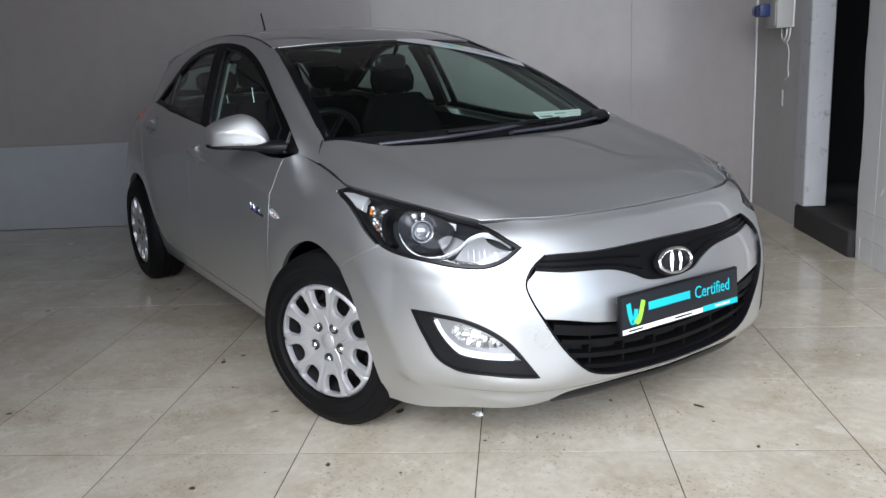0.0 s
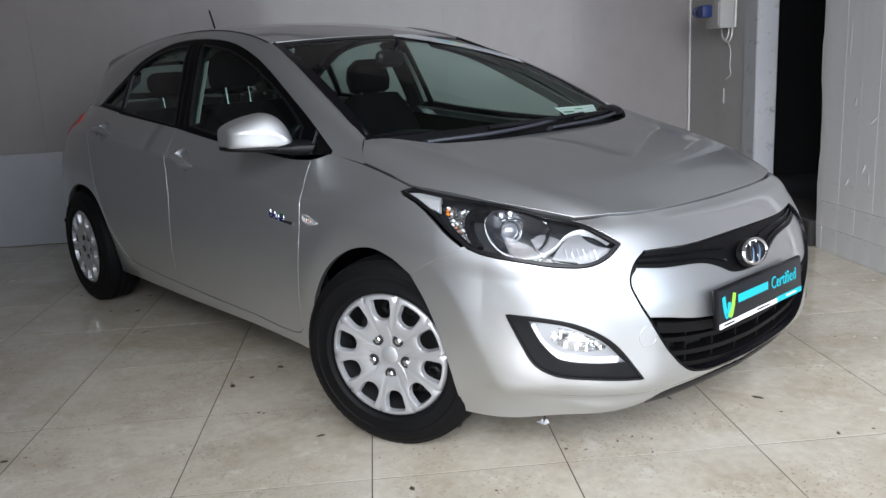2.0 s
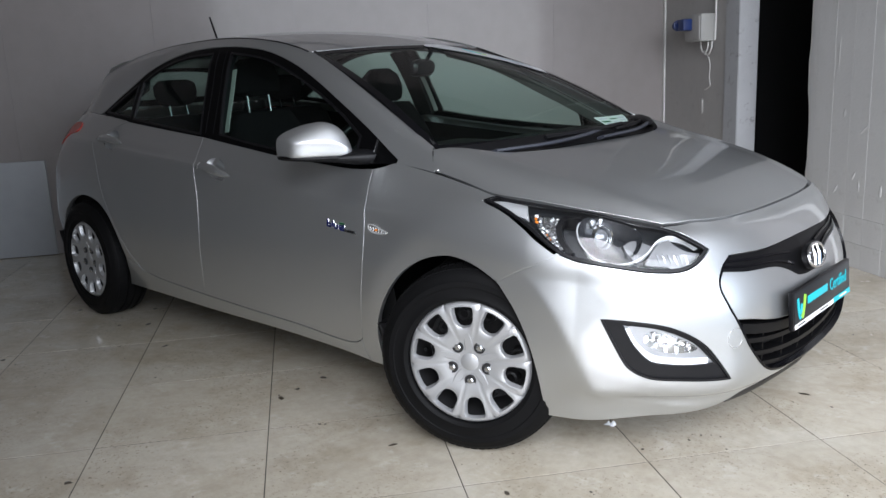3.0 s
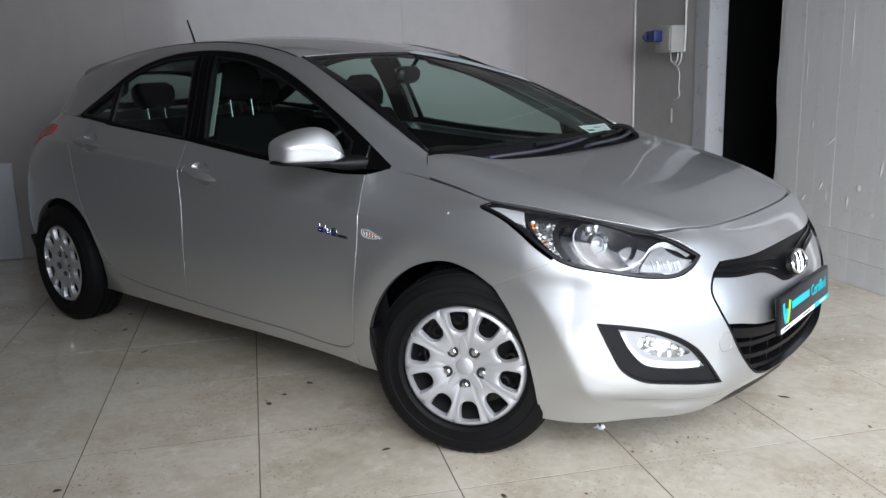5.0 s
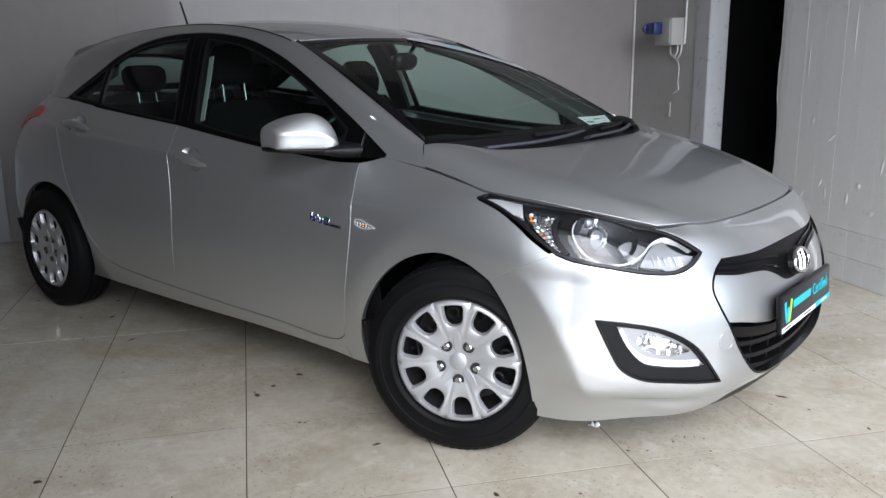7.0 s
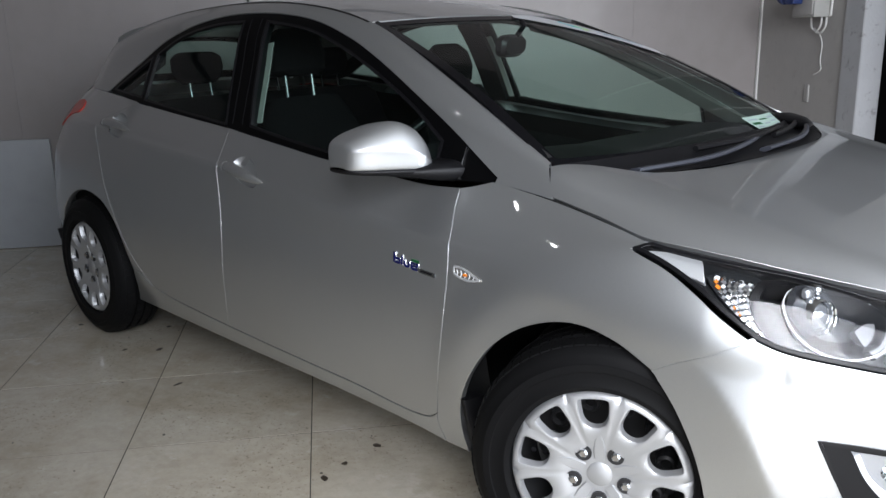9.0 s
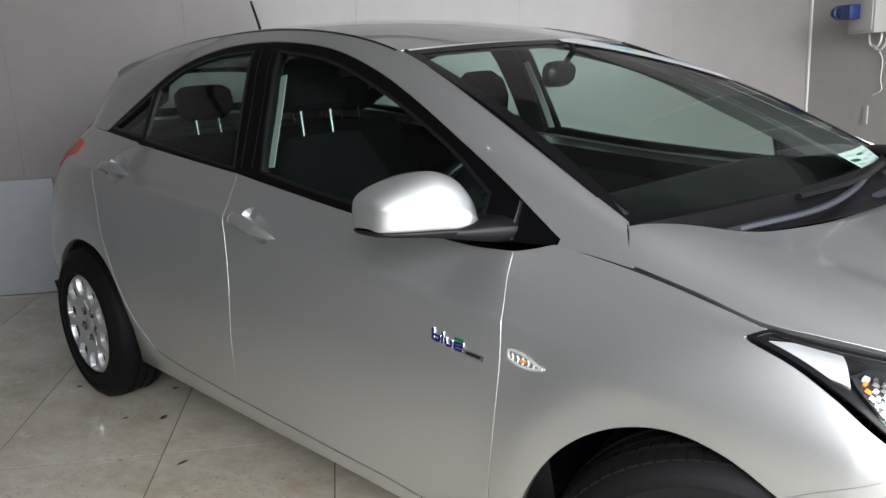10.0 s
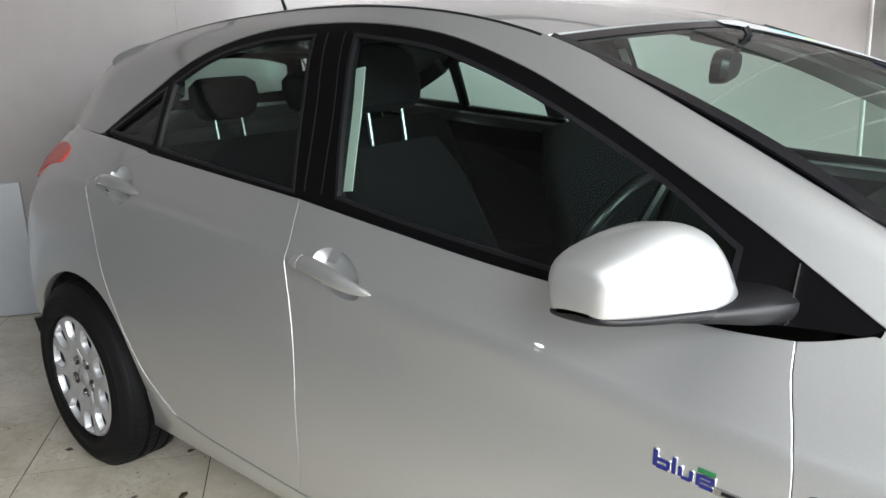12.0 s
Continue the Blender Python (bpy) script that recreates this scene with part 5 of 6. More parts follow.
panel("front_lip", BODY, BODY.find(curve([(0.7, y, z) for y, z in ((-0.45, 0.186), (-0.395, 0.216), (-0.25, 0.227), (0, 0.226))], 20).tolist() + [(0.7, 0, 0.178), (0.7, -0.2, 0.178), (0.66, -0.42, 0.176)], ALL), BLACK_TRIM, car, "black plastic chin lip", both=True, lift=-0.002, cell=0.02)

# Emblem: plain chrome oval ring with two slanting bars.
emblem = new("emblem")
emblem.parent = car
emblem.matrix_local = Matrix.Translation((0.757, 0, 0.578)) @ Euler((0, radians(-18), 0)).to_matrix().to_4x4()
ring = [np.array((0.006, 0.07 * math.cos(a), 0.037 * math.sin(a))) for a in np.linspace(0, 2 * math.pi, 49)]
raw("ring", tube(ring, 0.0055, 10, caps=False), CHROME, emblem, "chrome oval ring")
for y in (-1, 1):
    raw("bar", tube([(0.004, 0.018 * y - 0.01, -0.035), (0.009, 0.02 * y, 0), (0.004, 0.018 * y + 0.01, 0.035)], [0.0045, 0.0065, 0.0045], 8), CHROME, emblem)
v, f = loft([oval((-0.012, 0, 0), (0, 1, 0), (0, 0, 1), 0.078, 0.044, 40), oval((0.001, 0, 0), (0, 1, 0), (0, 0, 1), 0.074, 0.041, 40)])
raw("backing", (v, f), BLACK_SATIN, emblem)


def sign_text(name, body, size, material, parent, at, label=""):
    c = bpy.data.curves.new(name, "FONT")
    c.body, c.size, c.extrude, c.resolution_u = body, size, 0.0006, 3
    tmp = new(name, c)
    deps = bpy.context.evaluated_depsgraph_get()
    me = bpy.data.meshes.new_from_object(tmp.evaluated_get(deps))
    bpy.data.objects.remove(tmp)
    me.materials.clear()
    me.materials.append(material)
    ob = new(name, me)
    ob.parent, ob.matrix_local = parent, at
    return tagged(ob, label)


def strip(points, width, thick=0.0012):
    """A flat stroke in the y-z plane."""
    p = np.asarray(points, float)
    t = np.gradient(p, axis=0)
    t /= np.linalg.norm(t, axis=1)[:, None] + 1e-12
    n = np.stack([-t[:, 1], t[:, 0]], 1) * width / 2
    verts, m = [], len(p)
    for x in (0, thick):
        for s in (1, -1):
            verts += [(x, *(q + s * w)) for q, w in zip(p, n)]
    faces = []
    for k in range(m - 1):
        faces += [(2 * m + k, 2 * m + k + 1, 3 * m + k + 1, 3 * m + k), (k, k + 1, m + k + 1, m + k), (k, k + 1, 2 * m + k + 1, 2 * m + k), (m + k, m + k + 1, 3 * m + k + 1, 3 * m + k)]
    return verts, faces


plate = new("number_plate")
plate.parent = car
plate.matrix_local = Matrix.Translation((0.787, 0, 0.457)) @ Euler((0, radians(-4), 0)).to_matrix().to_4x4()
tagged(plate, "black dealer plate with cyan and green print")
part("plate_frame", box_mesh(-0.012, 0.004, -0.266, 0.266, -0.062, 0.06, bevel=0.006), BLACK_SATIN, plate)
part("plate_face", box_mesh(0.003, 0.0055, -0.258, 0.258, -0.05, 0.054, bevel=0.001), PLATE_BLACK, plate)
part("white_band", box_mesh(0.0045, 0.0062, -0.258, 0.105, -0.058, -0.043), WHITE_PRINT, plate)
part("cyan_band", box_mesh(0.0045, 0.0063, 0.09, 0.258, -0.058, -0.04), CYAN, plate)
raw("mark", ([(a[0] + 0.0058, a[1], a[2]) for a in strip(curve([(-0.232, 0.034), (-0.224, -0.01), (-0.216, -0.028), (-0.206, -0.012), (-0.2, 0.012)], 16), 0.017)[0]], strip(np.zeros((16, 2)), 0.1)[1]), CYAN, plate)
raw("mark", ([(a[0] + 0.0062, a[1], a[2]) for a in strip(curve([(-0.205, -0.018), (-0.196, -0.028), (-0.186, -0.012), (-0.17, 0.034)], 16), 0.017)[0]], strip(np.zeros((16, 2)), 0.1)[1]), GREEN, plate)
TEXT = Matrix(((0, 0, 1, 0), (1, 0, 0, 0), (0, 1, 0, 0), (0, 0, 0, 1)))
part("name_bar", box_mesh(0.005, 0.0062, -0.148, 0.035, -0.002, 0.023, bevel=0.0004), CYAN, plate, "plain cyan bar")
sign_text("lettering", "Certified", 0.056, CYAN, plate, Matrix.Translation((0.0062, 0.055, -0.008)) @ TEXT @ Matrix.Diagonal((0.83, 1, 1, 1)))
for y0, y1, z0 in ((-0.235, -0.175, -0.053), (-0.04, 0.04, -0.053)):
    part("fine_print", box_mesh(0.006, 0.0066, y0, y1, z0, z0 + 0.005), PLATE_BLACK, plate)
part("fine_print", box_mesh(0.006, 0.0067, 0.15, 0.22, -0.052, -0.046), WHITE_PRINT, plate)


# Head lamps.
def lamp_loop(lift=0.0):
    return outline(BODY, [LAMP_LINE, LAMP_LOW, LAMP_TOP], ALL, lift)


TRIM_PIECE = [[(0.05, -0.777, 0.816), (0.112, -0.75, 0.817), (0.16, -0.739, 0.809)], [(0.16, -0.739, 0.809), (0.172, -0.757, 0.795), (0.186, -0.774, 0.768)], [(0.186, -0.774, 0.768), (0.12, -0.783, 0.787), (0.05, -0.777, 0.816)]]
SIGNAL = [[(0.178, -0.753, 0.797), (0.198, -0.721, 0.806), (0.253, -0.697, 0.801), (0.307, -0.699, 0.782)], [(0.307, -0.699, 0.782), (0.276, -0.731, 0.777), (0.272, -0.752, 0.754), (0.29, -0.766, 0.716), (0.327, -0.767, 0.68)], [(0.327, -0.767, 0.68), (0.264, -0.777, 0.715), (0.224, -0.777, 0.745), (0.19, -0.768, 0.778), (0.178, -0.753, 0.797)]]
S_RING = [(0.45, -0.603, 0.743), (0.377, -0.66, 0.767), (0.333, -0.694, 0.772), (0.327, -0.727, 0.748), (0.353, -0.742, 0.705), (0.395, -0.739, 0.672), (0.445, -0.712, 0.655), (0.483, -0.674, 0.66), (0.503, -0.633, 0.679), (0.511, -0.595, 0.705), (0.532, -0.559, 0.72), (0.566, -0.538, 0.712), (0.605, -0.514, 0.685)]
FRONT_REFLECTOR = [[(0.456, -0.678, 0.709), (0.471, -0.647, 0.724), (0.52, -0.616, 0.704)], [(0.52, -0.616, 0.704), (0.513, -0.644, 0.682), (0.498, -0.675, 0.663)], [(0.498, -0.675, 0.663), (0.474, -0.679, 0.686), (0.456, -0.678, 0.709)]]
TIP_REFLECTOR = [[(0.517, -0.662, 0.657), (0.521, -0.631, 0.688), (0.528, -0.593, 0.713), (0.541, -0.57, 0.72)], [(0.541, -0.57, 0.72), (0.558, -0.572, 0.706), (0.594, -0.549, 0.682), (0.617, -0.515, 0.673)], [(0.617, -0.515, 0.673), (0.612, -0.551, 0.65), (0.585, -0.606, 0.636)], [(0.585, -0.606, 0.636), (0.566, -0.619, 0.65), (0.54, -0.64, 0.652), (0.517, -0.662, 0.657)]]
for side in (NEAR, FAR):
    lamp = new("head_lamp")
    lamp.parent = car
    tagged(lamp, "clear head lamp with chrome projector and black bezel")
    loop = lamp_loop(0.003)
    panel("lens", BODY, loop, LAMP_GLASS, lamp, "clear lens", side=side, depth=0, cell=0.02).visible_shadow = False
    inner = draw_in(BODY, loop, 0.0065)
    panel("bezel", BODY, loop, BLACK_SATIN, lamp, "black rim", holes=[inner], side=side, lift=0.0008, depth=0.01, cell=0.015)
    panel("housing", BODY, loop, LAMP_BLACK, lamp, side=side, lift=-0.05, depth=0)
    raw("housing_wall", ribbon(BODY, loop, 0.003, -0.05, -0.002, closed=True), LAMP_BLACK, lamp, side=side)
    panel("silver_corner", BODY, outline(BODY, TRIM_PIECE, ALL, 0.001), LAMP_CORNER, lamp, "pale silver corner insert", side=side, lift=-0.006, cell=0.02)
    sig = outline(BODY, SIGNAL, ALL, 0.002)
    signal = panel("signal_reflector", BODY, sig, LAMP_BLACK, lamp, "ribbed silver turn signal reflector", side=side, lift=-0.028, cell=0.012, depth=0.02)
    rng = random.Random(5)
    outer = curve([(0.19, -0.75, 0.8), (0.2, -0.77, 0.775), (0.228, -0.776, 0.745), (0.266, -0.776, 0.715), (0.316, -0.767, 0.684)], 14)
    inner_edge = curve([(0.3, -0.702, 0.785), (0.276, -0.731, 0.778), (0.27, -0.752, 0.755), (0.287, -0.766, 0.719), (0.324, -0.767, 0.683)], 14)
    for r in range(13):
        for c in range(7):
            p = mix(outer[r], inner_edge[r], (c + 0.45) / 7.4)
            q = p + np.array((0.006, 0.001, -0.0045)) * rng.uniform(0.7, 1.3)
            raw("signal_facet", ribbon(BODY, line_on([p, mix(p, q, 0.5), q], 4), 0.0075 - 0.0003 * r, -0.03, -0.019 - 0.006 * rng.random()), ORANGE if (r, c) in ((2, 0), (3, 0), (7, 1), (8, 1)) else (REFLECTOR, LAMP_SILVER, LAMP_WHITE)[rng.choice((0, 0, 1, 2))], signal, side=side)
    split = line_on([(0.32, -0.693, 0.78), (0.288, -0.725, 0.777), (0.28, -0.748, 0.754), (0.297, -0.763, 0.716), (0.332, -0.765, 0.68)], 30)
    raw("divider", ribbon(BODY, split, 0.017, -0.045, -0.008), BLACK_SATIN, lamp, "black curved divider", side=side)
    ring_uv = line_on(S_RING, 90)
    raw("light_guide", ribbon(BODY, ring_uv, 0.0032, -0.035, -0.013), LAMP_WHITE, lamp, "white curved light guide", side=side)
    raw("bowl", bowl(BODY, on_body(curve([(0.36, -0.675, 0.765), (0.335, -0.7, 0.765), (0.331, -0.727, 0.745), (0.357, -0.738, 0.706), (0.398, -0.734, 0.677), (0.445, -0.705, 0.664), (0.478, -0.66, 0.672), (0.47, -0.62, 0.71), (0.43, -0.63, 0.742)], 40, closed=True)), 0.075), shader("lamp_bowl", (0.035, 0.037, 0.042), 0.25, 0.4) if side == NEAR else bpy.data.materials["lamp_bowl"], lamp, side=side)
    panel("front_reflector", BODY, outline(BODY, FRONT_REFLECTOR, ALL, 0.0), LAMP_STEP, lamp, "bright main beam reflector", side=side, lift=-0.022, cell=0.015)
    panel("tip_reflector", BODY, outline(BODY, TIP_REFLECTOR, ALL, 0.0), LAMP_STEP, lamp, "bright reflector in the pointed end", side=side, lift=-0.02, cell=0.012)
    for k in range(6):
        p = mix((0.54, -0.628, 0.668), (0.598, -0.566, 0.662), k / 5)
        raw("reflector_step", ribbon(BODY, line_on([p + np.array((-0.004, 0.0, 0.016)), p, p + np.array((0.003, 0, -0.012))], 6), 0.0035, -0.022, -0.0165), REFLECTOR if k % 2 else LAMP_SILVER, lamp, side=side)
    # projector barrel, pointing ahead
    c, d = np.array((0.405, -0.692, 0.722)), np.array((0.93, -0.33, 0.12))
    d /= np.linalg.norm(d)
    a = np.cross(d, (0, 0, 1))
    a /= np.linalg.norm(a)
    b = np.cross(a, d)
    secs = [oval(c + d * h, a, b, r, r, 28) for h, r in ((-0.06, 0.04), (-0.03, 0.039), (-0.018, 0.037), (-0.013, 0.034), (-0.016, 0.031), (-0.03, 0.029))]
    raw("projector_ring", loft(secs, caps=False), CHROME, lamp, "chrome projector ring", side=side)
    secs = [oval(c + d * (-0.034 + 0.022 * math.sin(k)), a, b, 0.028 * math.cos(k) + 1e-4, 0.028 * math.cos(k) + 1e-4, 28) for k in np.linspace(0, math.pi / 2, 8)]
    for k in range(7):
        q = math.radians(70 + 35 * k)
        e = c - d * 0.034 + (a * math.cos(q) + b * math.sin(q)) * 0.05
        raw("reflector_cup", loft([oval(e + d * h, a, b, r, r, 10, 3) for h, r in ((-0.008, 0.011), (0.0, 0.009), (0.003, 0.005))]), REFLECTOR if k % 2 else LAMP_SILVER, lamp, side=side)
    raw("projector_lens", loft(secs), shader("projector_glass", (0.2, 0.21, 0.23), 0.05, 0.5, Coat_Weight=1.0) if side == NEAR else bpy.data.materials["projector_glass"], lamp, side=side)
    # Fog lamps.
    fog = new("fog_lamp")
    fog.parent = car
    tagged(fog, "fog lamp with daytime light in a black surround")
    fo, fi = outline(BODY, FOG, ALL, 0.001), outline(BODY, FOG_GLASS, ALL, 0.0)
    panel("surround", BODY, fo, BLACK_TRIM, fog, "matt black surround", holes=[fi], side=side, lift=-0.004, depth=0.03, cell=0.015)
    raw("surround_rim", ribbon(BODY, fo, 0.007, -0.01, 0.003, closed=True), BLACK_SATIN, fog, side=side)
    panel("lens", BODY, fi, LAMP_GLASS, fog, "clear lens", side=side, lift=-0.008, depth=0).visible_shadow = False
    dish = on_body(curve([(0.54, -0.685, 0.458), (0.6, -0.638, 0.442), (0.645, -0.588, 0.402), (0.6, -0.628, 0.39), (0.545, -0.678, 0.408), (0.528, -0.695, 0.435)], 30, closed=True))
    panel("reflector", BODY, fi, LAMP_SILVER, fog, holes=[dish], side=side, lift=-0.014, depth=0)
    bar = BODY.find(curve([(0.488, -0.727, 0.47), (0.507, -0.709, 0.42), (0.54, -0.68, 0.382), (0.597, -0.63, 0.368), (0.662, -0.562, 0.364)], 24), ALL)
    raw("daytime_light", ribbon(BODY, bar, 0.019, -0.016, -0.009), LAMP_WHITE, fog, "bright white daytime light bar", side=side)
    raw("lamp_bowl", bowl(BODY, dish, 0.035, lift=-0.014), REFLECTOR, fog, side=side)
    for r in range(5):
        p = mix((0.55, -0.68, 0.425), (0.625, -0.61, 0.405), r / 4)
        raw("facet", ribbon(BODY, line_on([p, p + np.array((0.004, 0.0, 0.014)), p + np.array((0.006, 0, 0.026 - 0.004 * r))], 5), 0.007, -0.035, -0.02), CHROME, fog, side=side)
    # Tail lamps.
    tl = outline(BODY, [[(-2.875, -0.692, 1.004), (-2.96, -0.665, 1.012), (-3.066, -0.636, 1.006)], [(-3.066, -0.636, 1.006), (-3.11, -0.645, 0.98), (-3.14, -0.69, 0.93), (-3.148, -0.707, 0.888)], [(-3.148, -0.707, 0.888), (-3.1, -0.718, 0.905), (-3.01, -0.725, 0.937), (-2.946, -0.727, 0.953), (-2.86, -0.736, 0.961)], [(-2.86, -0.736, 0.961), (-2.839, -0.725, 0.977), (-2.875, -0.692, 1.004)]], ALL)
    panel("tail_lamp", BODY, tl, RED_LENS, car, "red tail lamp lens", side=side, lift=0.004, depth=0.01, cell=0.02)
    # Side repeater, wheel-arch flaps.
    ind = on_body(curve([(-0.437, -0.849, 0.709), (-0.405, -0.849, 0.711), (-0.368, -0.851, 0.7), (-0.341, -0.851, 0.689), (-0.37, -0.853, 0.681), (-0.415, -0.852, 0.683), (-0.436, -0.85, 0.692)], 36, closed=True))
    rep = panel("side_repeater", BODY, ind, REPEATER, car, "clear side indicator with amber bulb", side=side, lift=0.003, depth=0.006, cell=0.01)
    raw("rim", ribbon(BODY, draw_in(BODY, ind, 0.0025), 0.005, 0.001, 0.0048, closed=True), LAMP_CORNER, rep, "pale clear rim", side=side)
    for k in range(5):
        raw("rib", ribbon(BODY, BODY.find([(-0.425 + 0.014 * k, 0.703 - 0.001 * k), (-0.421 + 0.014 * k, 0.696 - 0.001 * k), (-0.424 + 0.014 * k, 0.689 - 0.0006 * k)], (0, 2)), 0.003, 0.0025, 0.0042), LAMP_WHITE, rep, side=side)
    raw("bulb", bowl(BODY, on_body(curve([(-0.4, -0.85, 0.7), (-0.385, -0.85, 0.696), (-0.39, -0.85, 0.688), (-0.408, -0.85, 0.69)], 14, closed=True)), -0.005), ORANGE, rep, side=side)
    for x0, zt, tilt in ((-0.412, 0.36, 0.006), (-3.03, 0.42, 0.033)):
        secs = []
        for z in np.linspace(zt, 0.165, 7):
            k = (zt - z) / (zt - 0.165)
            xc, w = x0 + (0.03 if x0 > -1 else -0.015) * k - (0.03 * k * k if x0 > -1 else 0.02 * k), 0.055 + 0.03 * k
            y0 = BODY.at(BODY.find([(x0, max(z, 0.2))], (0, 2)))[0][1]
            secs.append(oval((xc, y0 + 0.078 - tilt - 0.008 * k, z), (1, 0, 0), (0, 1, 0), 0.022 if x0 > -1 else 0.014, 0.075, 14, 3))
        raw("mud_flap", loft(secs), BLACK_TRIM, car, "black plastic mud flap", side=side)


# Door mirrors.
def mirror(side):
    ob = new("door_mirror")
    ob.parent = car
    rows = [(-0.772, -0.592, 0.01, 0.966, 0.932), (-0.785, -0.6, 0.028, 0.999, 0.931), (-0.812, -0.618, 0.048, 1.036, 0.931), (-0.846, -0.641, 0.059, 1.053, 0.932), (-0.88, -0.665, 0.063, 1.05, 0.933), (-0.912, -0.686, 0.063, 1.039, 0.934), (-0.938, -0.703, 0.06, 1.027, 0.935), (-0.956, -0.714, 0.054, 1.016, 0.936), (-0.966, -0.719, 0.046, 1.008, 0.937), (-0.971, -0.722, 0.034, 0.998, 0.94)]
    rows, n, cover, trim = curve(rows, 30), 56, [], []
    for k, (y, x, hx, top, low) in enumerate(rows):
        fold = 0.2 + 0.5 * k / 29
        shape = [(-1, 0.2), (-1, 0.75), (-0.85, 0.93), (-0.4, 1.0), (0.2, 0.985), (0.6, min(0.97, 0.6 + 0.5 * fold)), (0.93, fold + 0.09), (1.0, fold), (0.97, fold - 0.09), (0.9, 0.06), (0.8, 0.005), (0.0, 0.0), (-0.9, 0.01)]
        cover.append([(x + a * hx, y, low + (top - low) * b) for a, b in curve(shape, n, closed=True)])
        trim.append(oval((x - 0.03 * hx, y, low - 0.0015), (1, 0, 0), (0, 0, 1), hx * 0.97, 0.005 + 0.008 * math.sin(math.pi * (0.1 + 0.85 * k / 29)), 24, 2.6))
    raw("cover", loft(cover), PAINT, ob, "silver painted mirror cover", side=side)
    raw("lower_trim", loft(trim), BLACK_TRIM, ob, "black lower mirror trim", side=side)
    secs = [oval(c, (1, 0, 0), (0, 0, 1), a, b, 16, 2.8) for c, a, b in (((-0.568, -0.70, 0.921), 0.072, 0.03), ((-0.573, -0.735, 0.922), 0.068, 0.029), ((-0.585, -0.775, 0.925), 0.058, 0.025), ((-0.61, -0.82, 0.926), 0.047, 0.016), ((-0.65, -0.87, 0.926), 0.034, 0.01))]
    raw("foot", loft(secs), BLACK_TRIM, ob, "black mirror foot", side=side)
    raw("sail_seam", ribbon(CABIN, CABIN.find([(-0.515, z) for z in np.linspace(0.893, 0.985, 8)], (0, 2)), 0.0025, -0.003, 0.0), SATIN_CHROME, ob, side=side)
    return ob


mirror(NEAR)


# Door handles over dished recesses.
def dish(surf, loop, depth, rings=10):
    """A round hollow under an outline on a surface."""
    loop = np.asarray(loop)
    rim, inward, m, verts, faces = surf.at(loop), surf.normal(loop).mean(0), len(loop), [], []
    heart = rim.mean(0)
    for r in range(rings):
        k = 1 - r / rings
        verts += list(heart + (rim - heart) * k + inward * depth * (1 - k ** 3.5))
    for r in range(rings - 1):
        faces += [(r * m + k, r * m + (k + 1) % m, (r + 1) * m + (k + 1) % m, (r + 1) * m + k) for k in range(m)]
    return verts, faces + [tuple(range((rings - 1) * m, rings * m))]


def handle(x0, z0, x1, z1, side):
    ob, ring = new("door_handle"), recess_ring(x0, z0, x1, z1)
    ob.parent = car
    course = np.array((x1 - x0, 0, z1 - z0)) / math.hypot(x1 - x0, z1 - z0)

    def sections(k0, k1, n, size, rise):
        secs = []
        for q in np.linspace(0, 1, n):
            k = k0 + (k1 - k0) * q
            x, z = x0 + (x1 - x0) * k, z0 + (z1 - z0) * k + 0.003 * math.sin(math.pi * k)
            uv = BODY.find([(x, z)], (0, 2))
            nrm = -BODY.normal(uv)[0]
            up, w = np.cross(course, nrm), float(np.interp(q, *size))
            secs.append(oval(BODY.at(uv)[0] + nrm * float(np.interp(q, *rise)), up, nrm, 0.0185 * w, 0.0105 * w ** 0.7, 20, 1.75))
        return secs

    raw("grip", loft(sections(0.17, 1.0, 26, ([0, 0.04, 0.25, 0.55, 0.8, 0.93, 1], [0.82, 0.95, 1, 0.97, 0.74, 0.42, 0.05]), ([0, 0.1, 0.35, 0.65, 0.9, 1], [0.008, 0.014, 0.02, 0.018, 0.006, -0.001]))), PAINT, ob, side=side)
    raw("lock_cap", loft(sections(0.0, 0.16, 12, ([0, 0.15, 0.5, 0.85, 1], [0.1, 0.5, 0.85, 1.0, 0.9]), ([0, 0.4, 1], [-0.002, 0.004, 0.008]))), PAINT, ob, "small rounded lock cap", side=side)
    raw("recess", dish(BODY, ring, 0.034), PAINT, ob, "dished recess", side=side)
    return ob


for side in (NEAR, FAR):
    for line in HANDLE_LINES:
        handle(*line, side)

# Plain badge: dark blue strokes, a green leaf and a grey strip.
badge = new("badge")
badge.parent = car
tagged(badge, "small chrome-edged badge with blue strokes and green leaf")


def badge_bar(name, x0, x1, z0, z1, material, lift=0.003):
    uv = BODY.find([(x0, z0), (x1, z0 + (x1 - x0) * -0.06), (x1, z1 + (x1 - x0) * -0.06), (x0, z1)], (0, 2))
    return panel(name, BODY, uv, material, badge, lift=lift, depth=0.004, cell=0.01, edge=0.0006)


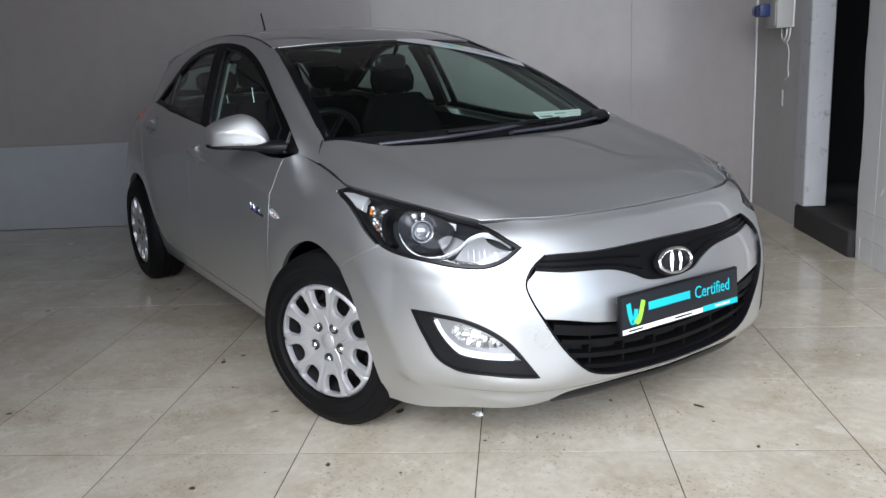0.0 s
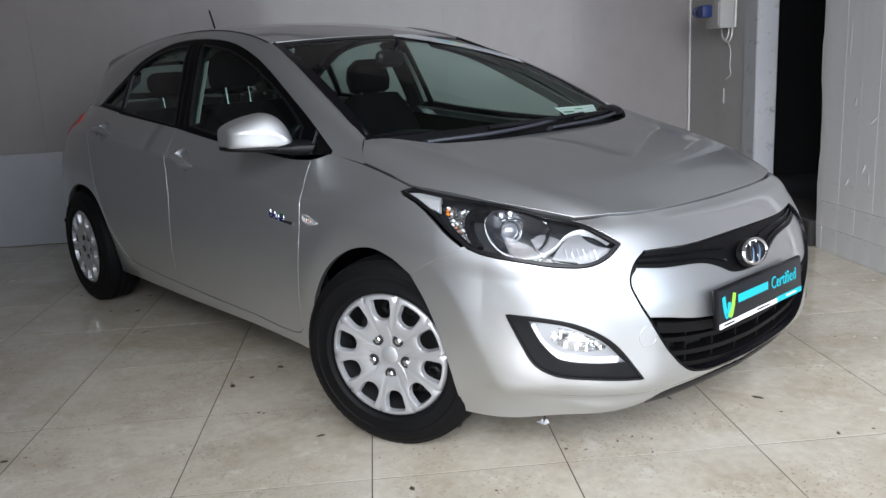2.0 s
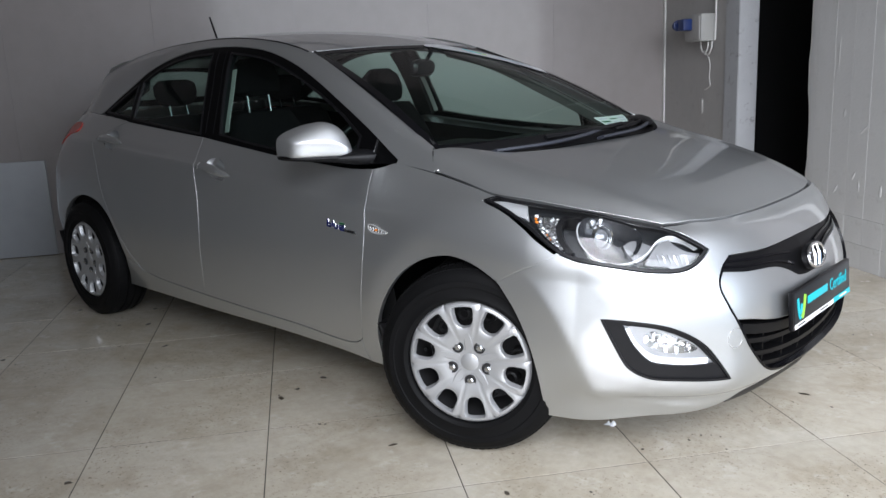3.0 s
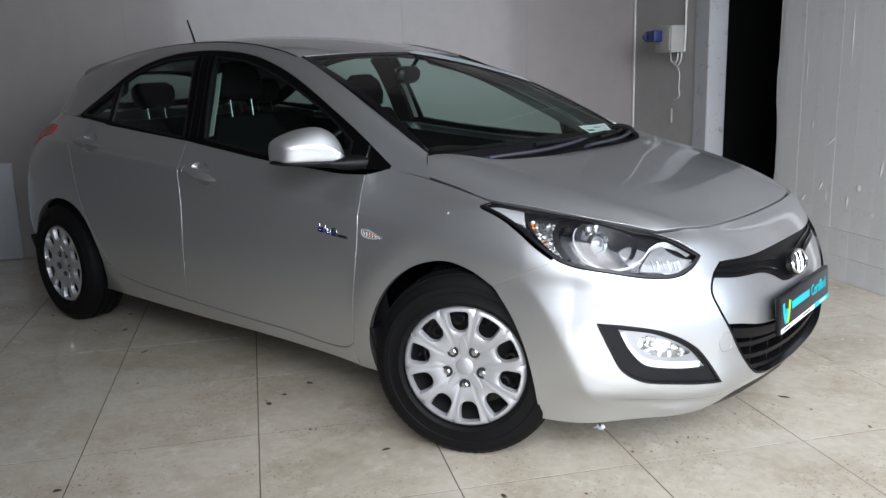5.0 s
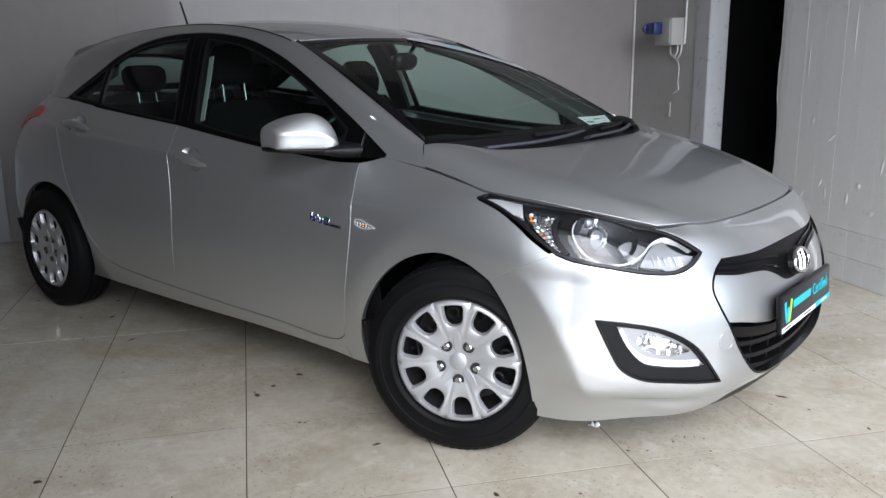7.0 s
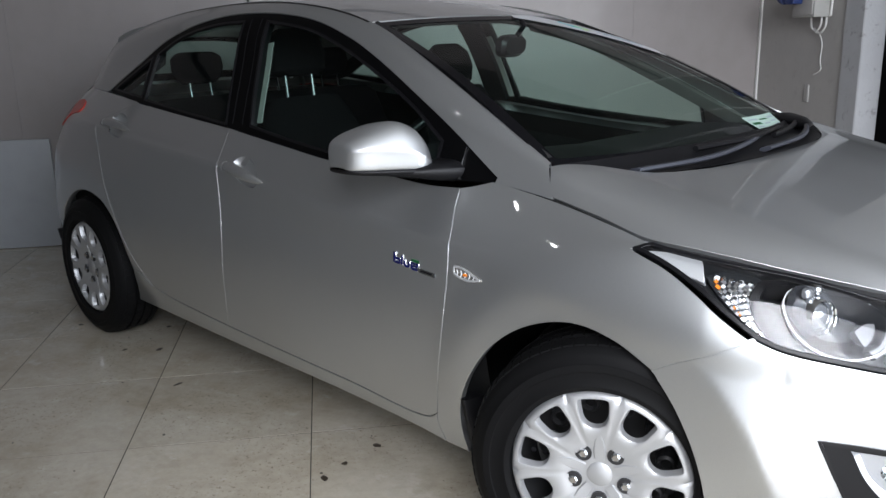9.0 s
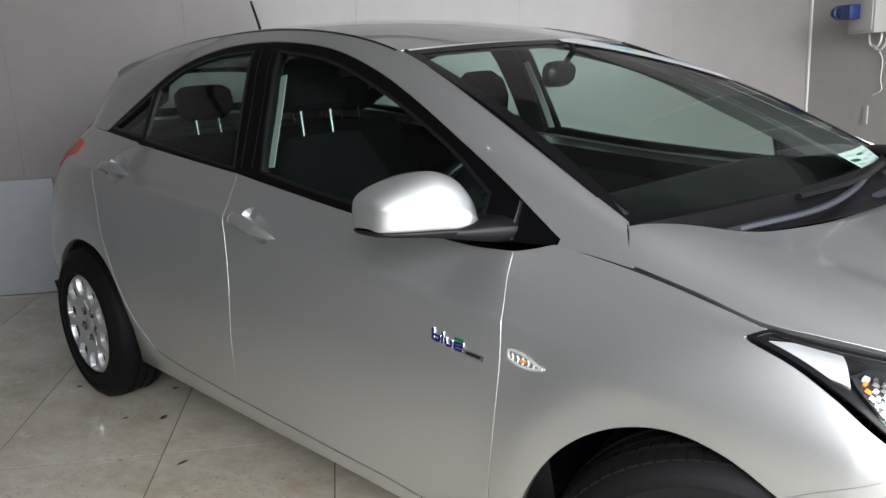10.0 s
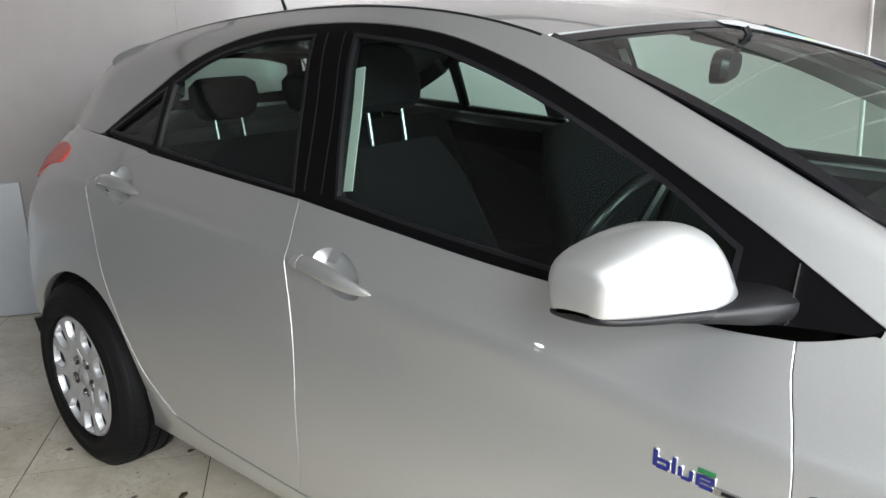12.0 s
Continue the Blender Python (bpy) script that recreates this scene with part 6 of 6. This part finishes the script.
for x0, x1, z0, z1 in ((-0.66, -0.654, 0.683, 0.708), (-0.654, -0.636, 0.681, 0.686), (-0.654, -0.636, 0.692, 0.696), (-0.638, -0.633, 0.683, 0.695), (-0.629, -0.624, 0.68, 0.704), (-0.619, -0.614, 0.68, 0.694), (-0.614, -0.601, 0.677, 0.681), (-0.602, -0.597, 0.678, 0.692), (-0.591, -0.586, 0.676, 0.692), (-0.586, -0.566, 0.674, 0.678), (-0.586, -0.568, 0.682, 0.685), (-0.586, -0.568, 0.689, 0.692), (-0.569, -0.564, 0.682, 0.692)):
    badge_bar("chrome_edge", x0 - 0.0012, x1 + 0.0012, z0 - 0.0012, z1 + 0.0012, CHROME, 0.0018)
    badge_bar("stroke", x0, x1, z0, z1, BLUE_PRINT)
badge_bar("leaf", -0.59, -0.563, 0.696, 0.701, LEAF_GREEN)
badge_bar("strip", -0.562, -0.502, 0.671, 0.681, SATIN_CHROME)
badge_bar("strip_print", -0.552, -0.512, 0.674, 0.678, BLACK_SATIN, 0.0045)

# Towing-eye cover, aerial, cowl and wipers.
cap = on_body(curve([(0.711, -0.492 + 0.03 * math.cos(t), 0.424 + 0.03 * math.sin(t)) for t in np.linspace(0, 2 * math.pi, 24, endpoint=False)], 40, closed=True))
raw("towing_cover_seam", ribbon(BODY, cap, 0.0018, -0.001, 0.0006, closed=True), SATIN_CHROME, car)
raw("aerial", tube([(-2.62, 0.045, 1.40), (-2.64, 0.045, 1.45), (-2.69, 0.045, 1.56)], [0.0075, 0.006, 0.005], 8), BLACK_SATIN, car, "short black roof aerial")
raw("aerial_base", loft([oval((-2.61, 0.045, z), (1, 0, 0), (0, 1, 0), a, b, 16) for z, a, b in ((1.395, 0.035, 0.02), (1.415, 0.03, 0.017), (1.425, 0.015, 0.01))]), BLACK_SATIN, car)
cowl_rows = []
for k in np.linspace(0, 1, 5):
    row = []
    for y in np.linspace(-0.68, 0.68, 31):
        e = abs(y) / 0.69
        front = -0.255 + 0.255 * (1 - e ** 2.6) ** 0.9 + 0.02
        rear_x = -0.265 + 0.13 * (1 - e ** 2.3)
        row.append((front + (rear_x - front) * k, y, 0.925 + 0.012 * (1 - e**2) - 0.02 * math.sin(math.pi * k) + 0.03 * k))
    cowl_rows.append(row)
raw("cowl", ([p for r in cowl_rows for p in r], [(i * 31 + k, i * 31 + k + 1, (i + 1) * 31 + k + 1, (i + 1) * 31 + k) for i in range(4) for k in range(30)]), BLACK_TRIM, car, "black plastic cowl under the windscreen")
ARM = shader("wiper_grey_black", (0.035, 0.038, 0.048), 0.42)


def wiper(pts, blade_pts):
    ob = new("wiper")
    ob.parent = car
    c = curve(pts, 20)
    secs = [oval(p, (0.95, 0, 0.3), (-0.3, 0, 0.95), w, 0.007, 12, 3) for p, w in zip(c, np.interp(np.linspace(0, 1, 20), [0, 0.15, 0.3, 1], [0.017, 0.015, 0.01, 0.007]))]
    raw("arm", loft(secs), ARM, ob)
    c = curve(blade_pts, 20)
    raw("blade", loft([oval(p, (0.9, 0, 0.4), (-0.4, 0, 0.9), 0.008, 0.008, 10, 3) for p in c]), BLACK_TRIM, ob, "black rubber blade")
    return ob


wiper([(-0.12, -0.55, 0.938), (-0.06, -0.3, 0.945), (-0.075, -0.05, 0.952), (-0.1, 0.1, 0.96)], [(-0.12, -0.25, 0.958), (-0.09, 0.0, 0.962), (-0.13, 0.3, 0.964)])
wiper([(-0.03, -0.02, 0.938), (-0.04, 0.25, 0.945), (-0.1, 0.45, 0.95), (-0.16, 0.58, 0.953)], [(-0.1, 0.2, 0.95), (-0.13, 0.4, 0.955), (-0.19, 0.6, 0.957)])

for side in (FAR,):
    secs = [oval((x, y, 0.952), (0, 1, 0), (0, 0, 1), a, b, 18, 2.3) for x, y, a, b in ((-0.325, -0.66, 0.012, 0.008), (-0.29, -0.645, 0.035, 0.02), (-0.22, -0.605, 0.055, 0.026), (-0.15, -0.545, 0.05, 0.02), (-0.11, -0.505, 0.025, 0.008))]
    raw("cowl_end", loft(secs), BLACK_TRIM, car, "black cowl end cap", side=side)

# Cabin: linings, seats, wheel, inner mirror.
for side in (NEAR, FAR):
    lining = outline(BODY, [[(-0.36, 0.86), (-0.5, 0.88), (-0.772, 0.888), (-1.3, 0.93), (-1.63, 0.962), (-2.3, 1.01), (-2.9, 1.06)], [(-2.9, 1.06), (-2.9, 0.7), (-2.9, 0.32)], [(-2.9, 0.32), (-1.6, 0.3), (-0.36, 0.3)], [(-0.36, 0.3), (-0.36, 0.6), (-0.36, 0.86)]])
    panel("door_lining", BODY, lining, CABIN_PLASTIC, car, "dark plastic door lining", side=side, lift=-0.055, depth=0, cell=0.06)
    for g in ([(-0.36, 0.91), (-0.7, 1.08), (-1.04, 1.25), (-1.3, 1.32)], ):
        uv = CABIN.find(curve(g, 30), (0, 2))
        raw("pillar_lining", ribbon(CABIN, uv, 0.05, -0.045, -0.03), HEADLINER, car, side=side)
    uv = CABIN.find(curve([(-1.60, 0.98), (-1.62, 1.15), (-1.66, 1.34)], 12), (0, 2))
    raw("centre_pillar_lining", ribbon(CABIN, uv, 0.11, -0.055, -0.03), CABIN_PLASTIC, car, side=side)
    uv = CABIN.find(curve([(-1.515, 1.0), (-1.535, 1.15), (-1.56, 1.27)], 12), (0, 2))
    raw("belt_strap", ribbon(CABIN, uv, 0.028, -0.045, -0.042), GREY_PLASTIC, car, "pale grey seat belt", side=side)
    uv = CABIN.find(curve([(-2.36, 1.22), (-2.5, 1.16), (-2.65, 1.1), (-2.9, 1.1)], 14), (0, 2))
    raw("rear_pillar_lining", ribbon(CABIN, uv, 0.06, -0.06, -0.035), CABIN_PLASTIC, car, side=side)
panel("headliner", ROOF, draw_in(ROOF, ends(ROOF), 0.01), HEADLINER, car, "pale grey roof lining", lift=-0.03, depth=0)
dash = []
for k in np.linspace(0, 1, 9):
    x, z = -0.16 - 0.62 * k, 0.9 - 0.02 * k + 0.035 * math.sin(math.pi * k) - (0.04 if k > 0.95 else 0)
    dash.append([(x, y, z + (0.03 * math.exp(-((y + 0.36) / 0.17) ** 2) * math.sin(math.pi * min(1, k * 1.2)) if k < 0.95 else 0)) for y in np.linspace(-0.68, 0.68, 33)])
dash.append([(-0.8, y, 0.45) for y in np.linspace(-0.68, 0.68, 33)])
raw("dashboard", ([p for r in dash for p in r], [(i * 33 + k, i * 33 + k + 1, (i + 1) * 33 + k + 1, (i + 1) * 33 + k) for i in range(9) for k in range(32)]), CABIN_PLASTIC, car, "dark dashboard")
part("cabin_floor", box_mesh(-3.2, -0.2, -0.74, 0.74, 0.27, 0.31), CABIN_PLASTIC, car)
part("parcel_shelf", box_mesh(-3.1, -2.62, -0.6, 0.6, 0.985, 1.0, bevel=0.006), CABIN_PLASTIC, car)


def front_seat(y, lift, ahead):
    seat = new("front_seat")
    seat.parent = car
    tagged(seat, "black cloth front seat")
    path = curve([(-1.5, 0.5), (-1.6, 0.75), (-1.685, 0.95), (-1.715, 1.035)], 10)
    width = np.interp(np.linspace(0, 1, 10), [0, 0.3, 0.75, 1], [0.25, 0.27, 0.23, 0.16])
    raw("backrest", loft([oval((x + ahead, y, z), (0, 1, 0), (0.95, 0, 0.3), w, 0.065, 24, 3.2) for (x, z), w in zip(path, width)]), FABRIC, seat)
    raw("cushion", loft([oval((x + ahead, y, z), (0, 1, 0), (0, 0, 1), w, h, 20, 3) for x, z, w, h in ((-1.56, 0.5, 0.24, 0.08), (-1.35, 0.5, 0.26, 0.085), (-1.1, 0.52, 0.26, 0.08), (-1.0, 0.52, 0.24, 0.05))]), FABRIC, seat)
    raw("headrest", loft([oval((x + ahead, y, z + lift), (0, 1, 0), (1, 0, 0.2), w, h, 22, 2.8) for x, z, w, h in ((-1.727, 1.128, 0.09, 0.03), (-1.729, 1.142, 0.122, 0.045), (-1.737, 1.2, 0.135, 0.052), (-1.747, 1.262, 0.118, 0.045), (-1.752, 1.298, 0.07, 0.022))]), FABRIC, seat)
    for dy in (-0.061, 0.061):
        raw("headrest_post", tube([(-1.712 + ahead, y + dy, 1.02), (-1.728 + ahead, y + dy, 1.15 + lift)], 0.0055, 8), POST_CHROME, seat, "chrome headrest post")
    return seat


for y, lift, ahead in ((-0.349, 0.0, 0.0), (0.36, -0.075, 0.13)):
    front_seat(y, lift, ahead)
bench = new("rear_bench")
bench.parent = car
tagged(bench, "black cloth rear bench with three headrests")
raw("backrest", loft([oval((x, 0, z), (0, 1, 0), (0.95, 0, 0.3), w, 0.07, 28, 5) for x, z, w in ((-2.22, 0.5, 0.62), (-2.34, 0.8, 0.64), (-2.42, 0.98, 0.62), (-2.44, 1.01, 0.58))]), FABRIC, bench)
raw("cushion", loft([oval((x, 0, 0.48), (0, 1, 0), (0, 0, 1), 0.62, 0.08, 24, 5) for x in (-2.3, -2.0, -1.85)]), FABRIC, bench)
for y in (-0.36, 0.0, 0.36):
    raw("headrest", loft([oval((x, y, z), (0, 1, 0), (1, 0, 0.2), w, h, 22, 2.8) for x, z, w, h in ((-2.45, 1.082, 0.075, 0.03), (-2.45, 1.098, 0.1, 0.045), (-2.455, 1.145, 0.122, 0.05), (-2.462, 1.19, 0.118, 0.045), (-2.466, 1.212, 0.09, 0.025))]), FABRIC, bench)
    for dy in (-0.05, 0.05):
        raw("headrest_post", tube([(-2.43, y + dy, 0.99), (-2.45, y + dy, 1.1)], 0.005, 8), POST_CHROME if y < 0 else BLACK_SATIN, bench, "headrest post")
steer = new("steering_wheel")
steer.parent = car
steer.matrix_local = Matrix.Translation((-1.02, -0.36, 0.86)) @ Euler((0, radians(-62), 0)).to_matrix().to_4x4()
raw("rim", tube([(0.185 * math.cos(a), 0.185 * math.sin(a), 0) for a in np.linspace(0, 2 * math.pi, 49)], 0.016, 10, caps=False), BLACK_SATIN, steer)
raw("spoke", join(*[tube([(0.17 * math.cos(a), 0.17 * math.sin(a), 0), (0.03 * math.cos(a), 0.03 * math.sin(a), -0.02)], 0.014, 8) for a in (0.5, 2.64, 4.71)]), BLACK_SATIN, steer)
raw("hub", loft([oval((0, 0, z), (1, 0, 0), (0, 1, 0), r, r, 20) for z, r in ((-0.06, 0.05), (0, 0.075), (0.012, 0.05))]), BLACK_SATIN, steer)
rv = new("inner_mirror")
rv.parent = car
raw("housing", loft([oval((x, -0.01, 1.222), (-0.22, 0.97, 0), (0.15, 0, 1), a, b, 28, 3.2) for x, a, b in ((-0.925, 0.075, 0.028), (-0.94, 0.088, 0.038), (-0.965, 0.088, 0.038))]), BLACK_SATIN, rv)
raw("stem", tube([(-0.93, 0, 1.255), (-0.9, 0, 1.29), (-0.91, 0, 1.305)], 0.009, 8), BLACK_SATIN, rv)

# Sash and discs on the windscreen.
sash_uv = lambda pts: SCREEN.find(pts, (0, 1))
lower, upper = [(-0.985, 0.05), (-0.91, 0.21), (-0.8, 0.4), (-0.67, 0.56)], [(-0.74, 0.585), (-0.88, 0.46), (-0.97, 0.3), (-1.02, 0.15), (-1.005, 0.06)]
sash = panel("banner", SCREEN, np.concatenate([sash_uv(curve(lower, 20)), sash_uv(curve(upper, 20))]), shader("sash_film", (0.5, 0.51, 0.52), 0.35), car, "white corner sash with cyan and green mark", lift=0.0005, depth=0, cell=0.03)


def sash_bar(name, a, b, width, material):
    raw(name, ribbon(SCREEN, sash_uv(np.linspace(a, b, 6)), width, 0.0006, 0.0012), material, sash)


sash_bar("mark", (-0.965, 0.28), (-0.91, 0.31), 0.014, CYAN)
sash_bar("mark", (-0.925, 0.325), (-0.885, 0.36), 0.014, GREEN)
sash_bar("mark", (-0.935, 0.3), (-0.9, 0.34), 0.012, CYAN)
GREY_PRINT = shader("grey_print", (0.25, 0.3, 0.34), 0.5)
for off in (0.0, 0.03):
    sash_bar("print_bar", (-0.885 + off, 0.4 + off * 0.4), (-0.79 + off, 0.52 + off * 0.4), 0.013, GREY_PRINT)
dsc = SCREEN.find([(-0.261, 0.538, 0.985), (-0.169, 0.458, 0.947), (-0.158, 0.237, 0.961), (-0.221, 0.236, 0.996)], ALL)
disc = panel("licence_disc", SCREEN, dsc, shader("pale_green_paper", (0.36, 0.48, 0.42), 0.6), car, "pale green paper discs in a holder", lift=0.0005, depth=0, cell=0.03)
for k, (a, b, t, width, ink) in enumerate(((0.06, 0.3, 0.75, 0.006, GREY_PRINT), (0.06, 0.3, 0.5, 0.006, GREY_PRINT), (0.06, 0.25, 0.25, 0.006, GREY_PRINT), (0.36, 0.6, 0.7, 0.008, LEAF_GREEN), (0.38, 0.58, 0.4, 0.006, GREY_PRINT), (0.68, 0.94, 0.75, 0.006, GREY_PRINT), (0.68, 0.94, 0.45, 0.012, LEAF_GREEN), (0.7, 0.9, 0.2, 0.006, GREY_PRINT))):
    at = lambda q: mix(mix(dsc[0], dsc[3], q), mix(dsc[1], dsc[2], q), 1 - t)
    raw("print_bar", ribbon(SCREEN, [at(q) for q in np.linspace(a, b, 4)], width, 0.0006, 0.001), ink, disc)

# Roof spoiler over the tailgate.
def spoiler():
    secs = []
    for y in np.linspace(-0.54, 0.54, 31):
        e = abs(y) / 0.54
        front, rear = (-2.52 - 0.1 * (1 - e ** 2), 1.343 + 0.052 * (1 - e ** 2)), (-2.825 - 0.18 * (1 - e ** 4) ** 0.8, 1.284 + 0.038 * (1 - e ** 2))
        fy, ry, drop = y * 0.93, y * 0.995, 0.034
        mid = mix(front, rear, 0.5) + (0, 0.009)
        late = mix(front, rear, 0.85) + (0, 0.006)
        secs.append([(front[0], fy, front[1] - 0.004), (mid[0], mix(fy, ry, 0.5), mid[1]), (late[0], mix(fy, ry, 0.85), late[1]), (rear[0] + 0.012, ry, rear[1]), (rear[0], ry, rear[1] - 0.012),
                     (rear[0] + 0.006, ry, rear[1] - drop), (rear[0] + 0.05, ry * 0.99, rear[1] - drop - 0.006), (front[0], fy, front[1] - 0.05)])
    raw("spoiler", loft(secs), PAINT, car, "silver roof spoiler lip")


spoiler()


# ---- pieces of floor and wall ----
def tile_mesh(w, d):
    return box_mesh(-w / 2, w / 2, -d / 2, d / 2, -0.008, 0, bevel=0.0004, segments=1)


def lay_floor():
    pu, pv, u0, v0 = 0.588, 0.574, -0.165, -0.737
    me, clipped = None, {}
    rng = random.Random(2)
    for i in range(math.floor((LEFT - 0.1 - u0) / pu), math.ceil((SIDE - u0) / pu)):
        for j in range(math.floor((FRONT - 0.1 - v0) / pv), math.ceil((BACK + 0.12 - v0) / pv)):
            a0, a1, b0, b1 = u0 + i * pu, u0 + (i + 1) * pu, v0 + j * pv, v0 + (j + 1) * pv
            a0, a1, b0, b1 = max(a0, LEFT - 0.1), min(a1, RIGHT + 0.04 if b0 > STUB - 0.3 else SIDE), max(b0, FRONT - 0.1), min(b1, BACK + 0.12)
            if a1 - a0 < 0.02 or b1 - b0 < 0.02:
                continue
            key = (round(a1 - a0, 3), round(b1 - b0, 3))
            if key not in clipped:
                m = bpy.data.meshes.new("tile")
                b = tile_mesh(key[0] - 0.0033, key[1] - 0.0033)
                b.to_mesh(m)
                b.free()
                m.materials.append(TILE)
                clipped[key] = m
            ob = new("tile", clipped[key])
            ob.parent = floor
            ob.location = ((a0 + a1) / 2, (b0 + b1) / 2, rng.uniform(-0.0004, 0.0004))


lay_floor()


# Dried drips and crumbs of dirt on the tiles, and a scrap of paper.
def blob(x, y, r, rng, height=0.0012):
    """A low irregular spot with a rounded edge."""
    n, turn, wide = 11, rng.uniform(0, 3.1), rng.uniform(1.0, 2.0)
    out = []
    for k in range(n):
        a = 2 * math.pi * k / n
        q = r * rng.uniform(0.65, 1.2)
        u, v = q * wide * math.cos(a), q * math.sin(a)
        out.append((u * math.cos(turn) - v * math.sin(turn), u * math.sin(turn) + v * math.cos(turn)))
    verts = [(x + a, y + b, -0.0002) for a, b in out] + [(x + a * 0.7, y + b * 0.7, height) for a, b in out]
    return verts, [(k, (k + 1) % n, n + (k + 1) % n, n + k) for k in range(n)] + [tuple(range(n, 2 * n))]


rng = random.Random(11)
SPOTS = [(-1.847, -0.914), (0.673, 0.223), (-0.881, -0.964), (-2.822, -0.877), (-2.352, -0.886), (-2.481, -0.617), (-0.24, -0.982), (-0.902, -0.868), (-0.912, -0.727), (-0.873, -1.794), (0.137, -1.393), (0.256, -1.0), (0.048, -0.618), (-2.303, -1.471), (-2.707, -0.734), (-2.245, -0.784)]
marks = [blob(x, y, rng.uniform(0.008, 0.015), rng) for x, y in SPOTS]
small = []
for _ in range(260):
    x, y = rng.uniform(-4.2, 1.4), rng.uniform(-2.6, 1.6)
    small.append(blob(x, y, rng.choice((0.002, 0.003, 0.003, 0.005)) * rng.uniform(0.7, 1.5), rng, 0.001))
tagged(raw("dirt_spots", join(*marks, *small), STAIN), "dark dried oil drips and crumbs on the tiles", "dirt", kind="stuff")
paper = thing("paper_scrap", "crumpled white paper scrap on the tile floor", "litter", at=pose(0.254, -0.423, 0))
vs, fs = [], []
for i in range(7):
    for j in range(6):
        vs.append(((i - 3) * 0.0055 + rng.uniform(-0.002, 0.002), (j - 2.5) * 0.0055 + rng.uniform(-0.002, 0.002), max(0.0004, rng.uniform(0.0, 0.016) * (1 if 0 < i < 6 and 0 < j < 5 else 0.3))))
fs = [(i * 6 + j, i * 6 + j + 1, i * 6 + j + 7, i * 6 + j + 6) for i in range(6) for j in range(5)]
raw("sheet", (vs, fs), WHITE_PRINT, paper, smooth=False)


# Flush white panels of the side wall, with fine uneven joints.
def clad_wall():
    rng = random.Random(8)
    shared = {}
    v0 = STUB
    while v0 < 1.50:
        w = min(0.155, 1.535 - v0)
        for z0, z1 in ((0.0, 0.14), (0.14, 0.29), (0.29, TOP)):
            key = (round(w, 3), round(z1 - z0, 3))
            if key not in shared:
                me = bpy.data.meshes.new("wall_tile")
                b = box_mesh(-0.004, 0.006, -w / 2 + 0.0005, w / 2 - 0.0005, 0.0005, z1 - z0 - 0.0005, bevel=0.001, segments=1)
                b.to_mesh(me)
                b.free()
                me.materials.append(WHITE_BLOCK)
                shared[key] = me
            ob = new("wall_tile", shared[key])
            ob.parent = WALL_RIGHT
            ob.location = (WALL_U + rng.uniform(-0.0008, 0.0008), v0 + w / 2, z0)
            ob.rotation_euler = (0, 0, rng.uniform(-0.003, 0.003))
        v0 += w


clad_wall()


# Lumps of old plaster and paint runs on the side wall.
def plaster_lump(v, z, length, width, turn, height):
    rows = []
    for k in np.linspace(0, 1, 9):
        w = width * math.sin(math.pi * (0.06 + 0.88 * k)) ** 0.8
        rows.append([(-height * (1 - q * q) * math.sin(math.pi * (0.04 + 0.92 * k)), q * w, (k - 0.5) * length) for q in np.linspace(-1, 1, 7)])
    c, t = math.cos(turn), math.sin(turn)
    verts, faces = loft_open(rows)
    ob = raw("plaster_lump", ([(WALL_U - 0.0045 + a, v + b * c - e * t, z + b * t + e * c) for a, b, e in verts], faces), WHITE_BLOCK)
    ob.parent = WALL_RIGHT


for spot in ((1.226, 0.868, 0.05, 0.012, 0.1, 0.008), (1.063, 0.781, 0.075, 0.009, 0.9, 0.011), (0.672, 0.664, 0.09, 0.01, 0.15, 0.009), (1.121, 0.522, 0.06, 0.008, 0.45, 0.01), (0.826, 0.54, 0.04, 0.02, 0.3, 0.01), (1.268, 0.429, 0.06, 0.009, 0.6, 0.01),
             (0.905, 0.46, 0.07, 0.013, 0.05, 0.009), (1.077, 0.471, 0.07, 0.011, -0.1, 0.007), (0.72, 0.41, 0.06, 0.02, 1.2, 0.007), (0.6, 0.95, 0.16, 0.008, 0.05, 0.007), (1.3, 1.2, 0.22, 0.007, 0.02, 0.006), (0.95, 1.35, 0.3, 0.006, 0.0, 0.006)):
    plaster_lump(*spot[:5], spot[5] * 0.45)


# Boards of the back wall, one metre wide, with fine joints.
def board_wall():
    shared, u0 = {}, -0.02 - 6.0
    rng = random.Random(3)
    while u0 < RIGHT - 0.01:
        a, b = max(u0, LEFT), min(u0 + 1.0, RIGHT)
        key = round(b - a, 3)
        if key not in shared:
            me = bpy.data.meshes.new("wall_board")
            bm = box_mesh(-key / 2 + 0.0003, key / 2 - 0.0003, -0.006, -0.0005, 0.002, TOP - 0.002, bevel=0.0008, segments=1)
            bm.to_mesh(me)
            bm.free()
            me.materials.append(PANEL_PAINT)
            shared[key] = me
        ob = new("wall_board", shared[key])
        ob.parent = WALL_BACK
        ob.location = ((a + b) / 2, BACK, 0)
        ob.rotation_euler = (rng.uniform(-0.0004, 0.0004), 0, rng.uniform(-0.0015, 0.0015))
        u0 += 1.0


board_wall()
